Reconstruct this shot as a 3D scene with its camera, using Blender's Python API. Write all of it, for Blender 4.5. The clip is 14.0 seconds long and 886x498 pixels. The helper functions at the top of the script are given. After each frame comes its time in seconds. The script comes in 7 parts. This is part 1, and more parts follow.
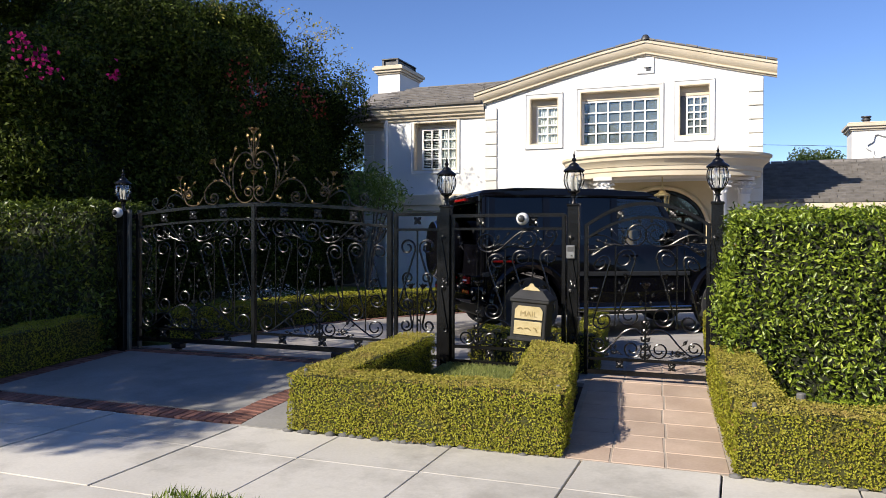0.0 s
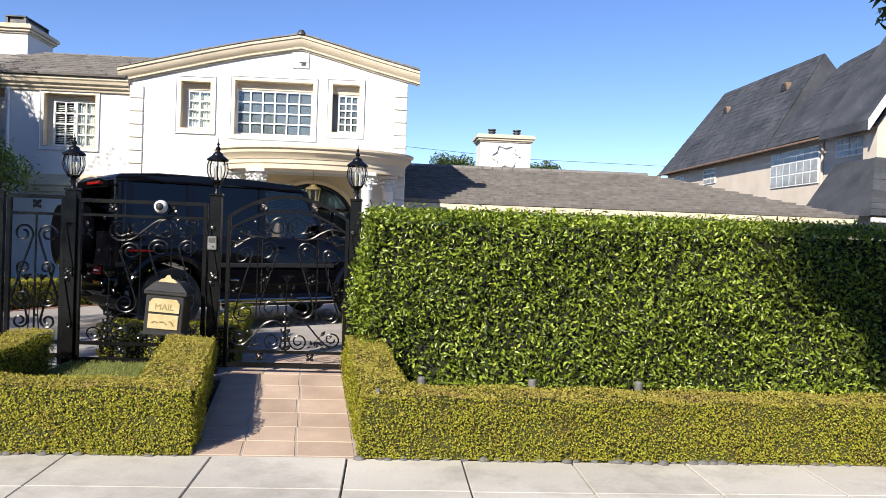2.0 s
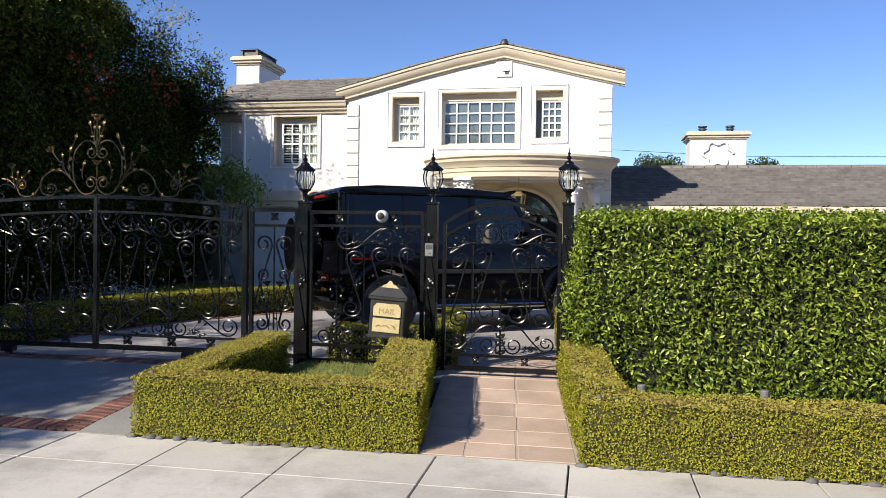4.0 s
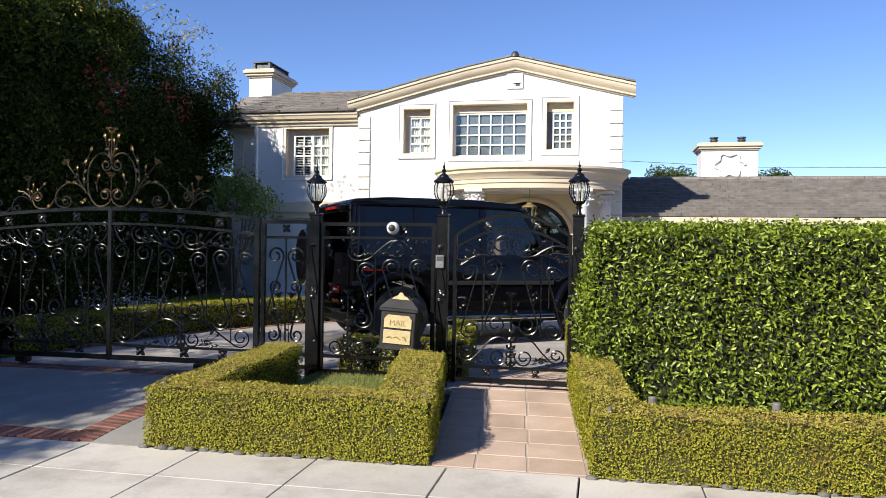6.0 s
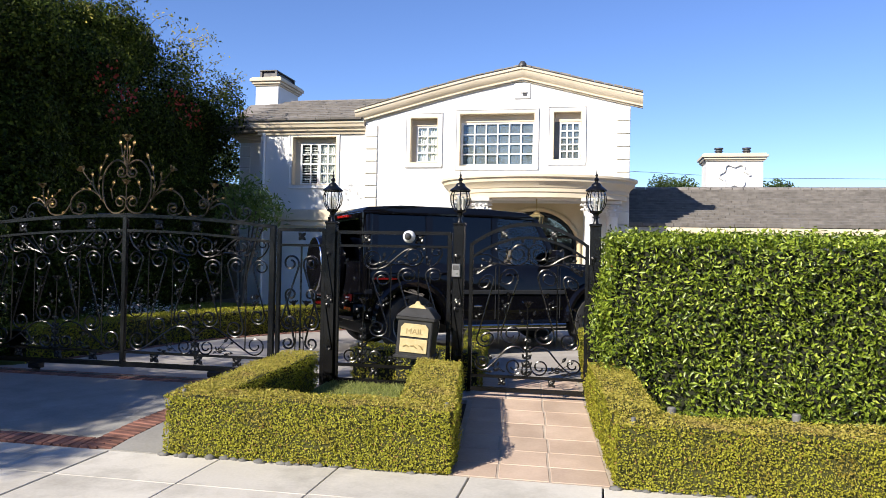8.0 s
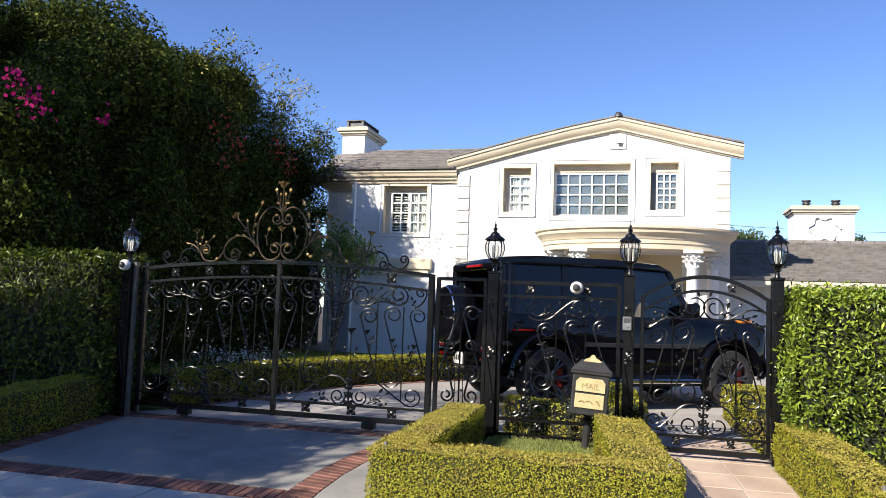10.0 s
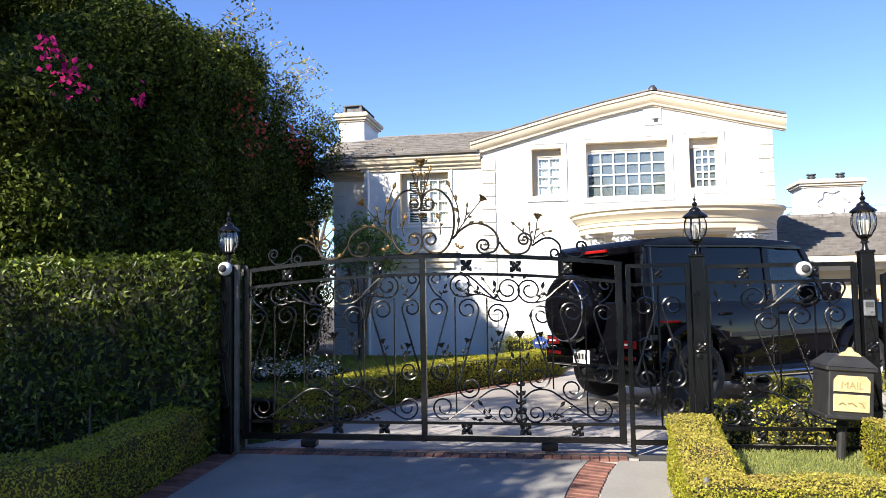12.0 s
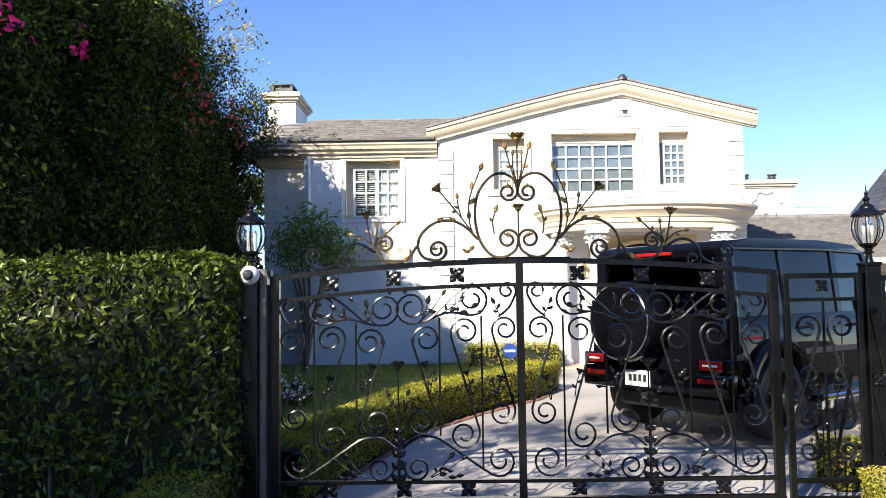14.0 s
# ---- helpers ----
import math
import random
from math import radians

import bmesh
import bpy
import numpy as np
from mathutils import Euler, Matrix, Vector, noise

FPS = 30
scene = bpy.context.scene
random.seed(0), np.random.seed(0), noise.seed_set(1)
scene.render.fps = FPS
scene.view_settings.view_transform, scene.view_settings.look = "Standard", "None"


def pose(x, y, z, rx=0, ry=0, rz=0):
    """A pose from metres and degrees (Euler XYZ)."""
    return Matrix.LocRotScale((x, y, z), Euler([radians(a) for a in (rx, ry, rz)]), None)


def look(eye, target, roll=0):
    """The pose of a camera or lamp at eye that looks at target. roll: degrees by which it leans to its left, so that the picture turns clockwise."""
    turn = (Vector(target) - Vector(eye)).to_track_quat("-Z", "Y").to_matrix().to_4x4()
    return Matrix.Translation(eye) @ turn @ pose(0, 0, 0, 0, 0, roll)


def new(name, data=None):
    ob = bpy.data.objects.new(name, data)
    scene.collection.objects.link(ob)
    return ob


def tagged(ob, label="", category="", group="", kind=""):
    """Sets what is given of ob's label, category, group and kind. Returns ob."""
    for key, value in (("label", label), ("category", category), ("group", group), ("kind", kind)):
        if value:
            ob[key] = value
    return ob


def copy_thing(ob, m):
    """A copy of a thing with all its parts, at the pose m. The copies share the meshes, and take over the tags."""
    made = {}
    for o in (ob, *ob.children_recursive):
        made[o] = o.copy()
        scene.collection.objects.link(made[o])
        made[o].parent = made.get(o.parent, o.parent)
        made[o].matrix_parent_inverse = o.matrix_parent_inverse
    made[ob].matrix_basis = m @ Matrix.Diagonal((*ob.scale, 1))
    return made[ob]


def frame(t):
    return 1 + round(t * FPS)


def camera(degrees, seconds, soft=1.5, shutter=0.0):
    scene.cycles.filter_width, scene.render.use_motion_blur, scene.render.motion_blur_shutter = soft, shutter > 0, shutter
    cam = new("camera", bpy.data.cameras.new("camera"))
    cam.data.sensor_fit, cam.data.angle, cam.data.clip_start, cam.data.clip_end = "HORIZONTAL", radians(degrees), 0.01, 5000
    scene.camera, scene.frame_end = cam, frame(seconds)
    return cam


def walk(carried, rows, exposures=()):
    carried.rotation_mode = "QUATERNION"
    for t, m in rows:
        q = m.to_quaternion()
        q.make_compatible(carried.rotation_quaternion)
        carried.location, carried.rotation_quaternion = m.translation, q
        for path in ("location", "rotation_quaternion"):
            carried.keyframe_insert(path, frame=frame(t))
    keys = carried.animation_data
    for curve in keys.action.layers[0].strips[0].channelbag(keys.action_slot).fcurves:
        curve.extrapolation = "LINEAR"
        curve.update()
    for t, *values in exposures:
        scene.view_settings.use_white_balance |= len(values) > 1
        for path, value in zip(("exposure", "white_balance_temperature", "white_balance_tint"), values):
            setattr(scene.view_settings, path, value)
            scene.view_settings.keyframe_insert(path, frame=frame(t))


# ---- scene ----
cam = camera(59.5, 14.0, soft=0.7)
PATH = [
    (0, (-0.035, -0.175, 1.67), (-0.75, 1.693, 1.654), 0.2),
    (0.5, (-0.024, -0.165, 1.67), (-0.719, 1.71, 1.66), 0.7),
    (1, (0.003, -0.13, 1.669), (-0.496, 1.806, 1.658), 1.0),
    (1.5, (0.044, -0.135, 1.674), (-0.115, 1.859, 1.655), 1.7),
    (2, (0.096, -0.178, 1.693), (0.237, 1.817, 1.669), 2.0),
    (2.5, (0.078, -0.17, 1.684), (0.269, 1.821, 1.659), 1.8),
    (3, (0.028, -0.153, 1.67), (0.066, 1.847, 1.643), 1.2),
    (3.5, (0.003, -0.162, 1.67), (-0.201, 1.827, 1.644), 1.0),
    (4, (-0.013, -0.147, 1.671), (-0.387, 1.818, 1.651), 0.8),
    (6.5, (-0.003, -0.176, 1.679), (-0.408, 1.783, 1.693), 0.9),
    (7, (-0.007, -0.168, 1.676), (-0.415, 1.79, 1.696), 1.0),
    (7.2, (-0.049, -0.178, 1.676), (-0.448, 1.782, 1.698), 1.1),
    (9.3, (-0.586, -0.252, 1.641), (-1.041, 1.695, 1.686), 1.7),
    (9.5, (-0.792, -0.281, 1.627), (-1.276, 1.659, 1.681), 1.9),
    (10, (-1.397, -0.333, 1.656), (-1.904, 1.596, 1.811), 2.1),
    (10.5, (-2.058, -0.306, 1.647), (-2.585, 1.622, 1.724), 1.8),
    (11, (-2.698, -0.11, 1.671), (-3.214, 1.82, 1.772), 1.4),
    (11.5, (-3.309, 0.147, 1.66), (-3.674, 2.111, 1.753), 0.6),
    (12, (-3.894, 0.521, 1.678), (-4.226, 2.489, 1.817), -0.9),
    (12.5, (-4.42, 0.897, 1.749), (-4.618, 2.887, 1.774), -2.1),
    (13, (-4.878, 1.277, 1.868), (-5.026, 3.268, 1.996), -0.9),
    (13.5, (-5.347, 1.664, 1.869), (-5.389, 3.658, 2.016), -0.7),
    (14, (-5.702, 2.06, 1.863), (-5.721, 4.056, 1.985), -0.8),
]
EXPOSURES = [(0.0, 0.86), (0.5, 0.98), (1.0, 1.10), (1.5, 1.10), (2.0, 1.06), (2.5, 1.02), (3.0, 0.97), (3.5, 0.93), (4.2, 0.86), (6.3, 1.02), (7.2, 1.10), (9.5, 1.17), (10.5, 1.25), (11.5, 1.46), (12.5, 1.66), (14.0, 1.62)]
walk(cam, [(t, look(eye, target, roll)) for t, eye, target, roll in PATH], EXPOSURES)

# ---- light ----
SUN_WAY = Vector((-0.85, -1.28, 1.0)).normalized()      # towards the sun
world = bpy.data.worlds.new("sky")
scene.world = world
world.use_nodes = True
wn, wl = world.node_tree.nodes, world.node_tree.links
sky = wn.new("ShaderNodeTexSky")
sky.sky_type, sky.sun_disc = "NISHITA", False
sky.sun_elevation = math.asin(SUN_WAY.z)
sky.sun_rotation = math.atan2(SUN_WAY.x, SUN_WAY.y)
sky.dust_density, sky.ozone_density, sky.air_density = 0.0, 3.0, 0.75
deep = wn.new("ShaderNodeHueSaturation")
deep.inputs["Saturation"].default_value, deep.inputs["Hue"].default_value = 1.12, 0.512
wl.new(sky.outputs[0], deep.inputs["Color"])
wl.new(deep.outputs[0], wn["Background"].inputs[0])
wn["Background"].inputs[1].default_value = 0.092
sun = new("sun", bpy.data.lights.new("sun", "SUN"))
sun.data.energy, sun.data.angle, sun.data.color = 4.2, radians(0.53), (1.0, 0.91, 0.77)
sun.matrix_world = look(SUN_WAY * 30, (0, 0, 0))


# ---- materials ----
def mat(name, rough=0.6, metal=0.0, spec=0.5):
    m = bpy.data.materials.new(name)
    m.use_nodes = True
    b = m.node_tree.nodes["Principled BSDF"]
    b.inputs["Roughness"].default_value = rough
    b.inputs["Metallic"].default_value = metal
    b.inputs["Specular IOR Level"].default_value = spec
    return m, m.node_tree.nodes, m.node_tree.links, b


def ramp(nodes, stops):
    r = nodes.new("ShaderNodeValToRGB")
    e = r.color_ramp.elements
    while len(e) < len(stops):
        e.new(0.5)
    for k, (p, c) in enumerate(stops):
        e[k].position, e[k].color = p, (*c, 1)
    return r


def surface(name, dark, light, scale=6.0, rough=0.7, metal=0.0, bump=0.1, fine=60.0, spec=0.5, stain=None, per="none", var=0.15):
    """Two scales of noise between two colours, with grain relief; per: 'object' or 'island' gives each piece its own tone."""
    m, n, l, b = mat(name, rough, metal, spec)
    co = n.new("ShaderNodeTexCoord")
    big, small = n.new("ShaderNodeTexNoise"), n.new("ShaderNodeTexNoise")
    big.inputs["Scale"].default_value, big.inputs["Detail"].default_value = scale, 6
    small.inputs["Scale"].default_value, small.inputs["Detail"].default_value = fine, 3
    geo = n.new("ShaderNodeNewGeometry")
    for x in (big, small):
        l.new(geo.outputs["Position"], x.inputs["Vector"])
    mixv = n.new("ShaderNodeMath")
    mixv.operation = "MULTIPLY_ADD"
    l.new(small.outputs["Fac"], mixv.inputs[0])
    mixv.inputs[1].default_value = 0.35
    l.new(big.outputs["Fac"], mixv.inputs[2])
    r = ramp(n, [(0.45, dark), (0.9, light)])
    l.new(mixv.outputs[0], r.inputs[0])
    colour = r.outputs[0]
    if stain:
        sc, amount, tint = stain
        sn = n.new("ShaderNodeTexNoise")
        sn.inputs["Scale"].default_value, sn.inputs["Detail"].default_value, sn.inputs["Roughness"].default_value = sc, 8, 0.7
        l.new(geo.outputs["Position"], sn.inputs["Vector"])
        sr = ramp(n, [(0.5, (0, 0, 0)), (0.72, (amount, amount, amount))])
        l.new(sn.outputs["Fac"], sr.inputs[0])
        mx = n.new("ShaderNodeMixRGB")
        l.new(sr.outputs[0], mx.inputs[0])
        l.new(colour, mx.inputs[1])
        mx.inputs[2].default_value = (*tint, 1)
        colour = mx.outputs[0]
    if per != "none":
        if per == "object":
            src = n.new("ShaderNodeObjectInfo").outputs["Random"]
        else:
            src = geo.outputs["Random Per Island"]
        hs = n.new("ShaderNodeHueSaturation")
        mr = n.new("ShaderNodeMapRange")
        l.new(src, mr.inputs["Value"])
        mr.inputs["To Min"].default_value, mr.inputs["To Max"].default_value = 1 - var, 1 + var
        l.new(mr.outputs[0], hs.inputs["Value"])
        l.new(colour, hs.inputs["Color"])
        colour = hs.outputs[0]
    l.new(colour, b.inputs["Base Color"])
    if bump:
        bp = n.new("ShaderNodeBump")
        bp.inputs["Strength"].default_value, bp.inputs["Distance"].default_value = bump, 0.02
        l.new(mixv.outputs[0], bp.inputs["Height"])
        l.new(bp.outputs[0], b.inputs["Normal"])
    return m


def leafy(name, dark, light, rough=0.45, through_amount=0.25, odd=None, spec=0.4, patch=None):
    """Leaf: tone by island, a little light through the blade."""
    m, n, l, b = mat(name, rough, 0, spec)
    geo = n.new("ShaderNodeNewGeometry")
    stops = [(0.0, dark), (0.75, light)]
    if odd:
        stops += [(0.93, light), (0.97, odd)]
    r = ramp(n, stops)
    l.new(geo.outputs["Random Per Island"], r.inputs[0])
    tone = r.outputs[0]
    if patch:
        tc, nz, mx = n.new("ShaderNodeTexCoord"), n.new("ShaderNodeTexNoise"), n.new("ShaderNodeMix")
        nz.inputs["Scale"].default_value, nz.inputs["Detail"].default_value = patch[0], 2.0
        cut = ramp(n, [(0.56, (0, 0, 0)), (0.70, (patch[1],) * 3)])
        l.new(tc.outputs["Object"], nz.inputs["Vector"])
        l.new(nz.outputs["Fac"], cut.inputs[0])
        mx.data_type = "RGBA"
        l.new(cut.outputs[0], mx.inputs[0])
        l.new(tone, mx.inputs[6])
        mx.inputs[7].default_value = (*patch[2], 1)
        tone = mx.outputs[2]
    l.new(tone, b.inputs["Base Color"])
    tr = n.new("ShaderNodeBsdfTranslucent")
    l.new(tone, tr.inputs["Color"])
    ms = n.new("ShaderNodeMixShader")
    ms.inputs[0].default_value = through_amount
    l.new(b.outputs[0], ms.inputs[1])
    l.new(tr.outputs[0], ms.inputs[2])
    l.new(ms.outputs[0], n["Material Output"].inputs["Surface"])
    return m


STUCCO = surface("white_stucco", (0.63, 0.63, 0.625), (0.72, 0.72, 0.71), 0.9, 0.85, bump=0.12, fine=90)
CREAM = surface("cream_moulding", (0.53, 0.455, 0.34), (0.64, 0.56, 0.435), 1.5, 0.75, bump=0.08, fine=50, stain=(3.0, 0.25, (0.46, 0.39, 0.29)))
SHINGLE = surface("grey_brown_shingle", (0.135, 0.125, 0.116), (0.235, 0.218, 0.205), 5, 0.9, bump=0.3, fine=60, per="island", var=0.09)
SLATE = surface("dark_slate", (0.024, 0.028, 0.037), (0.062, 0.067, 0.078), 0.8, 0.8, bump=0.3, fine=7, per="island", var=0.2, stain=(1.6, 0.3, (0.10, 0.10, 0.105)))
IRON = surface("black_iron", (0.002, 0.002, 0.0022), (0.006, 0.006, 0.0065), 8, 0.27, metal=0.0, bump=0.05, fine=90, spec=0.4)
GOLD = surface("worn_gold_leaf", (0.07, 0.04, 0.015), (0.42, 0.28, 0.11), 25, 0.42, metal=0.75, bump=0.1, fine=120)
CONCRETE = surface("pale_concrete", (0.40, 0.38, 0.345), (0.53, 0.505, 0.46), 1.0, 0.9, bump=0.12, fine=45, stain=(1.5, 0.75, (0.24, 0.225, 0.195)), per="object", var=0.08)
# older, greyer concrete, its tone also lowered for dappled shade
DRIVECON = surface("old_shade_dimmed_concrete", (0.185, 0.18, 0.166), (0.29, 0.28, 0.262), 0.8, 0.9, bump=0.15, fine=45, stain=(1.1, 0.6, (0.11, 0.105, 0.10)))
ASPHALT = surface("asphalt", (0.04, 0.04, 0.042), (0.07, 0.07, 0.07), 1.0, 0.9, bump=0.4, fine=120)
SOIL = surface("dark_soil", (0.035, 0.025, 0.018), (0.08, 0.06, 0.042), 3, 0.95, bump=0.6, fine=40)
# core colours are dark to stand for the shade between the leaves
CORE = surface("hedge_inside_shade", (0.006, 0.008, 0.003), (0.016, 0.02, 0.008), 8, 0.9, bump=0.5, fine=40)
BOXCORE = surface("boxwood_inside_shade", (0.03, 0.032, 0.005), (0.06, 0.06, 0.01), 30, 0.9, bump=0.5, fine=60)
CARPAINT = surface("black_car_paint", (0.002, 0.002, 0.003), (0.004, 0.004, 0.006), 3, 0.03, bump=0.0, spec=0.3)


# ---- making things ----
def link(name, bm, material, parent=None, label="", smooth=None):
    me = bpy.data.meshes.new(name)
    bmesh.ops.recalc_face_normals(bm, faces=bm.faces)
    bm.to_mesh(me)
    bm.free()
    for mm in (material if isinstance(material, (list, tuple)) else [material]):
        me.materials.append(mm)
    if smooth is not None:
        me.polygons.foreach_set("use_smooth", [True] * len(me.polygons))
        me.set_sharp_from_angle(angle=radians(smooth))
    ob = new(name, me)
    if parent:
        ob.parent = parent
    if label:
        ob["label"] = label
    return ob


def part(name, bm, material, parent, label="", smooth=None):
    return link(name, bm, material, parent, label, smooth)


def thing(name, label, category, at=(0, 0, 0), rz=0, group="", kind=""):
    ob = new(name)
    ob.matrix_basis = pose(*at, 0, 0, rz)
    ob.empty_display_size = 0.1
    return tagged(ob, label, category, group, kind)


def box(bm, x0, x1, y0, y1, z0, z1, bevel=0.0, seg=1):
    r = bmesh.ops.create_cube(bm, size=1)
    vs = r["verts"]
    bmesh.ops.scale(bm, vec=(x1 - x0, y1 - y0, z1 - z0), verts=vs)
    bmesh.ops.translate(bm, vec=((x0 + x1) / 2, (y0 + y1) / 2, (z0 + z1) / 2), verts=vs)
    if bevel:
        es = list({e for v in vs for e in v.link_edges})
        bmesh.ops.bevel(bm, geom=es, offset=bevel, segments=seg, affect="EDGES", profile=0.5)
    return bm


def boxed(x0, x1, y0, y1, z0, z1, bevel=0.0, seg=1):
    return box(bmesh.new(), x0, x1, y0, y1, z0, z1, bevel, seg)


def prism(outline, axis, a, b):
    """A bar with a polygon outline: axis 'x': outline (y, z) from x=a to b; 'y': outline (x, z); 'z': outline (x, y)."""
    bm = bmesh.new()
    put = {"x": lambda u, v, w: (w, u, v), "y": lambda u, v, w: (u, w, v), "z": lambda u, v, w: (u, v, w)}[axis]
    lo = [bm.verts.new(put(u, v, a)) for u, v in outline]
    hi = [bm.verts.new(put(u, v, b)) for u, v in outline]
    n = len(outline)
    bm.faces.new(lo[::-1])
    bm.faces.new(hi)
    for k in range(n):
        bm.faces.new((lo[k], lo[(k + 1) % n], hi[(k + 1) % n], hi[k]))
    return bm


def lathe(profile, seg=20, at=(0, 0, 0), bm=None):
    """Turned shape: profile of (radius, height)."""
    bm = bm or bmesh.new()
    rings = []
    for r, z in profile:
        if r < 1e-5:
            rings.append([bm.verts.new((at[0], at[1], at[2] + z))])
        else:
            rings.append([bm.verts.new((at[0] + r * math.cos(2 * math.pi * k / seg), at[1] + r * math.sin(2 * math.pi * k / seg), at[2] + z)) for k in range(seg)])
    for lo, hi in zip(rings, rings[1:]):
        for k in range(seg):
            j = (k + 1) % seg
            q = [lo[k % len(lo)], lo[j % len(lo)], hi[j % len(hi)], hi[k % len(hi)]]
            q = list(dict.fromkeys(q))
            if len(q) > 2:
                bm.faces.new(q)
    return bm


def bar(points, r, bm=None, seg=6, flat=1.0, taper=None):
    """A round or flattened bar swept along points; taper: radius factor at the end."""
    bm = bm or bmesh.new()
    pts = [Vector(p) for p in points]
    rings = []
    side = None
    for k, p in enumerate(pts):
        d = (pts[min(k + 1, len(pts) - 1)] - pts[max(k - 1, 0)]).normalized()
        if side is None:
            side = d.cross(Vector((0, 1, 0)))
            if side.length < 0.1:
                side = d.cross(Vector((1, 0, 0)))
        side = (side - d * side.dot(d)).normalized()
        up = d.cross(side)
        f = r * (1 + (taper - 1) * k / (len(pts) - 1)) if taper else r
        rings.append([bm.verts.new(p + side * math.cos(2 * math.pi * j / seg) * f + up * math.sin(2 * math.pi * j / seg) * f * flat) for j in range(seg)])
    for a, b in zip(rings, rings[1:]):
        for j in range(seg):
            bm.faces.new((a[j], a[(j + 1) % seg], b[(j + 1) % seg], b[j]))
    bm.faces.new(rings[0][::-1])
    bm.faces.new(rings[-1])
    return bm


def quick(name, verts, faces, material, parent=None, kind="", label="", category=""):
    me = bpy.data.meshes.new(name)
    me.from_pydata(verts, [], faces)
    me.materials.append(material)
    ob = new(name, me)
    if parent:
        ob.parent = parent
    return tagged(ob, label, category, "", kind)


rng = np.random.default_rng(7)


def leaves(name, pts, nrm, size, material, parent, spread=0.6, slim=0.5, fold=0.25, droop=0.0, size_var=0.35):
    """Many folded leaf blades at the points, facing roughly along the normals, joined into one mesh."""
    n = len(pts)
    nn = nrm + rng.normal(0, spread, (n, 3))
    nn /= np.linalg.norm(nn, axis=1)[:, None]
    t = rng.normal(0, 1, (n, 3))
    t[:, 2] -= droop
    t -= nn * (t * nn).sum(1)[:, None]
    t /= np.linalg.norm(t, axis=1)[:, None]
    s = np.cross(nn, t)
    L = (size * (1 + rng.uniform(-size_var, size_var, n)))[:, None]
    base, tip = pts - t * L * 0.5, pts + t * L * 0.5
    a = pts + s * L * slim * 0.5 + nn * L * fold * 0.5
    b = pts - s * L * slim * 0.5 + nn * L * fold * 0.5
    v = np.stack([base, a, tip, b], 1).reshape(-1, 3)
    me = bpy.data.meshes.new(name)
    me.vertices.add(4 * n)
    me.vertices.foreach_set("co", v.astype(np.float32).ravel())
    idx = np.arange(n)[:, None] * 4
    tri = np.concatenate([idx + [0, 1, 2], idx + [0, 2, 3]], 1).ravel()
    me.loops.add(6 * n)
    me.loops.foreach_set("vertex_index", tri.astype(np.int32))
    me.polygons.add(2 * n)
    me.polygons.foreach_set("loop_start", np.arange(0, 6 * n, 3, dtype=np.int32))
    me.update()
    me.validate()
    me.materials.append(material)
    ob = new(name, me)
    ob.parent = parent
    ob["kind"] = "stuff"
    return ob


def box_points(x0, x1, y0, y1, z0, z1, per_m2, faces="fbtlr", rough=0.02, wave=0.03):
    """Points and normals over the faces of a clipped hedge: f (-y), b (+y), l (-x), r (+x), t (top)."""
    P, N = [], []
    lx, ly, lz = x1 - x0, y1 - y0, z1 - z0
    for f in faces:
        area = {"f": lx * lz, "b": lx * lz, "l": ly * lz, "r": ly * lz, "t": lx * ly}[f]
        k = int(area * per_m2)
        u, v = rng.random(k), rng.random(k)
        o = np.zeros((k, 3))
        if f in "fb":
            o[:] = np.stack([x0 + u * lx, np.full(k, y0 if f == "f" else y1), z0 + v * lz], 1)
            m = (0, -1 if f == "f" else 1, 0)
        elif f in "lr":
            o[:] = np.stack([np.full(k, x0 if f == "l" else x1), y0 + u * ly, z0 + v * lz], 1)
            m = (-1 if f == "l" else 1, 0, 0)
        else:
            o[:] = np.stack([x0 + u * lx, y0 + v * ly, np.full(k, z1)], 1)
            m = (0, 0, 1)
        m = np.array(m, float)
        w = wave * (np.sin(o[:, 0] * 7.1 + o[:, 2] * 5) + np.sin(o[:, 1] * 6.3 - o[:, 2] * 9 + o[:, 0] * 2.3)) * 0.5
        o += m * (w + rng.normal(0, rough, k))[:, None]
        P.append(o)
        N.append(np.repeat(m[None], k, 0))
    return np.concatenate(P), np.concatenate(N)


def ground_z(y):
    """Street, kerb rise, pavement and the slope up to the gate."""
    ys = [-50, 0.5, 1.5, 3.4, 5.0, 7.35, 9.0, 12.0, 40]
    zs = [0.03, 0.03, 0.16, 0.18, 0.21, 0.36, 0.40, 0.45, 0.47]
    return float(np.interp(y, ys, zs))


# ---- ground ----
GRASS = leafy("grass_blade", (0.085, 0.135, 0.018), (0.22, 0.28, 0.05), 0.6, 0.35, odd=(0.32, 0.28, 0.10), spec=0.15)
PALEGRASS = leafy("pale_grass_blade", (0.13, 0.16, 0.04), (0.32, 0.35, 0.12), 0.7, 0.3, odd=(0.42, 0.38, 0.18), spec=0.1)
TURF = surface("turf", (0.055, 0.08, 0.014), (0.12, 0.15, 0.035), 5, 0.95, bump=0.6, fine=70, stain=(2.5, 0.5, (0.13, 0.12, 0.05)))
BRICK = surface("red_brick", (0.11, 0.048, 0.036), (0.23, 0.105, 0.078), 9, 0.88, bump=0.3, fine=80, per="object", var=0.3)
COURTCON = surface("grey_pink_court_concrete", (0.27, 0.25, 0.235), (0.38, 0.355, 0.335), 0.9, 0.9, bump=0.12, fine=45, stain=(1.2, 0.5, (0.18, 0.165, 0.155)))
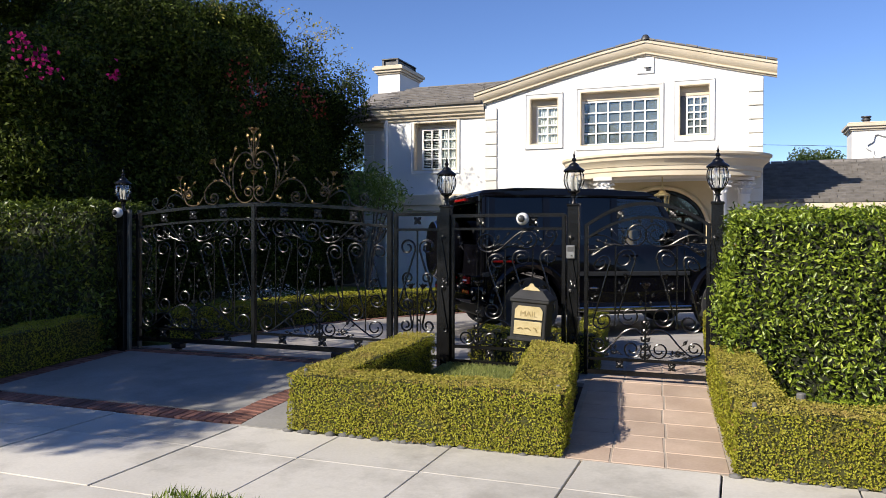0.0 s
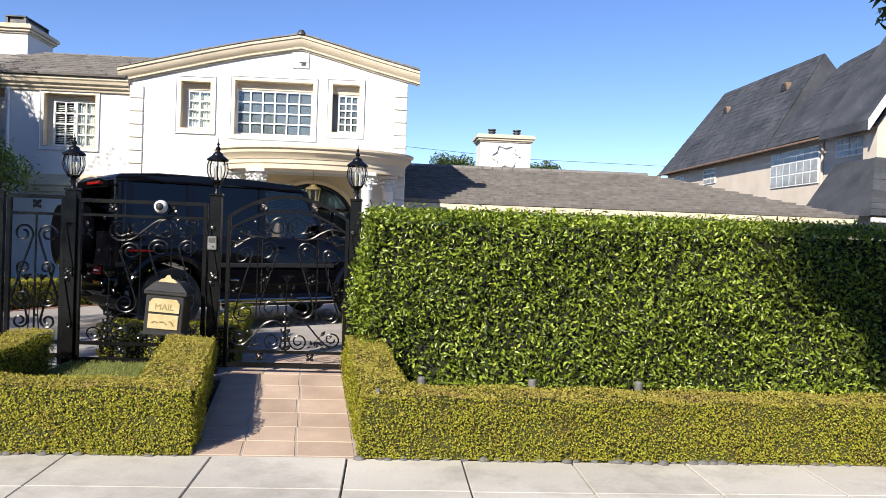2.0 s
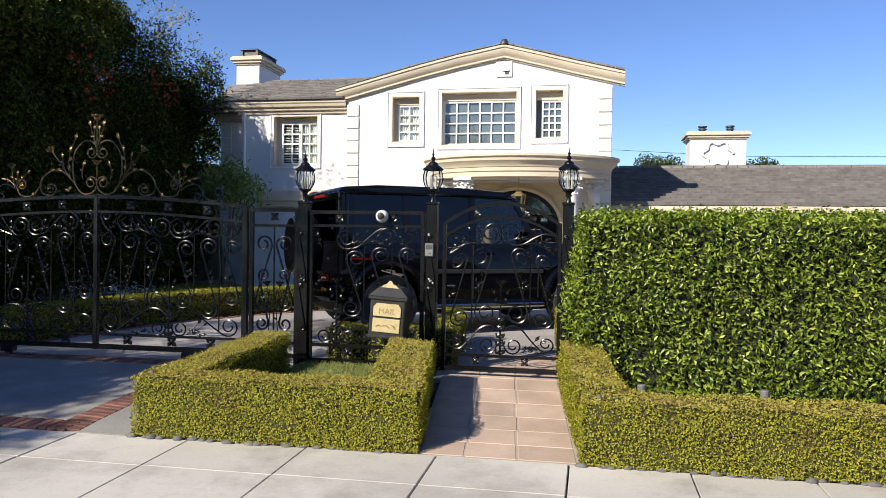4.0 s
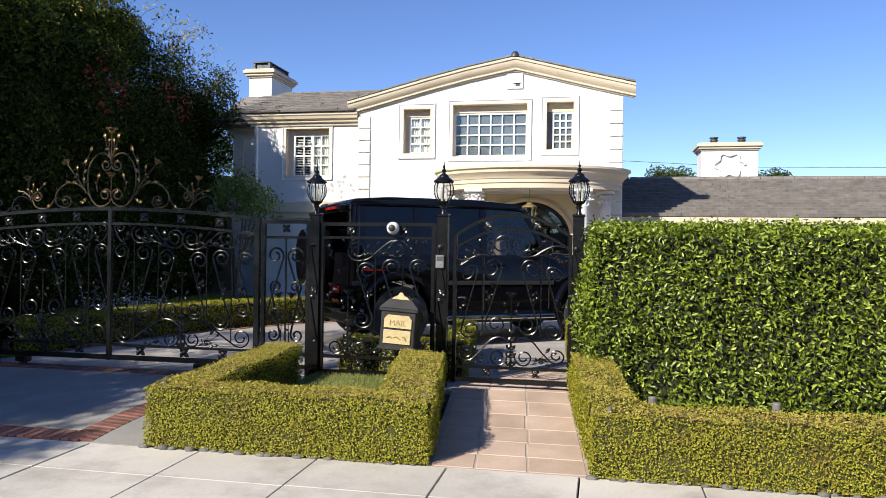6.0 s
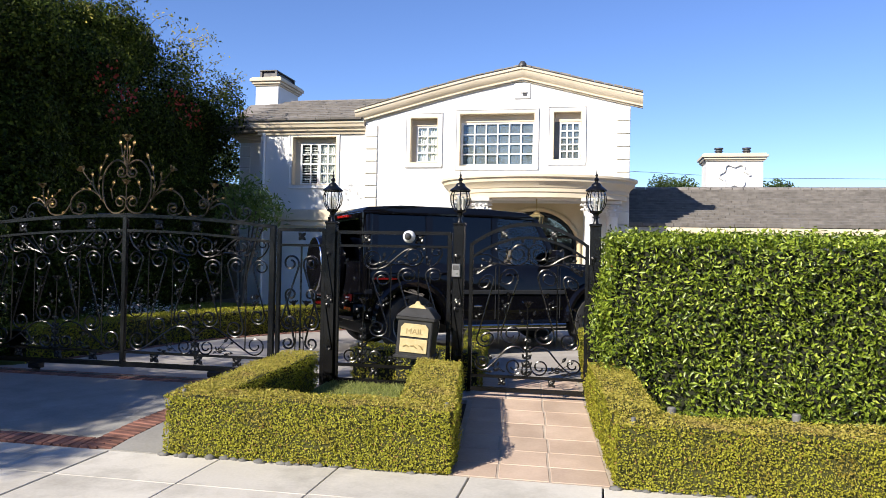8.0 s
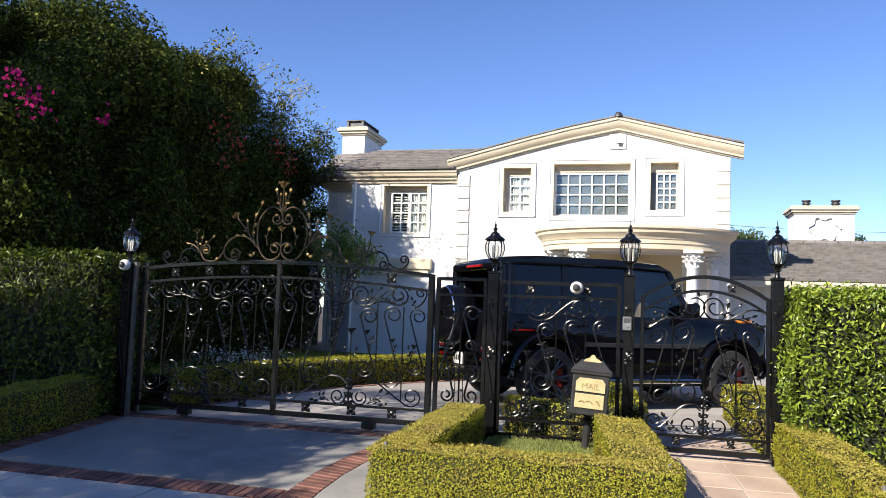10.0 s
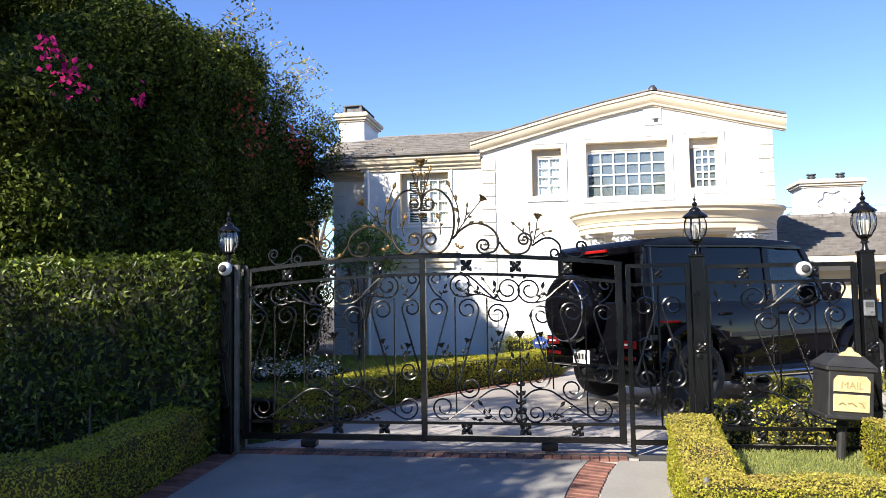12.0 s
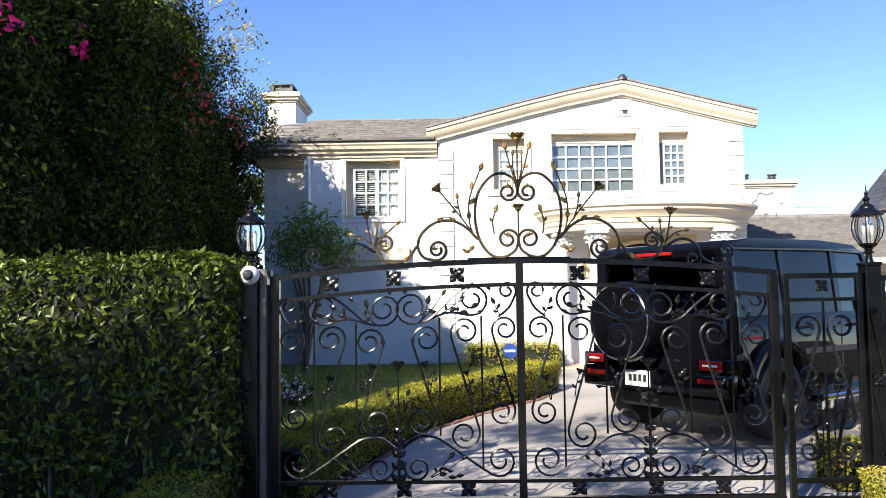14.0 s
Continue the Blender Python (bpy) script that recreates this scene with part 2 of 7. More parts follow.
FLAG = surface("pink_flagstone", (0.36, 0.265, 0.205), (0.50, 0.385, 0.305), 2.5, 0.85, bump=0.15, fine=50, stain=(2.2, 0.45, (0.34, 0.27, 0.21)), per="object", var=0.12)
MORTAR = surface("pale_mortar", (0.33, 0.31, 0.28), (0.45, 0.425, 0.385), 6, 0.95, bump=0.3, fine=60)
PEBBLE = surface("grey_river_pebble", (0.10, 0.10, 0.10), (0.22, 0.215, 0.21), 9, 0.8, bump=0.2, fine=60, per="object", var=0.35)

g = bmesh.new()
gys = [-400, -60, -9, -8.8, 0.6, 0.62, 1.5, 3.4, 5.0, 6.2, 7.35, 9.0, 12.0, 40, 400]
gx = (-400, -40, -12, -4, 4, 12, 40, 400)
gv = [[g.verts.new((x, y, ground_z(y) - (0.05 if y > 0.6 else 0.03))) for x in gx] for y in gys]
for a, b in zip(gv, gv[1:]):
    for k in range(len(gx) - 1):
        g.faces.new((a[k], a[k + 1], b[k + 1], b[k]))
tagged(link("ground", g, SOIL), "bare brown soil under the planting and paving", "ground", kind="structure")


def sheet(name, outline, lift, material, label, category, cut=0.4, parent=None):
    """A paved area that follows the slope: outline (x, y), thin slab with its own edge."""
    bm = bmesh.new()
    f = bm.faces.new([bm.verts.new((x, y, 0)) for x, y in outline])
    ys = sorted(y for _, y in outline)
    for y in (1.5, 3.4, 5.0, 7.35, 9.0, 12.0):
        if ys[0] + 0.01 < y < ys[-1] - 0.01:
            bmesh.ops.bisect_plane(bm, geom=bm.verts[:] + bm.edges[:] + bm.faces[:], plane_co=(0, y, 0), plane_no=(0, 1, 0))
    ext = bmesh.ops.extrude_face_region(bm, geom=bm.faces[:])
    top = {v for v in ext["geom"] if isinstance(v, bmesh.types.BMVert)}
    for v in bm.verts:
        v.co.z = ground_z(v.co.y) + (lift if v in top else -0.06)
    ob = link(name, bm, material, parent)
    if parent is None:
        tagged(ob, label, category, kind="structure")
    return ob


sheet("road", [(-60, -9), (60, -9), (60, 0.55), (-60, 0.55)], 0.0, ASPHALT, "grey asphalt street along the pavement", "road")
kerb = tagged(link("kerb", boxed(-60, -8.0, 0.55, 0.72, 0.0, 0.17, 0.015), CONCRETE), "pale concrete kerb beside the street", "kerb", kind="structure")
kerb = tagged(link("kerb", boxed(-2.74, 60, 0.55, 0.72, 0.0, 0.17, 0.015), CONCRETE), "pale concrete kerb beside the street", "kerb", kind="structure")
sheet("apron", [(-8.0, 0.55), (-2.74, 0.55), (-3.19, 3.45), (-7.4, 3.45)], 0.0, CONCRETE, "pale concrete driveway apron down to the street", "driveway")

# pavement slabs, each its own piece, in two rows
pave = tagged(link("pavement", boxed(-40, 40, 3.46, 5.02, 0.05, 0.155), MORTAR), "bed of the pale concrete pavement", "pavement", kind="structure")
joints = [-40, -32, -26, -21, -17, -14, -12.2, -10.6, -9.0, -7.55, -6.2, -5.0, -3.75, -2.85, -1.95, -1.02, -0.13, 0.64, 1.39, 2.18, 2.98, 3.8, 4.65, 5.6, 6.6, 8, 10, 13, 17, 22, 28, 40]
for k, (a, b) in enumerate(zip(joints, joints[1:])):
    for y0, y1 in ((3.47, 4.40), (4.406, 5.01)):
        bm = boxed(a + 0.006, b - 0.006, y0, y1, -0.06, 0, 0.004)
        for v in bm.verts:
            v.co.z += ground_z(v.co.y) + 0.004 * math.sin(k * 5.1)
        part("slab", bm, CONCRETE, pave)

# driveway: concrete panel, brick borders, inner court
BORDER_Y, BORDER_X = (5.02, 5.3, 5.8, 6.33, 6.89, 7.21), (-3.88, -3.905, -3.915, -3.87, -3.775, -3.69)   # centre line of the curved border
sheet("driveway", [(-6.92, 5.30), *[(x - 0.125, y) for x, y in zip(BORDER_X[1:], BORDER_Y[1:])], (-6.92, 7.21)], 0.0, DRIVECON, "pale grey concrete driveway panel before the gate", "driveway")
# dark concrete on this strip stands in for dappled shade
sheet("driveway", [(-3.30, 5.02), (-2.95, 7.2), *[(x + 0.125, y) for x, y in zip(BORDER_X[::-1], BORDER_Y[::-1])]], 0.0, DRIVECON, "narrow concrete strip beside the box hedge", "driveway")
border = sheet("brick_border", [(-7.15, 5.02), (-3.73, 5.02), (-3.38, 7.46), (-7.15, 7.46)], -0.015, MORTAR, "mortar bed of the red brick border", "brick border")
brick_me = None


def brick_at(x, y, turn, lx=0.072, ly=0.225):
    global brick_me
    if brick_me is None:
        bm = boxed(-0.5 * lx, 0.5 * lx, -0.5 * ly, 0.5 * ly, -0.05, 0, 0.006)
        brick_me = bpy.data.meshes.new("brick")
        bm.to_mesh(brick_me)
        bm.free()
        brick_me.materials.append(BRICK)
    ob = new("brick", brick_me)
    ob.matrix_basis = pose(x, y, ground_z(y) + 0.003 + random.uniform(-0.002, 0.002), math.degrees(math.atan(0.06)), 0, turn + random.uniform(-1.2, 1.2))
    ob.parent = border


for k in range(41):
    brick_at(-7.08 + k * 0.079, 5.155, 0)
for k in range(26):
    y = 5.10 + k * 0.081
    bx = [float(np.interp(v, BORDER_Y, BORDER_X)) for v in (y - 0.15, y, y + 0.15)]
    brick_at(bx[1], y, 90 - math.degrees(math.atan2(bx[2] - bx[0], 0.3)))
for k in range(24):
    brick_at(-7.03, 5.33 + k * 0.079, 90)
for k in range(46):
    brick_at(-7.08 + k * 0.079, 7.33, 0)

sheet("court", [(-7.2, 7.46), (-3.0, 7.46), (-3.0, 7.2), (0.2, 7.2), (1.2, 9.5), (4.0, 17.9), (-3.4, 17.9), (-4.4, 12.9), (-5.3, 11.6), (-6.0, 10.5), (-6.45, 9.0), (-6.75, 7.9)], -0.012, COURTCON, "pale grey concrete entrance court dappled with shade", "driveway")
lawn = sheet("lawn", [(-12.5, 7.7), (-6.9, 7.7), (-6.55, 9.0), (-6.15, 10.5), (-5.45, 11.8), (-4.55, 13.2), (-3.6, 18.1), (-12.5, 18.9)], 0.02, TURF, "green lawn before the house", "lawn")
edge_pts = [(-6.75, 7.8), (-6.42, 9.0), (-6.0, 10.45), (-5.35, 11.55), (-4.5, 12.75), (-4.1, 13.8)]
for (xa, ya), (xb, yb) in zip(edge_pts, edge_pts[1:]):
    n = int(math.hypot(xb - xa, yb - ya) / 0.23)
    for k in range(n):
        f = (k + 0.5) / n
        brick_at(xa + (xb - xa) * f, ya + (yb - ya) * f, math.degrees(math.atan2(yb - ya, xb - xa)) - 90)

FLAGJOINT = surface("sandy_path_joint", (0.30, 0.25, 0.205), (0.43, 0.37, 0.31), 5, 0.95, bump=0.3, fine=60)
# flagged path through the small gate, skewed a little against the fence
path_bed = sheet("path", [(-1.17, 5.02), (-0.05, 5.02), (-0.36, 8.6), (-1.56, 8.6)], 0.0, FLAGJOINT, "mortar bed of the pink flagstone path", "path")
fy = [5.03, 5.33, 5.66, 6.02, 6.42, 6.86, 7.28, 7.72, 8.15, 8.58]
for r, (y0, y1) in enumerate(zip(fy, fy[1:])):
    cols = [-1.14, -0.83 + 0.012 * math.sin(r * 2.3), -0.47 + 0.010 * math.sin(r * 3.7), -0.07]
    for a, b in zip(cols, cols[1:]):
        bm = boxed(a + 0.007, b - 0.007, y0 + 0.007, y1 - 0.007, -0.04, 0, 0.004)
        for v in bm.verts:
            v.co.x += -0.10 * (v.co.y - 5)
            v.co.z += ground_z(v.co.y) + 0.004
        part("flagstone", bm, FLAG, path_bed)


def turf(name, x0, x1, y0, y1, count, size, label, keep=None, lift=0.0, blade=None):
    """Short grass blades on a patch of ground."""
    p = np.stack([rng.uniform(x0, x1, count), rng.uniform(y0, y1, count), np.zeros(count)], 1)
    if keep:
        p = p[[keep(x, y) for x, y in p[:, :2]]]
    p[:, 2] = [ground_z(y) + lift + size * 0.3 for y in p[:, 1]]
    n = rng.normal(0, 1, p.shape)
    n[:, 2] *= 0.2
    n /= np.linalg.norm(n, axis=1)[:, None]
    k = len(p)
    t = rng.normal(0, 0.35, (k, 3))
    t[:, 2] = 1
    s = np.cross(n, t)
    s /= np.linalg.norm(s, axis=1)[:, None]
    L = size * rng.uniform(0.6, 1.3, k)[:, None]
    v = np.stack([p - s * L * 0.09, p + s * L * 0.09, p + t * L], 1).reshape(-1, 3)
    return quick(name, v.tolist(), np.arange(3 * k).reshape(-1, 3).tolist(), blade or GRASS, None, "stuff", label, "grass")


sheet("verge", [(-40, 0.74), (-8.05, 0.74), (-7.45, 3.44), (-40, 3.44)], -0.005, TURF, "turf of the grass verge between kerb and pavement", "verge")
verge = sheet("verge", [(-2.74, 0.74), (40, 0.74), (40, 3.44), (-3.16, 3.44)], -0.005, TURF, "turf of the grass verge between kerb and pavement", "verge")
turf("grass", -3.2, 7.5, 0.76, 3.50, 85000, 0.055, "short mown grass of the verge", lambda x, y: x > -2.70 - 0.155 * (y - 0.55))
turf("grass", -12.0, -7.4, 0.76, 3.44, 30000, 0.05, "short mown grass of the verge", lambda x, y: x < -8.05 + 0.2 * (y - 0.55))
turf("grass", -2.8, -1.5, 5.3, 7.2, 20000, 0.026, "short pale grass inside the box hedge", lift=0.09, blade=PALEGRASS)
sheet("planting_bed", [(-2.85, 5.3), (-1.5, 5.3), (-1.6, 7.2), (-2.85, 7.2)], 0.09, TURF, "small patch of pale turf inside the box hedge", "lawn")


def on_lawn(x, y):
    return x < np.interp(y, [7.7, 9.0, 10.5, 11.8, 13.2, 18.1], [-6.95, -6.6, -6.2, -5.5, -4.6, -3.7])


turf("grass", -10, -3.7, 7.8, 17.9, 60000, 0.045, "mown green lawn grass", on_lawn, 0.02)

# pebbles along the foot of the box hedges
pebbles = thing("pebble_edging", "row of rounded grey pebbles along the hedge foot", "pebbles", kind="stuff")
bm = bmesh.new()
for a, b in ((-3.3, -1.15), (-0.05, 6.0)):
    x = a
    while x < b:
        r = random.uniform(0.022, 0.042)
        m = bmesh.ops.create_icosphere(bm, subdivisions=1, radius=r)
        bmesh.ops.scale(bm, vec=(random.uniform(1, 1.6), 1, 0.7), verts=m["verts"])
        bmesh.ops.translate(bm, vec=(x, 5.005 + random.uniform(-0.015, 0.015), 0.208 + r * 0.1), verts=m["verts"])
        x += random.uniform(0.05, 0.14)
part("pebble", bm, PEBBLE, pebbles, smooth=80)
# ---- house ----
FRAME_WHITE = surface("white_window_paint", (0.70, 0.70, 0.69), (0.80, 0.80, 0.79), 4, 0.5, bump=0.03)
CURTAIN = surface("white_curtain", (0.66, 0.65, 0.63), (0.80, 0.79, 0.77), 3, 0.9, bump=0.05)
BLIND = surface("grey_roller_blind", (0.10, 0.115, 0.13), (0.15, 0.165, 0.18), 2, 0.8, bump=0.03)
# dark colour for flat sheets that stand for unlit rooms behind glass
DARKROOM = surface("room_shade", (0.05, 0.05, 0.05), (0.09, 0.085, 0.08), 1, 0.9, bump=0)
BRASS = surface("aged_brass", (0.35, 0.27, 0.12), (0.55, 0.44, 0.22), 10, 0.35, metal=0.8, bump=0.05)
WARMSTONE = surface("warm_cream_stone", (0.52, 0.42, 0.26), (0.64, 0.53, 0.34), 2, 0.75, bump=0.08, fine=50)
METALCAP = surface("dark_flue_metal", (0.05, 0.05, 0.055), (0.11, 0.11, 0.11), 5, 0.5, metal=0.6)


def glazing(name, tint=(0.9, 0.95, 0.95), shine=0.06, edge=0.6):
    m, n, l, b = mat(name, 0.03)
    tr, gl, fr, mx = n.new("ShaderNodeBsdfTransparent"), n.new("ShaderNodeBsdfGlossy"), n.new("ShaderNodeLayerWeight"), n.new("ShaderNodeMixShader")
    pw, ad = n.new("ShaderNodeMath"), n.new("ShaderNodeMath")
    pw.operation, ad.operation = "POWER", "MULTIPLY_ADD"
    pw.inputs[1].default_value, ad.inputs[1].default_value, ad.inputs[2].default_value = 4.0, edge, shine
    tr.inputs[0].default_value = (*tint, 1)
    gl.inputs["Roughness"].default_value = 0.02
    l.new(fr.outputs["Facing"], pw.inputs[0])
    l.new(pw.outputs[0], ad.inputs[0])
    l.new(ad.outputs[0], mx.inputs[0])
    l.new(tr.outputs[0], mx.inputs[1])
    l.new(gl.outputs[0], mx.inputs[2])
    l.new(mx.outputs[0], n["Material Output"].inputs["Surface"])
    return m


GLASS = glazing("window_glass")
FY = 18.12                                                # plane of the gabled front
house = thing("house", "white stucco two-storey house with cream mouldings and gabled front", "house")


def holed_wall(x0, x1, z0, z1, y0, y1, holes):
    """A wall slab with rectangular openings through it."""
    xs = sorted({x0, x1, *[h[0] for h in holes], *[h[1] for h in holes]})
    zs = sorted({z0, z1, *[h[2] for h in holes], *[h[3] for h in holes]})
    bm = bmesh.new()
    for a, b in zip(xs, xs[1:]):
        for c, d in zip(zs, zs[1:]):
            if not any(h[0] - 1e-4 <= a and b <= h[1] + 1e-4 and h[2] - 1e-4 <= c and d <= h[3] + 1e-4 for h in holes):
                box(bm, a, b, y0, y1, c, d)
    bmesh.ops.remove_doubles(bm, verts=bm.verts, dist=1e-4)
    dead = [f for f in bm.faces if sum(1 for g2 in f.edges[0].link_faces if (g2.calc_center_median() - f.calc_center_median()).length < 1e-4) > 1]
    bmesh.ops.delete(bm, geom=dead, context="FACES")
    return bm


WIN = {"left": (-4.80, -4.10, 4.05, 5.16), "big": (-3.58, -1.76, 3.96, 5.24), "right": (-1.34, -0.68, 4.10, 5.25)}
DOOR = (-2.86, -0.60, 0.4, 3.08)
part("wall", holed_wall(-5.93, 0.43, 0.3, 5.30, FY, FY + 0.32, [*WIN.values(), DOOR]), STUCCO, house)
RAKE = [(-6.17, 5.33), (-5.6, 5.475), (-5.0, 5.63), (-4.1, 5.86), (-3.2, 6.07), (-2.07, 6.29), (-1.2, 6.07), (-0.4, 5.86), (0.25, 5.70), (0.70, 5.59)]
gable = [(-5.93, 5.30), *[(x, z - 0.10) for x, z in RAKE[1:-1]], (0.43, 5.30)]
part("wall", prism(gable, "y", FY, FY + 0.32), STUCCO, house, "stucco gable")
part("wall", boxed(0.11, 0.43, FY + 0.32, 25.5, 0.3, 5.5), STUCCO, house)
part("wall", boxed(-5.93, -5.61, FY + 0.32, 25.5, 0.3, 5.5), STUCCO, house)
part("wall", boxed(-10.0, 0.43, 25.5, 25.8, 0.3, 5.5), STUCCO, house)
LW = (-7.90, -6.72, 3.52, 4.76)
part("wall", holed_wall(-8.76, -5.93, 0.3, 4.95, 18.25, 18.5, [LW]), STUCCO, house)
part("wall", boxed(-8.76, -8.5, 18.5, 19.3, 0.3, 4.95), STUCCO, house)
part("wall", boxed(-9.85, -8.5, 19.3, 19.6, 0.3, 4.95), STUCCO, house)
part("wall", boxed(-9.85, -9.6, 19.6, 25.5, 0.3, 4.95), STUCCO, house)
part("rainpipe", bar([(-8.66, 18.20, 4.85), (-8.66, 18.20, 0.5)], 0.04, seg=10), FRAME_WHITE, house, "white rainwater pipe", smooth=60)
part("string_course", boxed(-8.30, -6.55, 18.12, 18.25, 2.62, 2.90, 0.02), CREAM, house, "cream ledge over the ground floor bay")
part("string_course", boxed(-8.22, -6.62, 18.17, 18.25, 2.48, 2.62, 0.01), CREAM, house)


def sweep(line, profile, way="rake"):
    """A moulding: profile (out, down) swept along line of (x, z) on the front, out towards the street."""
    bm = bmesh.new()
    rings = [[bm.verts.new((x, FY - o, z - d)) for o, d in profile] for x, z in line]
    for a, b in zip(rings, rings[1:]):
        for k in range(len(profile)):
            j = (k + 1) % len(profile)
            bm.faces.new((a[k], a[j], b[j], b[k]))
    bm.faces.new(rings[0])
    bm.faces.new(rings[-1][::-1])
    return bm


CORNICE = [(-0.02, 0.0), (0.19, 0.0), (0.19, 0.05), (0.165, 0.055), (0.16, 0.09), (0.145, 0.14), (0.11, 0.19), (0.065, 0.235), (0.085, 0.24), (0.085, 0.275), (0.045, 0.28), (0.04, 0.31), (-0.02, 0.315)]
part("gable_cornice", sweep(RAKE, CORNICE), CREAM, house, "cream moulded gable cornice", smooth=25)


def tiles_slope(corners, course=0.25, width=0.36, thick=0.04, jitter=0.008):
    """Shingle courses over a sloping quad: corners eave-left, eave-right, ridge-right, ridge-left."""
    el, er, rr, rl = [Vector(c) for c in corners]
    up = ((rl + rr) / 2 - (el + er) / 2)
    n = (er - el).cross(up).normalized()
    rows = max(1, int(up.length / course))
    V, F = [], []
    for r in range(rows):
        f0, f1 = r / rows, (r + 1.25) / rows
        a, b = el.lerp(rl, f0), er.lerp(rr, f0)
        c, d = el.lerp(rl, min(f1, 1)), er.lerp(rr, min(f1, 1))
        m = max(1, int((b - a).length / width))
        off = 0.5 * (r % 2) / m
        cuts = [0.0] + [min(1, max(0, k / m + off + random.uniform(-0.1, 0.1) / m)) for k in range(1, m)] + [1.0]
        for s, e in zip(cuts, cuts[1:]):
            if e - s < 1e-3:
                continue
            h = thick + random.uniform(-jitter, jitter)
            g2 = min(0.004 / max((b - a).length, 1), (e - s) * 0.2)
            p = [a.lerp(b, s + g2), a.lerp(b, e - g2), c.lerp(d, e - g2), c.lerp(d, s + g2)]
            k0 = len(V)
            V += [p[0] + n * h, p[1] + n * h, p[2] + n * 0.004, p[3] + n * 0.004, p[0] - n * 0.01, p[1] - n * 0.01]
            F += [(k0, k0 + 1, k0 + 2, k0 + 3), (k0 + 4, k0 + 5, k0 + 1, k0), (k0 + 5, k0 + 2, k0 + 1), (k0 + 4, k0, k0 + 3)]
    return [tuple(v) for v in V], F


def roof_tiles(parent, corners, material=SHINGLE, **kw):
    V, F = tiles_slope(corners, **kw)
    return quick("shingle", V, F, material, parent, "stuff")


# gable roof shell and its shingle edge
SHELL = [*RAKE[:-1], (0.45, 5.65)]
gr = part("roof", prism([*[(x, z + 0.03) for x, z in SHELL], *[(x, z - 0.06) for x, z in reversed(SHELL)]], "y", FY - 0.15, 25.6), SHINGLE, house)
for (xa, za), (xb, zb) in zip(RAKE, RAKE[1:]):
    n = max(1, int((xb - xa) / 0.2))
    for k in range(n):
        f = (k + 0.5) / n
        bm = boxed(-0.5 * (xb - xa) / n + 0.006, 0.5 * (xb - xa) / n - 0.006, -0.2, 0.2, 0.0, random.uniform(0.022, 0.04))
        bmesh.ops.rotate(bm, verts=bm.verts, cent=(0, 0, 0), matrix=Matrix.Rotation(-math.atan2(zb - za, xb - xa), 3, "Y"))
        bmesh.ops.translate(bm, verts=bm.verts, vec=(xa + (xb - xa) * f, FY + 0.03, za + (zb - za) * f + 0.032))
        part("edge_tile", bm, SHINGLE, gr)
part("ridge_tile", lathe([(0, 0.13), (0.05, 0.12), (0.10, 0.05), (0.11, 0.0), (0, 0)], 12, (-2.07, FY - 0.12, 6.30)), METALCAP, gr, "dark cap at the gable peak", smooth=40)

# left wing: cornice, roof, chimney
LCOR = [(-0.02, 0.0), (0.24, 0.0), (0.24, 0.05), (0.21, 0.08), (0.19, 0.14), (0.13, 0.18), (0.12, 0.22), (0.07, 0.24), (0.05, 0.30), (-0.02, 0.31)]


def straight_cornice(x0, x1, y, z, profile, ret=True):
    bm = bmesh.new()
    pts = [(x0, y, 1)] + [(x1, y, 0)]
    rings = []
    if ret:
        rings.append([bm.verts.new((x0 - o, y + 1.1, z - d)) for o, d in profile])
        rings.append([bm.verts.new((x0 - o, y - o, z - d)) for o, d in profile])
    else:
        rings.append([bm.verts.new((x0, y - o, z - d)) for o, d in profile])
    rings.append([bm.verts.new((x1, y - o, z - d)) for o, d in profile])
    for a, b in zip(rings, rings[1:]):
        for k in range(len(profile)):
            j = (k + 1) % len(profile)
            bm.faces.new((a[k], a[j], b[j], b[k]))
    bm.faces.new(rings[0])
    bm.faces.new(rings[-1][::-1])
    return bm


part("eaves_cornice", straight_cornice(-8.76, -5.95, 18.25, 5.10, LCOR), CREAM, house, "cream moulded eaves cornice", smooth=25)
part("eaves_cornice", straight_cornice(-9.85, -8.4, 19.3, 5.08, LCOR), CREAM, house, smooth=25)
lroof = part("roof", prism([(17.98, 5.125), (20.7, 6.15), (25.7, 5.0), (25.7, 4.9), (18.0, 5.103)], "x", -9.0, -6.0), SHINGLE, house)
part("roof", prism([(18.6, 5.35), (20.7, 6.15), (25.7, 5.0), (25.7, 4.9), (18.6, 5.103)], "x", -5.997, -5.3), SHINGLE, house)
part("roof", prism([(18.9, 5.09), (20.7, 6.10), (25.7, 5.0), (25.7, 4.9), (18.9, 4.99)], "x", -10.25, -9.0), SHINGLE, house)
roof_tiles(lroof, [(-9.1, 17.95, 5.13), (-6.0, 17.95, 5.13), (-5.3, 20.7, 6.17), (-9.1, 20.7, 6.17)])
roof_tiles(lroof, [(-10.3, 18.85, 5.10), (-9.1, 18.85, 5.10), (-9.1, 20.7, 6.12), (-9.6, 20.7, 6.12)])
for k in range(13):
    bm = prism([(20.58, 6.12), (20.7, 6.20), (20.82, 6.12)], "x", -9.0 + k * 0.28, -8.73 + k * 0.28)
    part("ridge_tile", bm, SHINGLE, lroof)


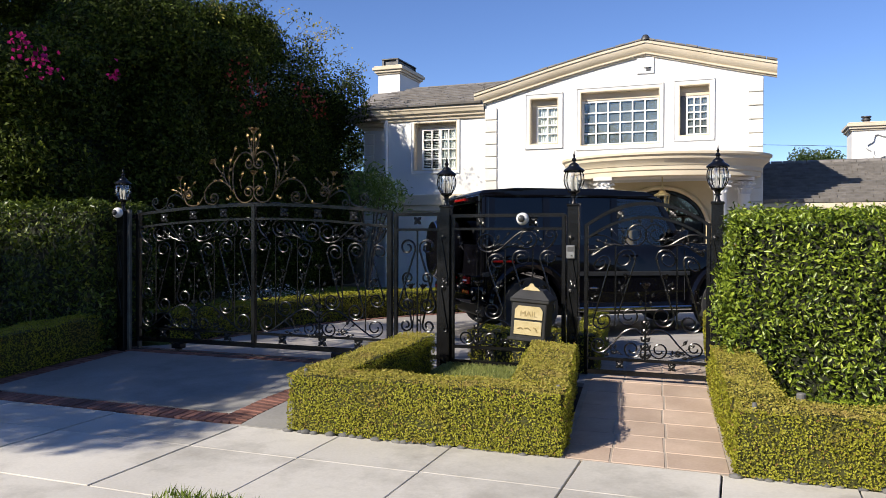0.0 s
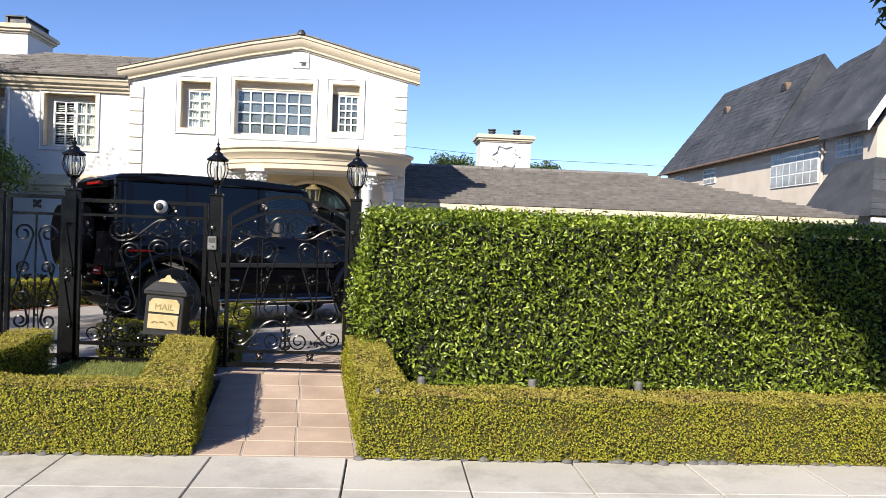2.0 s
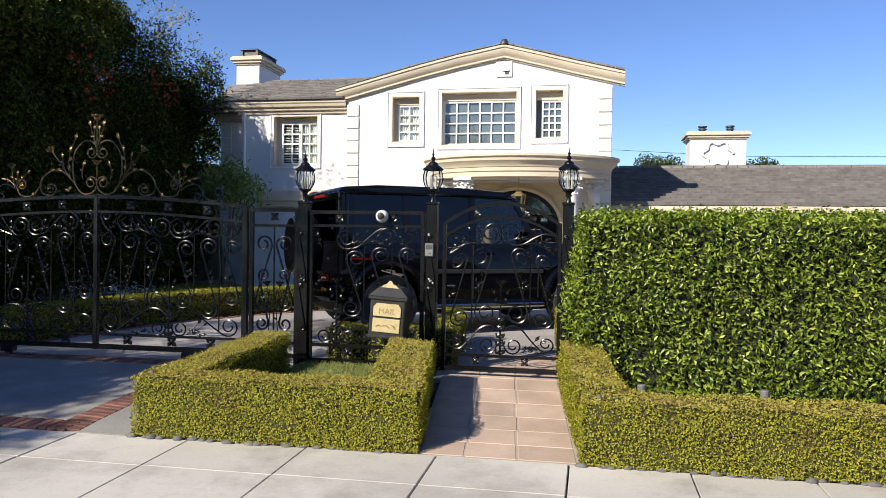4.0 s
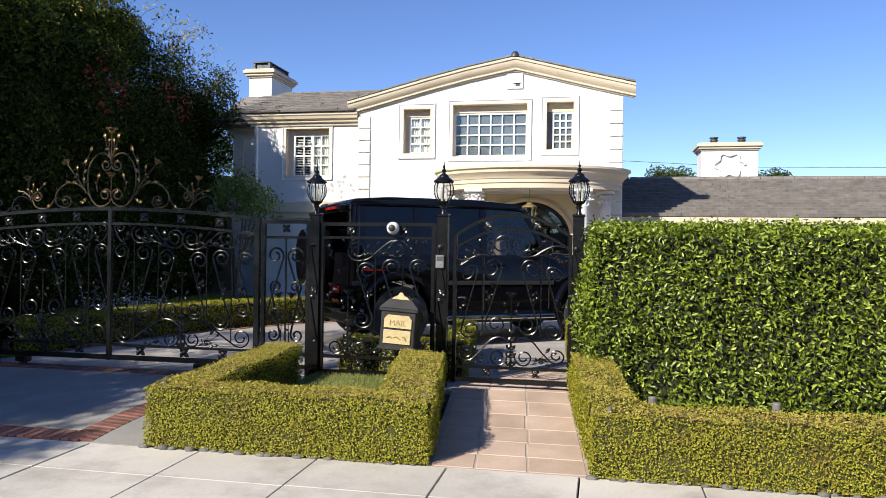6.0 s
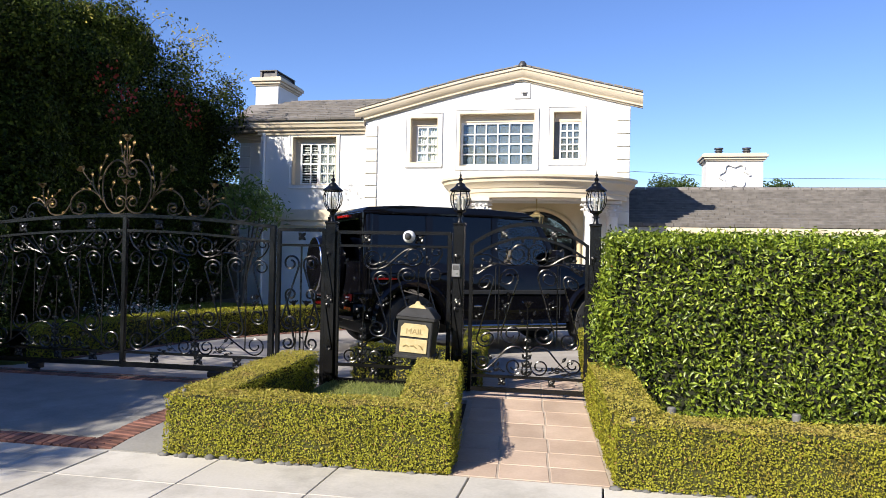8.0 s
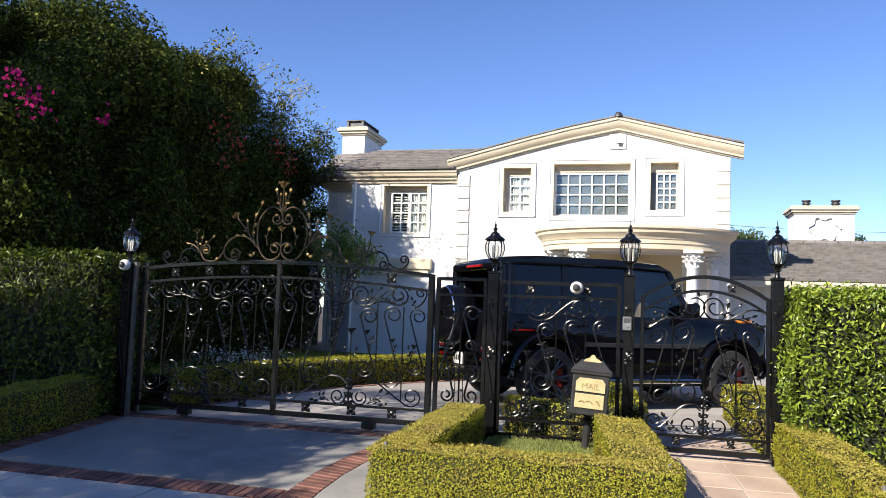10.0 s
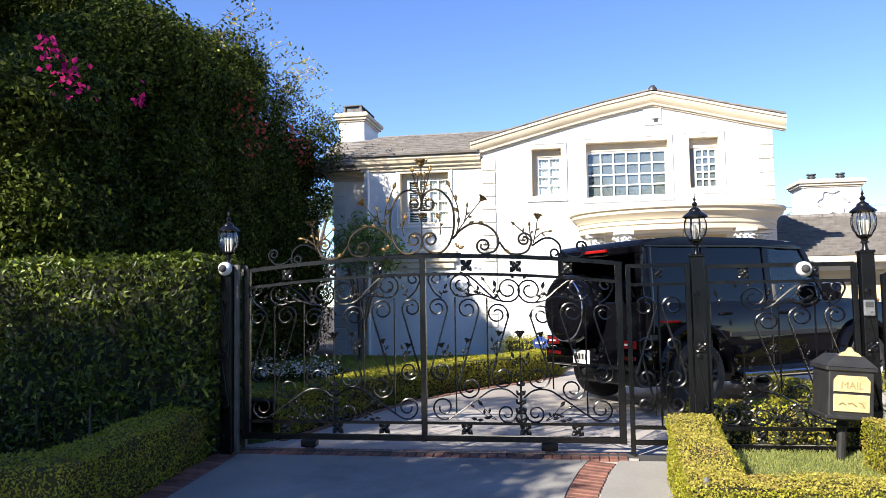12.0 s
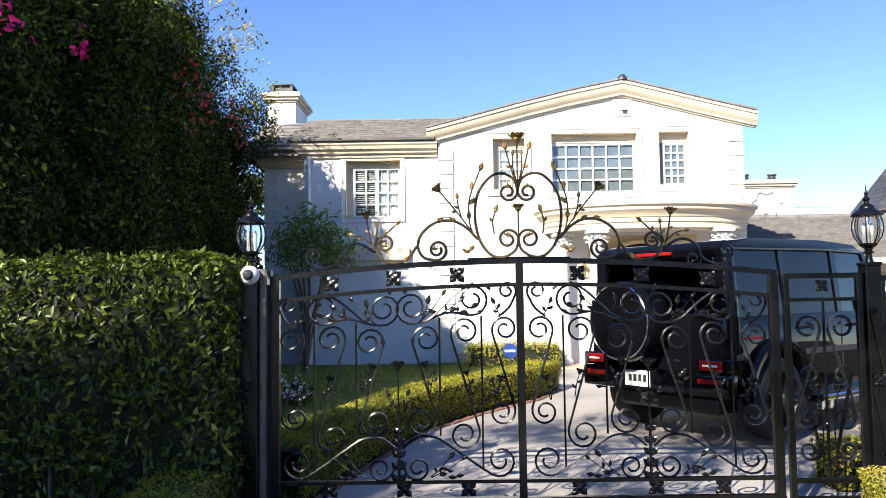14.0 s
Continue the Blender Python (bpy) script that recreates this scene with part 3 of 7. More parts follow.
def chimney(x0, x1, y0, y1, z0, z1, flues, hood, label):
    c = thing("chimney", label, "chimney")
    part("chimney_shaft", boxed(x0, x1, y0, y1, z0, z1 - 0.25), STUCCO, c)
    for o, a, b in ((0.04, 0.25, 0.20), (0.09, 0.20, 0.13), (0.14, 0.13, 0.04), (0.10, 0.04, 0.0)):
        part("cap_course", boxed(x0 - o, x1 + o, y0 - o, y1 + o, z1 - a, z1 - b, 0.012), CREAM, c, "cream moulded chimney cap")
    if hood:
        h = part("hood", boxed(x0 + 0.08, x1 - 0.08, y0 + 0.05, y1 - 0.05, z1 + 0.20, z1 + 0.235, 0.006), METALCAP, c, "dark metal spark hood")
        for x in (x0 + 0.12, x1 - 0.12):
            for y in (y0 + 0.1, y1 - 0.1):
                part("hood_leg", boxed(x - 0.03, x + 0.03, y - 0.03, y + 0.03, z1 - 0.001, z1 + 0.20), METALCAP, h)
        part("mesh_screen", boxed(x0 + 0.14, x1 - 0.14, y0 + 0.12, y1 - 0.12, z1 - 0.001, z1 + 0.199), METALCAP, h)
    for fx in flues:
        f = part("flue", lathe([(0.10, -0.01), (0.10, 0.12), (0.135, 0.13), (0.135, 0.16), (0.10, 0.17), (0.10, 0.20), (0.14, 0.21), (0.14, 0.25), (0.0, 0.27)], 18, (fx, (y0 + y1) / 2, z1)), METALCAP, c, "ribbed metal flue cap", smooth=40)
    return c


chimney(-10.15, -9.45, 20.8, 22.3, 5.2, 6.92, (), True, "white stucco chimney with cream cap and dark metal hood")

# low wing with its long hipped roof
low = thing("garage_wing", "low white wing with long grey shingle roof", "house wing")
part("wall", holed_wall(0.55, 12.0, 0.3, 2.6, 20.08, 20.33, [(1.8, 4.5, 0.3, 2.3), (5.6, 8.3, 0.3, 2.3)]), STUCCO, low)
part("wall", boxed(11.7, 12.0, 20.33, 27.0, 0.3, 2.6), STUCCO, low)
for x in (1.8, 5.6):
    d = part("garage_door", boxed(x, x + 2.7, 20.2, 20.26, 0.42, 2.3), WARMSTONE, low, "cream panelled garage door")
    for r in range(4):
        for c in range(4):
            part("panel", boxed(x + 0.08 + c * 0.65, x + 0.63 + c * 0.65, 20.185, 20.198, 0.5 + r * 0.45, 0.88 + r * 0.45, 0.01), WARMSTONE, d)
for x in (1.4, 4.9, 8.6):
    part("pilaster", boxed(x, x + 0.25, 20.03, 20.075, 0.42, 2.5, 0.01), STUCCO, low)
EV, RZ = 2.65, 3.85
EY, RY, EX, RX = 19.52, 23.19, 12.46, 7.96               # eaves, ridge, hip foot and hip top
part("fascia", boxed(0.46, EX, EY, EY + 0.08, EV - 0.19, EV - 0.03, 0.01), CREAM, low, "cream fascia board and gutter")
part("soffit", boxed(0.46, EX - 0.05, EY + 0.08, 20.07, EV - 0.10, EV - 0.05), CREAM, low)
core = bmesh.new()
cv = [core.verts.new(p) for p in ((0.46, EY + 0.02, EV - 0.03), (EX - 0.05, EY + 0.02, EV - 0.03), (EX - 0.05, 26.8, EV - 0.03), (0.46, 26.8, EV - 0.03), (0.46, RY, RZ), (RX, RY, RZ))]
for q in ((0, 1, 5, 4), (1, 2, 5), (2, 3, 4, 5), (0, 4, 3), (0, 3, 2, 1)):
    core.faces.new([cv[i] for i in q])
lr = part("roof", core, SHINGLE, low)
roof_tiles(lr, [(0.44, EY - 0.02, EV - 0.01), (EX, EY - 0.02, EV - 0.01), (RX + 0.05, RY, RZ + 0.02), (0.44, RY, RZ + 0.02)], course=0.29, thick=0.08)
roof_tiles(lr, [(EX, EY - 0.02, EV), (EX, 26.8, EV), (RX + 0.05, RY + 0.1, RZ + 0.02), (RX + 0.05, RY - 0.1, RZ + 0.02)])
for k in range(25):
    part("ridge_tile", prism([(RY - 0.14, RZ), (RY - 0.11, RZ + 0.08), (RY, RZ + 0.11), (RY + 0.11, RZ + 0.08), (RY + 0.14, RZ)], "x", 0.46 + k * 0.3, 0.745 + k * 0.3), SHINGLE, lr)
chim = chimney(3.04, 4.74, 25.56, 26.7, 2.9, 5.26, (3.49, 4.34), False, "wide white chimney with plaster rosette and two flues")
ring = bmesh.new()
bar([(3.89 + (0.41 + 0.055 * math.cos(6 * a)) * math.cos(a), 25.535, 4.55 + (0.34 + 0.055 * math.cos(6 * a)) * math.sin(a)) for a in [2 * math.pi * k / 48 for k in range(44)]], 0.04, ring, 6)
part("plaster_rosette", ring, STUCCO, chim, "raised plaster scroll rosette")


def window(name, hole, y, cols, rows, behind, label, trim=0.11, depth=0.24, split=False, head=0.0, jamb=0.0, jamb_skin=None):
    """Recessed window: cream reveal, moulded surround, white frame with glazing bars, panes, and what hangs behind."""
    x0, x1, z0, z1 = hole
    w = part(name, boxed(x0 - trim, x1 + trim, y - 0.018, y - 0.003, z1 + 0.004, z1 + trim), STUCCO, house, label)
    part("surround", boxed(x0 - trim, x1 + trim, y - 0.018, y - 0.003, z0 - trim, z0 - 0.004), STUCCO, w)
    part("surround", boxed(x0 - trim, x0 - 0.004, y - 0.018, y - 0.003, z0 - 0.004, z1 + 0.004), STUCCO, w)
    part("surround", boxed(x1 + 0.004, x1 + trim, y - 0.018, y - 0.003, z0 - 0.004, z1 + 0.004), STUCCO, w)
    o = trim
    for a, b, c, d in ((x0 - o, x1 + o, z1 + o - 0.025, z1 + o + 0.005), (x0 - o, x1 + o, z0 - o - 0.005, z0 - o + 0.025), (x0 - o, x0 - o + 0.025, z0 - o, z1 + o), (x1 + o - 0.025, x1 + o, z0 - o, z1 + o)):
        part("moulding", boxed(a, b, y - 0.034, y - 0.019, c, d, 0.005), STUCCO, w)
    for a, b, c, d in ((x0 - 0.003, x0 + 0.02, z0, z1), (x1 - 0.02, x1 + 0.003, z0, z1), (x0 + 0.02, x1 - 0.02, z1 - 0.02, z1 + 0.003), (x0 + 0.02, x1 - 0.02, z0 - 0.003, z0 + 0.02)):
        part("reveal", boxed(a, b, y - 0.02, y + depth, c, d), CREAM, w, "cream window reveal")
    x0, x1, z0, z1 = x0 + 0.02, x1 - 0.02, z0 + 0.02, z1 - 0.02
    yy = y + depth - 0.06
    if head:
        part("head_board", boxed(x0, x1, yy - 0.02, yy + 0.03, z1 - head, z1 - 0.001), CREAM, w, "cream board above the panes")
        z1 -= head
    if jamb:
        part("side_board", boxed(x0, x0 + jamb, yy, yy + 0.03, z0, z1 - 0.002), jamb_skin or BLIND, w, "board beside the panes")
        x0 += jamb
    fr = part("frame", boxed(x0, x1, yy, yy + 0.05, z1 - 0.05, z1 - 0.001), FRAME_WHITE, w, "white painted frame")
    for a, b, c, d in ((x0, x1, z0 + 0.001, z0 + 0.05), (x0, x0 + 0.045, z0 + 0.05, z1 - 0.05), (x1 - 0.045, x1, z0 + 0.05, z1 - 0.05)):
        part("rail", boxed(a, b, yy, yy + 0.05, c, d), FRAME_WHITE, fr)
    if split:
        part("rail", boxed((x0 + x1) / 2 - 0.04, (x0 + x1) / 2 + 0.04, yy - 0.01, yy + 0.05, z0 + 0.05, z1 - 0.05), FRAME_WHITE, fr)
    ix0, ix1, iz0, iz1 = x0 + 0.045, x1 - 0.045, z0 + 0.05, z1 - 0.05
    for k in range(1, cols):
        x = ix0 + (ix1 - ix0) * k / cols
        part("glazing_bar", boxed(x - 0.016, x + 0.016, yy + 0.005, yy + 0.04, iz0, iz1), FRAME_WHITE, fr)
    for k in range(1, rows):
        z = iz0 + (iz1 - iz0) * k / rows
        part("glazing_bar", boxed(ix0, ix1, yy + 0.009, yy + 0.044, z - 0.016, z + 0.016), FRAME_WHITE, fr)
    for c in range(cols):
        for r in range(rows):
            a, b = ix0 + (ix1 - ix0) * c / cols, ix0 + (ix1 - ix0) * (c + 1) / cols
            e, f = iz0 + (iz1 - iz0) * r / rows, iz0 + (iz1 - iz0) * (r + 1) / rows
            p = part("pane", boxed(a, b, yy + 0.02, yy + 0.026, e, f), GLASS, w)
            p.visible_shadow = False
    if behind in ("curtain", "both"):
        bm = bmesh.new()
        n = 60
        a = x0 if behind == "curtain" else (x0 + x1) / 2
        for k in range(n):
            f, f2 = k / n, (k + 1) / n
            q = [(a + (x1 - a) * t, yy + 0.075 + 0.014 * math.sin(t * 55) + 0.006 * math.sin(t * 23), z) for t, z in ((f, z0), (f2, z0), (f2, z1), (f, z1))]
            bm.faces.new([bm.verts.new(v) for v in q])
        bmesh.ops.remove_doubles(bm, verts=bm.verts, dist=1e-5)
        part("curtain", bm, CURTAIN, w, "white pleated curtain")
    if behind == "both":
        for k in range(26):
            z = z0 + (z1 - z0) * (k + 0.5) / 26
            bm = boxed(x0 + 0.03, (x0 + x1) / 2, yy + 0.06, yy + 0.095, z - 0.002, z + 0.003)
            bmesh.ops.rotate(bm, verts=bm.verts, cent=((x0 + x1) / 2, yy + 0.077, z), matrix=Matrix.Rotation(0.5, 3, "X"))
            part("slat", bm, CURTAIN, w)
    if behind == "blind":
        part("blind", boxed(x0, x1, yy + 0.048, yy + 0.052, z0, z1), BLIND, w, "lowered grey roller blind")
    # one dark sheet paints the gloom indoors
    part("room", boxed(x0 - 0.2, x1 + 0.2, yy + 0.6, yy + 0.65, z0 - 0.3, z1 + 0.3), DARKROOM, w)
    return w


window("window", WIN["left"], FY, 2, 4, "curtain", "small recessed window with white curtain", head=0.16, jamb=0.10, jamb_skin=CREAM)
window("window", WIN["big"], FY, 6, 4, "blind", "wide recessed window with white glazing bars", 0.09, head=0.17)
window("window", WIN["right"], FY, 3, 5, "blind", "small recessed window with white glazing bars", head=0.2, jamb=0.12)
window("window", LW, 18.25, 4, 4, "both", "recessed window with white blind and curtain", split=True, trim=0.08, head=0.12, jamb=0.13, jamb_skin=CREAM)
v = part("gable_vent", boxed(-2.27, -1.88, FY - 0.03, FY - 0.003, 5.56, 5.93, 0.012), STUCCO, house, "small square plaster vent")
part("vent_hole", boxed(-2.06, -1.96, FY - 0.034, FY - 0.031, 5.62, 5.70), METALCAP, v)
part("vent_hole", boxed(-2.12, -1.96, FY - 0.06, FY - 0.031, 5.70, 5.73), STUCCO, v)

# corner quoins, each block its own piece
quoin_me = bpy.data.meshes.new("quoin")
bm = boxed(0, 0.31, -0.035, 0.0, 0, 0.285, 0.012)
bm.to_mesh(quoin_me)
bm.free()
quoin_me.materials.append(CREAM)
QUOIN = surface("pale_quoin_stone", (0.62, 0.60, 0.54), (0.74, 0.72, 0.66), 2, 0.8, bump=0.1, fine=60, per="object", var=0.05)
quoin_me.materials[0] = QUOIN
for qx, qy, top in ((-5.93, FY - 0.002, 5.1), (0.12, FY - 0.002, 5.35), (-9.85, 19.298, 4.7)):
    z = 0.5
    while z < top - 0.2:
        q = new("quoin", quoin_me)
        q.matrix_basis = pose(qx, qy, z)
        q.parent = house
        z += 0.30

# portico: curved cornice on columns, arched doorway
portico = thing("portico", "curved cream and white entrance portico on columns", "portico")
PC = (-1.68, FY + 0.02)


def ellipse_sweep(profile, a, b, n=48):
    bm = bmesh.new()
    rings = []
    for k in range(n + 1):
        t = math.pi + math.pi * k / n
        rings.append([bm.verts.new((PC[0] + (a + o) * math.cos(t), PC[1] + (b + o) * math.sin(t), z)) for o, z in profile])
    for p, q in zip(rings, rings[1:]):
        for k in range(len(profile)):
            j = (k + 1) % len(profile)
            bm.faces.new((p[k], p[j], q[j], q[k]))
    bm.faces.new(rings[0])
    bm.faces.new(rings[-1][::-1])
    return bm


part("cornice", ellipse_sweep([(-0.6, 3.62), (0.0, 3.60), (0.0, 3.55), (-0.05, 3.52), (-0.06, 3.46), (-0.16, 3.38), (-0.18, 3.33), (-0.20, 3.32), (-0.20, 3.24), (-0.23, 3.22), (-0.23, 3.12), (-0.6, 3.12)], 2.30, 1.55), CREAM, portico, "cream moulded curved cornice", smooth=30)
cap = prism([(PC[0] + 2.0 * math.cos(math.pi + math.pi * k / 40), PC[1] + 1.25 * math.sin(math.pi + math.pi * k / 40)) for k in range(41)], "z", 3.14, 3.58)
part("roof_deck", cap, STUCCO, portico)


def column(x, y, r, square=False):
    c = part("column", lathe([(r * 1.25, 0.45), (r * 1.25, 0.53), (r * 1.12, 0.56), (r, 0.60), (r * 0.97, 1.6), (r * 0.88, 2.72), (r * 0.98, 2.74), (r * 0.88, 2.77)], 24, (x, y, 0)), STUCCO, portico, "white round column", smooth=40)
    k = bmesh.new()
    for tier, (zz, n, out) in enumerate(((2.79, 10, 0.05), (2.88, 10, 0.08))):
        for j in range(n):
            t = 2 * math.pi * (j + 0.5 * tier) / n
            bar([(x + (r * 0.85) * math.cos(t), y + (r * 0.85) * math.sin(t), zz - 0.03), (x + (r * 0.95) * math.cos(t), y + (r * 0.95) * math.sin(t), zz + 0.06), (x + (r + out) * math.cos(t), y + (r + out) * math.sin(t), zz + 0.10), (x + (r + out + 0.02) * math.cos(t), y + (r + out + 0.02) * math.sin(t), zz + 0.07)], 0.028, k, 5, 0.5)
    lathe([(r * 0.85, 2.76), (r * 0.85, 2.95), (r * 1.1, 3.03), (0, 3.03)], 16, (x, y, 0), k)
    box(k, x - r * 1.45, x + r * 1.45, y - r * 1.45, y + r * 1.45, 3.04, 3.115, 0.01)
    part("capital", k, STUCCO, c, "carved leaf capital")


column(-2.85, 17.15, 0.14)
column(-0.42, 17.15, 0.14)
column(-3.42, 17.85, 0.14)
column(0.05, 17.85, 0.14)
part("step", prism([(PC[0] + 2.2 * math.cos(math.pi + math.pi * k / 30), PC[1] + 1.7 * math.sin(math.pi + math.pi * k / 30)) for k in range(31)], "z", 0.3, 0.455), FLAG, portico, "pink stone entrance step")

# arch
ARCH_C, ARCH_W, ARCH_S, ARCH_H = -1.73, 1.0, 2.05, 0.86


def arch_pts(w, h, n=28):
    return [(ARCH_C + w * math.cos(math.pi - math.pi * k / n), ARCH_S + h * math.sin(math.pi * k / n)) for k in range(n + 1)]


inner = [(ARCH_C - ARCH_W, 0.4), *arch_pts(ARCH_W, ARCH_H), (ARCH_C + ARCH_W, 0.4)]
bm = bmesh.new()
outer = [(-2.86, 0.4), *[(max(-2.86, min(-0.60, ARCH_C + 1.2 * ARCH_W * 1.3 * math.cos(math.pi - math.pi * k / 28))), 3.08 if 4 < k < 24 else 2.05 + (3.08 - 2.05) * min(k, 28 - k) / 5) for k in range(29)], (-0.60, 0.4)]
for y in (FY + 0.02, FY + 0.30):
    vi = [bm.verts.new((x, y, z)) for x, z in inner]
    vo = [bm.verts.new((x, y, z)) for x, z in outer]
    for k in range(len(inner) - 1):
        bm.faces.new((vi[k], vi[k + 1], vo[k + 1], vo[k]))
    if y < FY + 0.1:
        keep_i = vi
    else:
        for k in range(len(inner) - 1):
            bm.faces.new((keep_i[k], vi[k], vi[k + 1], keep_i[k + 1]))
part("door_arch", bm, WARMSTONE, house, "warm cream arched door surround")
arc = bmesh.new()
pts = [(ARCH_C - ARCH_W - 0.04, 0.5), *arch_pts(ARCH_W + 0.04, ARCH_H + 0.04), (ARCH_C + ARCH_W + 0.04, 0.5)]
bar([(x, FY + 0.0, z) for x, z in pts], 0.055, arc, 8)
part("archivolt", arc, WARMSTONE, house, "rounded cream arch moulding", smooth=60)
door = thing("front_door", "arched black iron and glass double door", "door")
part("glass", prism([(ARCH_C - ARCH_W + 0.05, 0.46), *arch_pts(ARCH_W - 0.05, ARCH_H - 0.05), (ARCH_C + ARCH_W - 0.05, 0.46)], "y", FY + 0.24, FY + 0.25), GLASS, door)
# dark sheet in place of the unlit hall
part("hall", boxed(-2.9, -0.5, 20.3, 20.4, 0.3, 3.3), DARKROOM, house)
fr = bmesh.new()
bar([(x, FY + 0.23, z) for x, z in [(ARCH_C - ARCH_W + 0.06, 0.46), *arch_pts(ARCH_W - 0.06, ARCH_H - 0.06), (ARCH_C + ARCH_W - 0.06, 0.46)]], 0.05, fr, 6)
part("door_frame", fr, IRON, door)
for a, b in (((ARCH_C, 0.46), (ARCH_C, 2.3)), ((ARCH_C - 0.95, 2.3), (ARCH_C + 0.95, 2.3)), ((ARCH_C - 0.48, 0.46), (ARCH_C - 0.48, 2.3)), ((ARCH_C + 0.48, 0.46), (ARCH_C + 0.48, 2.3))):
    part("door_bar", bar([(a[0], FY + 0.22, a[1]), (b[0], FY + 0.22, b[1])], 0.035, seg=4), IRON, door)

# hanging lantern and the two wall lanterns
lan = thing("hanging_lantern", "pale brass lantern hanging under the portico", "lantern", (-1.62, 17.3, 0))
part("rod", bar([(0, 0, 3.12), (0, 0, 2.84)], 0.012), BRASS, lan)
part("crown", lathe([(0.0, 2.86), (0.05, 2.84), (0.09, 2.78), (0.17, 2.74), (0.17, 2.71), (0.0, 2.71)], 6), BRASS, lan)
part("glass", lathe([(0.145, 2.71), (0.10, 2.38)], 6), GLASS, lan)
for k in range(6):
    t = math.pi * k / 3
    part("corner_bar", bar([(0.15 * math.cos(t), 0.15 * math.sin(t), 2.71), (0.105 * math.cos(t), 0.105 * math.sin(t), 2.38)], 0.011, seg=5), BRASS, lan)
part("base", lathe([(0.0, 2.33), (0.11, 2.37), (0.11, 2.39), (0, 2.39)], 6), BRASS, lan)
for x in (-2.95, -0.52):
    wl_ = thing("wall_lantern", "small brass wall lantern beside the door", "lantern", (x, FY - 0.06, 2.35), group="wall lanterns")
    part("back_plate", boxed(-0.04, 0.04, 0.045, 0.058, -0.12, 0.12, 0.004), BRASS, wl_)
    part("glass", lathe([(0.04, -0.1), (0.065, 0.08)], 6), GLASS, wl_)
    part("cap", lathe([(0.08, 0.08), (0.05, 0.12), (0, 0.17)], 6), BRASS, wl_)
    part("base", lathe([(0, -0.14), (0.045, -0.1), (0.045, -0.09), (0, -0.09)], 6), BRASS, wl_)
# ---- gates and fence ----
GY = 7.35
LAMPGLASS = glazing("lamp_glass", (0.96, 0.97, 0.97), 0.20)
CHROME = surface("polished_steel", (0.45, 0.45, 0.46), (0.6, 0.6, 0.6), 5, 0.12, metal=1.0, bump=0)
WHITEPLASTIC = surface("white_plastic", (0.65, 0.65, 0.64), (0.75, 0.75, 0.74), 5, 0.35, bump=0)
BULB = surface("frosted_candle_bulb", (0.6, 0.58, 0.52), (0.75, 0.73, 0.68), 5, 0.3, bump=0)


def smooth_line(pts, n=7):
    """A smooth curve through points (x, z)."""
    p = [Vector((x, 0, z)) for x, z in pts]
    p = [p[0] * 2 - p[1], *p, p[-1] * 2 - p[-2]]
    out = []
    for k in range(1, len(p) - 2):
        for j in range(n):
            t = j / n
            a, b, c, d = p[k - 1], p[k], p[k + 1], p[k + 2]
            out.append(0.5 * ((2 * b) + (c - a) * t + (2 * a - 5 * b + 4 * c - d) * t * t + (3 * b - a - 3 * c + d) * t ** 3))
    out.append(p[-2])
    return [(v.x, v.z) for v in out]


def spiral_from(p, d, r, sign, turns=1.35, n=22):
    """A curl that leaves p along d and winds inwards; sign +1 turns to the left."""
    cx, cz = p[0] - sign * r * d[1], p[1] + sign * r * d[0]
    a0 = math.atan2(p[1] - cz, p[0] - cx)
    out = []
    for k in range(1, n + 1):
        f = k / n
        rr = r * (1 - 0.68 * f)
        a = a0 + sign * 2 * math.pi * turns * f
        out.append((cx + rr * math.cos(a), cz + rr * math.sin(a)))
    return out


def curl(pts, r, sign, turns=1.35):
    line = smooth_line(pts)
    d = Vector((line[-1][0] - line[-2][0], line[-1][1] - line[-2][1])).normalized()
    return line + spiral_from(line[-1], d, r, sign, turns)


def two_curl(a, ra, sa, b, rb, sb, turns=1.3, bow=0.0):
    """A bar between two curls round the centres a and b; the signs say which way each winds."""
    D = math.hypot(b[0] - a[0], b[1] - a[1])
    th = math.atan2(b[1] - a[1], b[0] - a[0]) + math.asin(max(-0.95, min(0.95, (sa * ra - sb * rb) / D)))
    d = (math.cos(th), math.sin(th))
    n = (d[1], -d[0])
    p, q = (a[0] + sa * ra * n[0], a[1] + sa * ra * n[1]), (b[0] + sb * rb * n[0], b[1] + sb * rb * n[1])
    back = spiral_from(p, (-d[0], -d[1]), ra, -sa, turns)[::-1]
    mid = [(p[0] + (q[0] - p[0]) * k / 8 + bow * n[0] * math.sin(math.pi * k / 8), p[1] + (q[1] - p[1]) * k / 8 + bow * n[1] * math.sin(math.pi * k / 8)) for k in range(9)]
    return back + mid + spiral_from(q, d, rb, sb, turns)


LEAF_ME, ROSE_ME, ROSETTE_ME, FROND_ME = {}, {}, None, None


def mesh_of(name, bm, material):
    me = bpy.data.meshes.new(name)
    bmesh.ops.recalc_face_normals(bm, faces=bm.faces)
    bm.to_mesh(me)
    bm.free()
    me.materials.append(material)
    return me


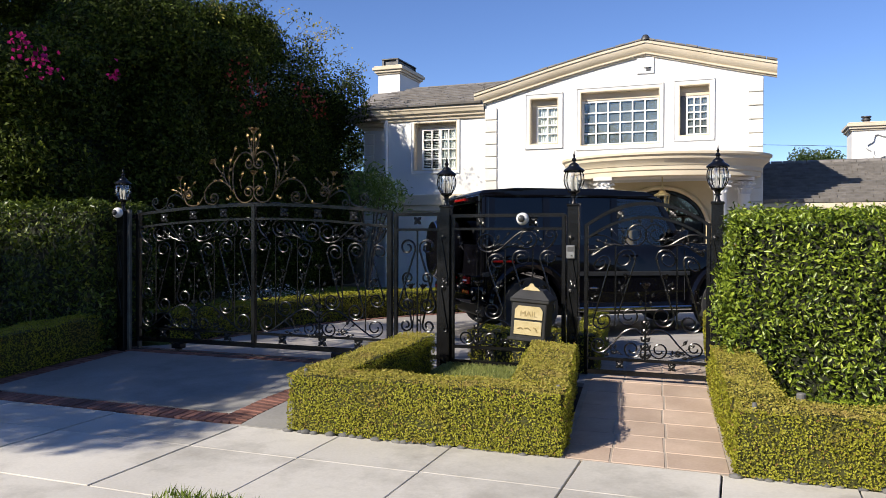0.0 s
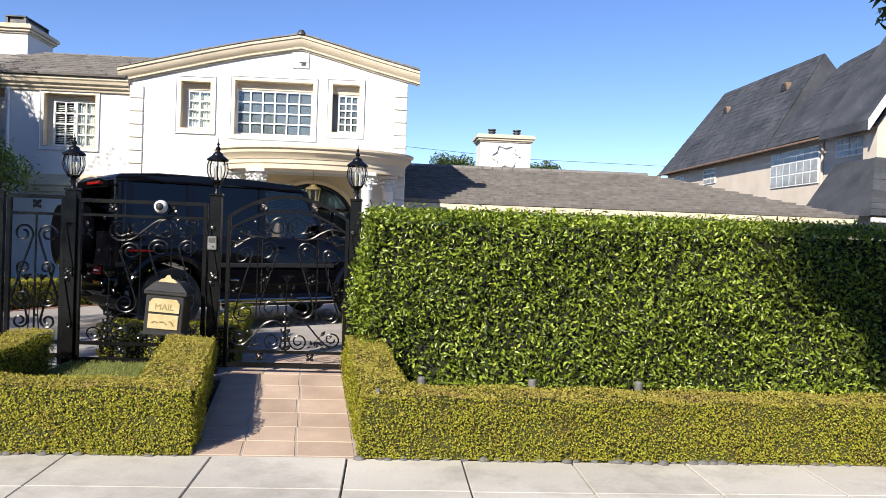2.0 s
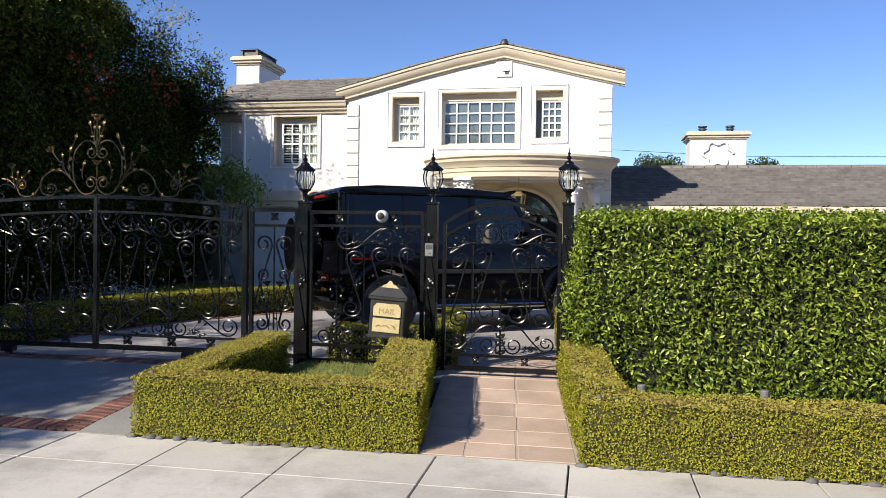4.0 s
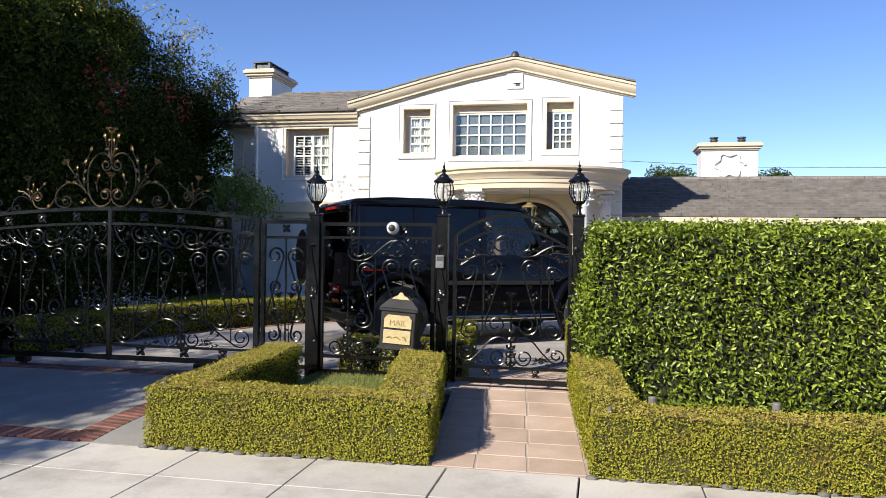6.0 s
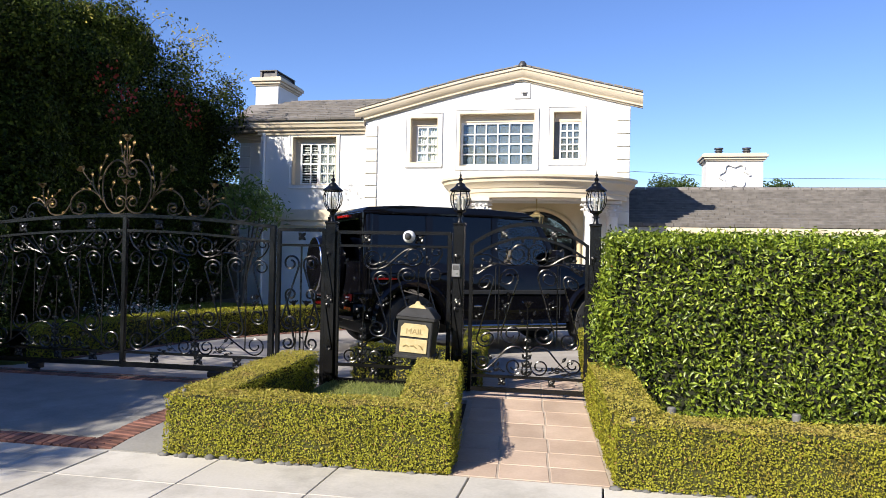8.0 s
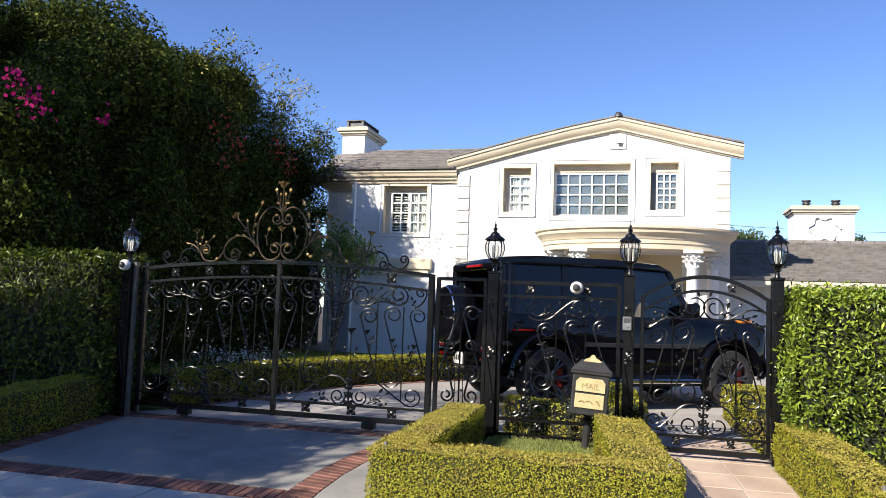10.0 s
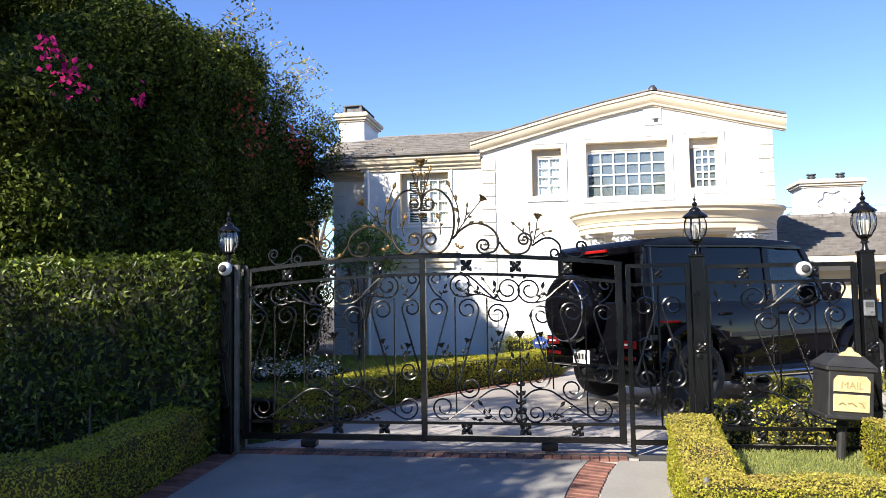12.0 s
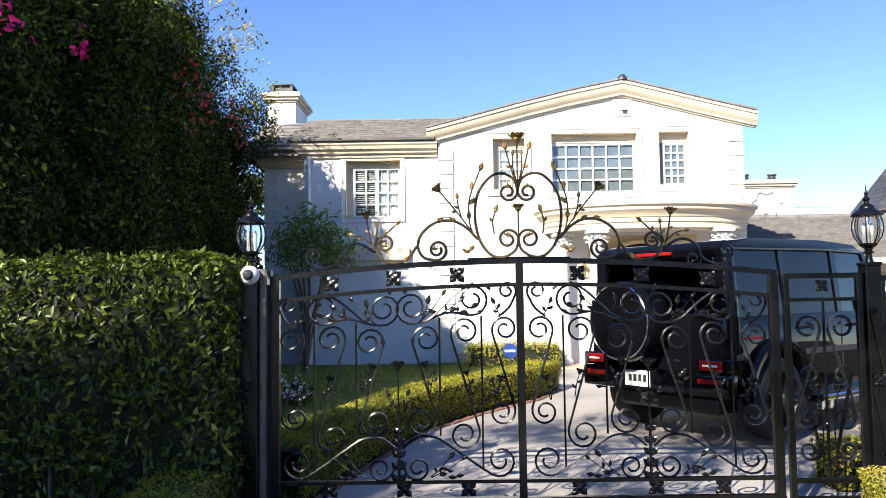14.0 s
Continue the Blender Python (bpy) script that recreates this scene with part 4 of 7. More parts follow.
def leaf_bm(l=0.07, w=0.035):
    bm = bmesh.new()
    rows = [(0, 0.004), (0.25, 0.7), (0.5, 1.0), (0.75, 0.6), (1.0, 0.02)]
    up, dn = [], []
    for f, k in rows:
        up.append([bm.verts.new((-w / 2 * k, 0.008 - 0.012 * k, f * l)), bm.verts.new((0, -0.006, f * l)), bm.verts.new((w / 2 * k, 0.008 - 0.012 * k, f * l))])
        dn.append([bm.verts.new((-w / 2 * k, 0.012 - 0.012 * k, f * l)), bm.verts.new((0, 0.0, f * l)), bm.verts.new((w / 2 * k, 0.012 - 0.012 * k, f * l))])
    for s in (up, dn):
        for a, b in zip(s, s[1:]):
            bm.faces.new((a[0], a[1], b[1], b[0]))
            bm.faces.new((a[1], a[2], b[2], b[1]))
    for a, b, c, d in zip(up, up[1:], dn, dn[1:]):
        bm.faces.new((a[0], b[0], d[0], c[0]))
        bm.faces.new((a[2], c[2], d[2], b[2]))
    return bm


def rose_bm(r=0.045):
    bm = lathe([(0.006, -0.02), (r * 0.55, 0.0), (r * 0.6, 0.02), (0.0, 0.03)], 8)
    for ring, (n, tilt, size) in enumerate(((6, 0.9, 1.0), (5, 0.5, 0.8), (3, 0.2, 0.6))):
        for k in range(n):
            a = 2 * math.pi * k / n + ring
            o, h = r * size * math.sin(tilt) + r * 0.25, r * size * math.cos(tilt)
            c, s = math.cos(a), math.sin(a)
            w = r * 0.45 * size
            q = [(c * r * 0.2 - s * w * 0.4, s * r * 0.2 + c * w * 0.4, 0.0), (c * r * 0.2 + s * w * 0.4, s * r * 0.2 - c * w * 0.4, 0.0), (c * o + s * w, s * o - c * w, h), (c * (o + 0.008), s * (o + 0.008), h + 0.012), (c * o - s * w, s * o + c * w, h)]
            lo = [bm.verts.new(v) for v in q]
            hi = [bm.verts.new((v[0], v[1], v[2] + 0.003)) for v in q]
            bm.faces.new(lo[::-1])
            bm.faces.new(hi)
            for j in range(5):
                bm.faces.new((lo[j], lo[(j + 1) % 5], hi[(j + 1) % 5], hi[j]))
    return bm


def rosette_bm(r=0.055):
    """Cast leaf ornament between the rails: four lobed leaves round a boss."""
    bm = lathe([(0.016, -0.012), (0.016, 0.008), (0, 0.014)], 8)
    bmesh.ops.rotate(bm, verts=bm.verts, cent=(0, 0, 0), matrix=Matrix.Rotation(math.pi / 2, 3, "X"))
    for k in range(4):
        l2 = leaf_bm(r, r * 0.75)
        bmesh.ops.rotate(l2, verts=l2.verts, cent=(0, 0, 0), matrix=Matrix.Rotation(math.pi / 4 + k * math.pi / 2, 3, "Y"))
        tmp = bpy.data.meshes.new("t")
        l2.to_mesh(tmp)
        l2.free()
        bm.from_mesh(tmp)
        bpy.data.meshes.remove(tmp)
    return bm


def frond_bm(h=0.40):
    """Cast acanthus stalk: pairs of leaves up a bar."""
    bm = bar([(0, 0, 0), (0, 0, h)], 0.009, seg=6)
    for k in range(5):
        for s in (-1, 1):
            l2 = leaf_bm(0.075 - 0.007 * k, 0.04)
            bmesh.ops.rotate(l2, verts=l2.verts, cent=(0, 0, 0), matrix=Matrix.Rotation(s * 0.75, 3, "Y"))
            bmesh.ops.translate(l2, verts=l2.verts, vec=(0, -0.004, 0.02 + k * h * 0.18))
            tmp = bpy.data.meshes.new("t")
            l2.to_mesh(tmp)
            l2.free()
            bm.from_mesh(tmp)
            bpy.data.meshes.remove(tmp)
    return bm


LEAF_ME = {m: mesh_of("leaf", leaf_bm(), mm) for m, mm in (("iron", IRON), ("gold", GOLD))}
ROSE_ME = {m: mesh_of("rose", rose_bm(), mm) for m, mm in (("iron", IRON), ("gold", GOLD))}
ROSETTE_ME = mesh_of("leaf_ornament", rosette_bm(), IRON)
FROND_ME = mesh_of("acanthus_stalk", frond_bm(), IRON)


def piece(name, me, parent, x, z, turn=0, scale=1.0, y=0.0):
    ob = new(name, me)
    ob.matrix_basis = pose(x, GY + y, z, 0, turn, 0) @ Matrix.Scale(scale, 4)
    ob.parent = parent
    return ob


def scroll(parent, line, r=0.0105, y=0.0, material=IRON, taper=None, name="scroll"):
    return part(name, bar([(x, GY + y, z) for x, z in line], r, seg=5, flat=1.4, taper=taper), material, parent, smooth=60)


def rod(parent, x0, z0, x1, z1, r=0.0095, name="rod"):
    return part(name, bar([(x0, GY, z0), (x1, GY, z1)], r, seg=5), IRON, parent)


def stem(parent, pts, metal="iron", flower="rose", r=0.0055, scale=0.9, y=-0.012):
    line = smooth_line(pts)
    scroll(parent, line, r, y, IRON if metal == "iron" else GOLD, 0.6, "stem")
    dx, dz = line[-1][0] - line[-2][0], line[-1][1] - line[-2][1]
    turn = math.degrees(math.atan2(dx, dz))
    piece(flower, (ROSE_ME if flower == "rose" else LEAF_ME)[metal], parent, *line[-1], turn, scale, y)
    k = len(line) // 2
    piece("leaf", LEAF_ME[metal], parent, *line[k], turn + 50, 0.7, y)
    piece("leaf", LEAF_ME[metal], parent, *line[2 * k // 3], turn - 55, 0.6, y)


def rail(parent, f, x0, x1, h=0.036, d=0.04, n=24, name="rail"):
    """A flat rail whose upper edge follows f(x)."""
    bm = bmesh.new()
    rings = []
    for k in range(n + 1):
        x = x0 + (x1 - x0) * k / n
        z = f(x)
        rings.append([bm.verts.new(v) for v in ((x, GY - d / 2, z - h), (x, GY + d / 2, z - h), (x, GY + d / 2, z), (x, GY - d / 2, z))])
    for a, b in zip(rings, rings[1:]):
        for k in range(4):
            j = (k + 1) % 4
            bm.faces.new((a[k], a[j], b[j], b[k]))
    bm.faces.new(rings[0])
    bm.faces.new(rings[-1][::-1])
    return part(name, bm, IRON, parent)


# --- sliding drive gate ---
gate = thing("drive_gate", "black wrought-iron sliding gate with scrolls and gilded crest", "gate")
GX0, GX1, GC = -6.90, -3.52, -5.235
def top_z(x):
    return 2.115 - 0.10 * ((x - GC) / 1.7) ** 2


for x, w in ((GX0, 0.06), (GC, 0.05), (GX1, 0.06)):
    part("stile", boxed(x - w / 2, x + w / 2, GY - 0.025, GY + 0.025, 0.46, top_z(x) - 0.004, 0.004), IRON, gate)
rail(gate, top_z, GX0, GX1)
rail(gate, lambda x: top_z(x) - 0.165, GX0, GX1, 0.026, 0.036)
rail(gate, lambda x: 0.635, GX0, GX1, 0.024, 0.036)
rail(gate, lambda x: 0.515, GX0, GX1, 0.05, 0.044)
for x in (-6.30, -4.14):
    wh = part("wheel_box", boxed(x - 0.07, x + 0.07, GY - 0.05, GY + 0.05, 0.40, 0.465, 0.008), IRON, gate)
    wb = lathe([(0.02, -0.02), (0.045, -0.02), (0.04, 0), (0.045, 0.02), (0.02, 0.02)], 16)
    bmesh.ops.rotate(wb, verts=wb.verts, cent=(0, 0, 0), matrix=Matrix.Rotation(math.pi / 2, 3, "X"))
    bmesh.ops.translate(wb, verts=wb.verts, vec=(x, GY, 0.412))
    part("wheel", wb, METALCAP, wh)
tagged(link("gate_track", boxed(-10.4, -2.95, GY - 0.012, GY + 0.012, 0.30, 0.372), METALCAP), "low steel track under the sliding gate", "gate track", kind="structure")

def double_curl(pts, r0, s0, r1, s1, t0=1.35, t1=1.35):
    """A bar through points (x, z) with a curl at both ends; +1 winds to the left as the bar runs on."""
    line = smooth_line(pts)
    d0 = Vector((line[0][0] - line[1][0], line[0][1] - line[1][1])).normalized()
    d1 = Vector((line[-1][0] - line[-2][0], line[-1][1] - line[-2][1])).normalized()
    return spiral_from(line[0], d0, r0, s0, t0)[::-1] + line + spiral_from(line[-1], d1, r1, s1, t1)


def scroll_side(parent, cx, s, fit_z, narrow=False, reach=0.9):
    """One side of the scroll filling: everything at a distance u from the leafy centre stalk, at height v before fit_z bends it to the rails."""
    def to(u, v):
        return cx + s * u, fit_z(cx + s * u, v)

    def put(line, r=0.0082, **kw):
        if max(u for u, v in line) <= reach:
            scroll(parent, [to(u, v) for u, v in line], r, **kw)

    # branch that drops from the upper rail into a large curl, and its leafy twin
    put(curl([(0.518, 1.955), (0.413, 1.899), (0.308, 1.805), (0.214, 1.72), (0.12, 1.695)], 0.115, -1, 1.55))
    put(curl([(0.20, 1.712), (0.34, 1.758), (0.49, 1.735)], 0.112 if not narrow else 0.03, 1, 1.5))
    # upright lyres
    put(two_curl((0.195, 1.584), 0.10, 1, (0.153, 1.03), 0.105, -1, 1.45))
    if narrow:
        put(two_curl((0.42, 1.60), 0.085, 1, (0.40, 1.00), 0.095, -1, 1.4))
        put(curl([(0.025, 0.85), (0.10, 0.905), (0.20, 0.88), (0.30, 0.77), (0.38, 0.69)], 0.085, 1, 1.4))
    else:
        put(curl([(0.686, 1.72), (0.759, 1.783), (0.803, 1.867)], 0.065, 1, 1.3))
        put(two_curl((0.455, 1.626), 0.10, 1, (0.444, 0.934), 0.105, -1, 1.45))
        put(two_curl((0.727, 1.637), 0.09, 1, (0.70, 1.08), 0.09, -1, 1.4))
        put(curl([(0.025, 0.85), (0.119, 0.918), (0.245, 0.918), (0.371, 0.84), (0.518, 0.735), (0.623, 0.666)], 0.108, 1, 1.4))
    put(curl([(0.015, 0.767), (0.046, 0.683)], 0.085, 1, 1.4))
    for u, v0, v1 in ((0.283, 0.93, 1.73), (0.568, 0.70, 1.73)):
        if u < reach - 0.1:
            rod(parent, *to(u, v0), *to(u, v1), 0.0072)
    # flowers and leaves on thin wires
    for pts, flower, size in (([(0.21, 1.22), (0.20, 1.32), (0.182, 1.405)], "rose", 0.72), ([(0.215, 1.22), (0.23, 1.30), (0.238, 1.335)], "leaf", 0.7),
                              ([(0.50, 1.18), (0.485, 1.27), (0.465, 1.34)], "rose", 0.62), ([(0.665, 1.16), (0.68, 1.23), (0.692, 1.295)], "rose", 0.7),
                              ([(0.66, 1.16), (0.65, 1.22), (0.642, 1.265)], "leaf", 0.75), ([(0.14, 1.70), (0.22, 1.77), (0.30, 1.875)], "leaf", 0.75),
                              ([(0.16, 1.71), (0.19, 1.77), (0.203, 1.82)], "leaf", 1.0), ([(0.29, 1.75), (0.36, 1.79), (0.412, 1.83)], "leaf", 0.9),
                              ([(0.36, 1.755), (0.44, 1.765), (0.50, 1.795)], "leaf", 0.7), ([(0.70, 1.73), (0.675, 1.77), (0.66, 1.805)], "leaf", 0.8),
                              ([(0.21, 0.655), (0.28, 0.71), (0.335, 0.775)], "leaf", 1.0), ([(0.22, 0.655), (0.32, 0.70), (0.405, 0.76)], "leaf", 0.75)):
        if max(u for u, v in pts) < reach - 0.04:
            stem(parent, [to(u, v) for u, v in pts], flower=flower, scale=size, r=0.0042)
    for u, v, t in ((0.27, 0.665, 75), (0.33, 0.655, 95), (0.38, 0.66, 85), (0.42, 1.755, 80), (0.35, 1.77, 70), (0.53, 1.74, 60), (0.06, 1.13, -30), (0.055, 1.20, 25), (0.045, 1.90, 20), (0.635, 1.90, -35), (0.095, 1.55, 10)):
        if u < reach - 0.04:
            x, z = to(u, v)
            piece("leaf", LEAF_ME["iron"], parent, x, z, s * t, 0.85, -0.012)


def centre_stalk(parent, x, fit_z, flower=1.40):
    """Acanthus stalk that ends in a rose, between the two sides of a filling."""
    z = fit_z(x, 0.60)
    piece("acanthus_stalk", FROND_ME, parent, x, z, 0, 1.12, -0.006)
    rod(parent, x, z + 0.4, x, fit_z(x, flower), 0.006)
    piece("rose", ROSE_ME["iron"], parent, x, fit_z(x, flower), 0, 1.0)


def under_gate_rail(x, v):
    return 0.62 + (v - 0.62) * (top_z(x) - 0.19 - 0.62) / 1.305


for a, b in ((GX0, GC), (GC, GX1)):
    c = (a + b) / 2
    for s in (-1, 1):
        scroll_side(gate, c, s, under_gate_rail)
    centre_stalk(gate, c, under_gate_rail)
    for f, f2 in ((0.23, 0.22), (0.485, 0.52), (0.745, 0.78)):
        x, x2 = a + (b - a) * f, a + (b - a) * f2
        piece("leaf_ornament", ROSETTE_ME, gate, x, top_z(x) - 0.10, 0, 1.3)
        piece("leaf_ornament", ROSETTE_ME, gate, x2, 0.573, 0, 1.3)

# crest over the middle: a lyre with arms that run down the rail, gilded
GILT = surface("tarnished_gilt_iron", (0.018, 0.013, 0.007), (0.125, 0.085, 0.038), 14, 0.4, metal=0.35, bump=0.08, fine=110)
crest = part("crest", bar([(GC - 0.35, GY, 2.112), (GC, GY, 2.118), (GC + 0.35, GY, 2.112)], 0.01, seg=5), IRON, gate, "scrolled crest with gilded leaves and roses")


def on_rail(s, u, v):
    x = GC + s * u
    return x, top_z(x) + v


for s in (-1, 1):
    for line, r, skin in ((double_curl([(0.002, 0.107), (0.025, 0.054), (0.097, 0.012), (0.184, 0.025), (0.262, 0.126), (0.295, 0.29), (0.271, 0.455), (0.184, 0.566), (0.097, 0.585), (0.025, 0.543), (0.002, 0.475)], 0.074, -1, 0.066, 1), 0.0098, GILT),
                          (curl([(0.275, 0.135), (0.36, 0.223), (0.455, 0.271), (0.57, 0.262), (0.66, 0.194), (0.688, 0.105), (0.65, 0.03), (0.575, 0.006)], 0.072, -1, 1.4), 0.0098, GILT),
                          (curl([(0.694, 0.11), (0.766, 0.022), (0.853, 0.006), (0.936, 0.035), (0.975, 0.107)], 0.068, 1, 1.4), 0.0098, GILT),
                          (curl([(0.98, 0.085), (1.076, 0.150), (1.153, 0.158), (1.215, 0.115), (1.235, 0.045)], 0.055, -1, 1.3), 0.009, IRON),
                          (curl([(1.24, 0.05), (1.30, 0.012), (1.39, 0.012), (1.445, 0.07)], 0.052, 1, 1.3), 0.009, IRON)):
        part("scroll", bar([(x, GY, z) for x, z in [on_rail(s, u, v) for u, v in line]], r, seg=6), skin, crest, smooth=60)
    # flower stems, and the leafy stalk up the outside of the lyre
    for pts, fl, sc in (([(0.32, 0.194), (0.42, 0.33), (0.543, 0.485)], "rose", 1.0), ([(0.38, 0.27), (0.405, 0.35), (0.413, 0.41)], "leaf", 0.9),
                        ([(0.995, 0.11), (1.02, 0.22), (1.037, 0.335)], "rose", 0.95), ([(0.99, 0.13), (0.97, 0.19), (0.965, 0.25)], "leaf", 0.8), ([(0.98, 0.12), (0.91, 0.20), (0.843, 0.26)], "leaf", 0.9),
                        ([(1.0, 0.14), (1.07, 0.20), (1.12, 0.215)], "leaf", 0.8), ([(0.305, 0.155), (0.335, 0.27), (0.33, 0.42), (0.262, 0.60)], "leaf", 1.2),
                        ([(0.0, 0.49), (0.045, 0.62), (0.075, 0.74)], "leaf", 1.15), ([(0.0, 0.50), (0.03, 0.62), (0.03, 0.70)], "leaf", 0.9), ([(0.165, 0.17), (0.175, 0.25), (0.16, 0.31)], "leaf", 1.1)):
        line = smooth_line([on_rail(s, u, v) for u, v in pts])
        part("stem", bar([(x, GY - 0.012, z) for x, z in line], 0.0055, seg=5), GILT, crest)
        t = math.degrees(math.atan2(line[-1][0] - line[-3][0], line[-1][1] - line[-3][1]))
        piece(fl, (ROSE_ME if fl == "rose" else LEAF_ME)["gold"], crest, *line[-1], t, sc * 0.9, -0.012)
        for f, turn in ((0.35, 24), (0.55, -22), (0.75, 20)) if len(pts) > 3 else ((0.5, 50),):
            piece("leaf", LEAF_ME["gold"], crest, *line[int(f * len(line))], t + turn * s, 1.0 if len(pts) > 3 else 0.6, -0.012)
    # three-lobed leaves that close the curls
    for u, v in ((0.068, 0.485), (0.075, 0.155), (0.575, 0.075), (0.905, 0.12)):
        for turn in (-55, 0, 55):
            piece("leaf", LEAF_ME["gold"], crest, *on_rail(s, u, v), turn, 0.5, -0.012)
    for u, v, t in ((0.33, 0.045, 65), (0.50, 0.275, 80), (0.42, 0.262, 60), (0.75, 0.05, 140), (0.30, 0.10, 140)):
        piece("leaf", LEAF_ME["gold"], crest, *on_rail(s, u, v), s * t, 0.9, -0.012)
for z0, z1, sc in ((2.22, 2.45, 0.9), (2.60, 2.93, 1.15)):
    part("stem", bar([(GC, GY - 0.01, z0), (GC, GY - 0.01, z1)], 0.006, seg=5), GILT, crest)
    piece("rose", ROSE_ME["gold"], crest, GC, z1, 0, sc, -0.01)


GY = 7.33
panel = thing("fence_panel", "black wrought-iron scroll panel between two lamp posts", "fence panel")
for x in (-2.80, -1.64):
    part("stile", boxed(x - 0.02, x + 0.02, GY - 0.02, GY + 0.02, 0.40, 1.955, 0.003), IRON, panel)
for z, hh in ((1.965, 0.035), (1.825, 0.025), (0.62, 0.03), (0.47, 0.06)):
    rail(panel, lambda x: z, -2.80, -1.64, hh, 0.036, 2)
def under_panel_rail(x, v):
    return 0.62 + (v - 0.62) * 1.18 / 1.32


scroll_side(panel, -2.52, 1, under_panel_rail)
scroll_side(panel, -2.52, -1, under_panel_rail, reach=0.262)
centre_stalk(panel, -2.52, under_panel_rail, 1.32)
for x in (-2.50, -1.95):
    piece("leaf_ornament", ROSETTE_ME, panel, x, 1.885, 0, 1.15)
    piece("leaf_ornament", ROSETTE_ME, panel, x + 0.1, 0.545, 0, 1.1)
# short fixed panel between drive gate and its lamp post
infill = thing("fence_panel", "narrow black iron panel beside the drive gate", "fence panel")
for x in (-3.44, -2.95):
    part("stile", boxed(x - 0.02, x + 0.02, GY - 0.02, GY + 0.02, 0.38, 1.98, 0.003), IRON, infill)
for z, hh in ((1.985, 0.035), (1.82, 0.025), (0.62, 0.03), (0.50, 0.04)):
    rail(infill, lambda x: z, -3.44, -2.95, hh, 0.036, 2)
for s, m in ((1, lambda f: -3.44 + 0.49 * f), (-1, lambda f: -2.95 - 0.49 * f)):
    scroll(infill, two_curl((m(0.27), 1.62), 0.09, -s, (m(0.26), 1.02), 0.09, s))
    scroll(infill, two_curl((m(0.24), 0.80), 0.07, s, (m(0.28), 1.30), 0.06, -s))
    stem(infill, [(m(0.4), 0.7), (m(0.42), 0.95), (m(0.36), 1.2)])
rod(infill, -3.195, 0.62, -3.195, 1.80)
piece("leaf_ornament", ROSETTE_ME, infill, -3.195, 1.90)

small = thing("garden_gate", "arched black wrought-iron garden gate with scrolls", "gate")
def arch_z(x):
    return 2.065 - 0.205 * ((x + 0.86) / 0.56) ** 2


for x in (-1.42, -0.30):
    part("stile", boxed(x - 0.018, x + 0.018, GY - 0.02, GY + 0.02, 0.42, arch_z(x) - 0.002, 0.003), IRON, small)
rail(small, arch_z, -1.42, -0.30, 0.035, 0.036, 20)
rail(small, lambda x: arch_z(x) - 0.135, -1.42, -0.30, 0.026, 0.034, 20)
rail(small, lambda x: 0.575, -1.42, -0.30, 0.026, 0.034, 2)
rail(small, lambda x: 0.455, -1.42, -0.30, 0.04, 0.038, 2)
def under_arch_rail(x, v):
    return 0.575 + (v - 0.62) * (arch_z(x) - 0.165 - 0.575) / 1.32


for s in (-1, 1):
    scroll_side(small, -0.86, s, under_arch_rail, True, 0.56)
centre_stalk(small, -0.86, under_arch_rail, 1.30)
for x in (-1.10, -0.62):
    piece("leaf_ornament", ROSETTE_ME, small, x, 0.513, 0, 0.9)
    piece("leaf_ornament", ROSETTE_ME, small, x, arch_z(x) - 0.085, 0, 0.9)
part("handle", bar([(-1.37, GY - 0.03, 1.24), (-1.37, GY - 0.07, 1.24), (-1.30, GY - 0.07, 1.24)], 0.011), CHROME, small, "steel lever handle")


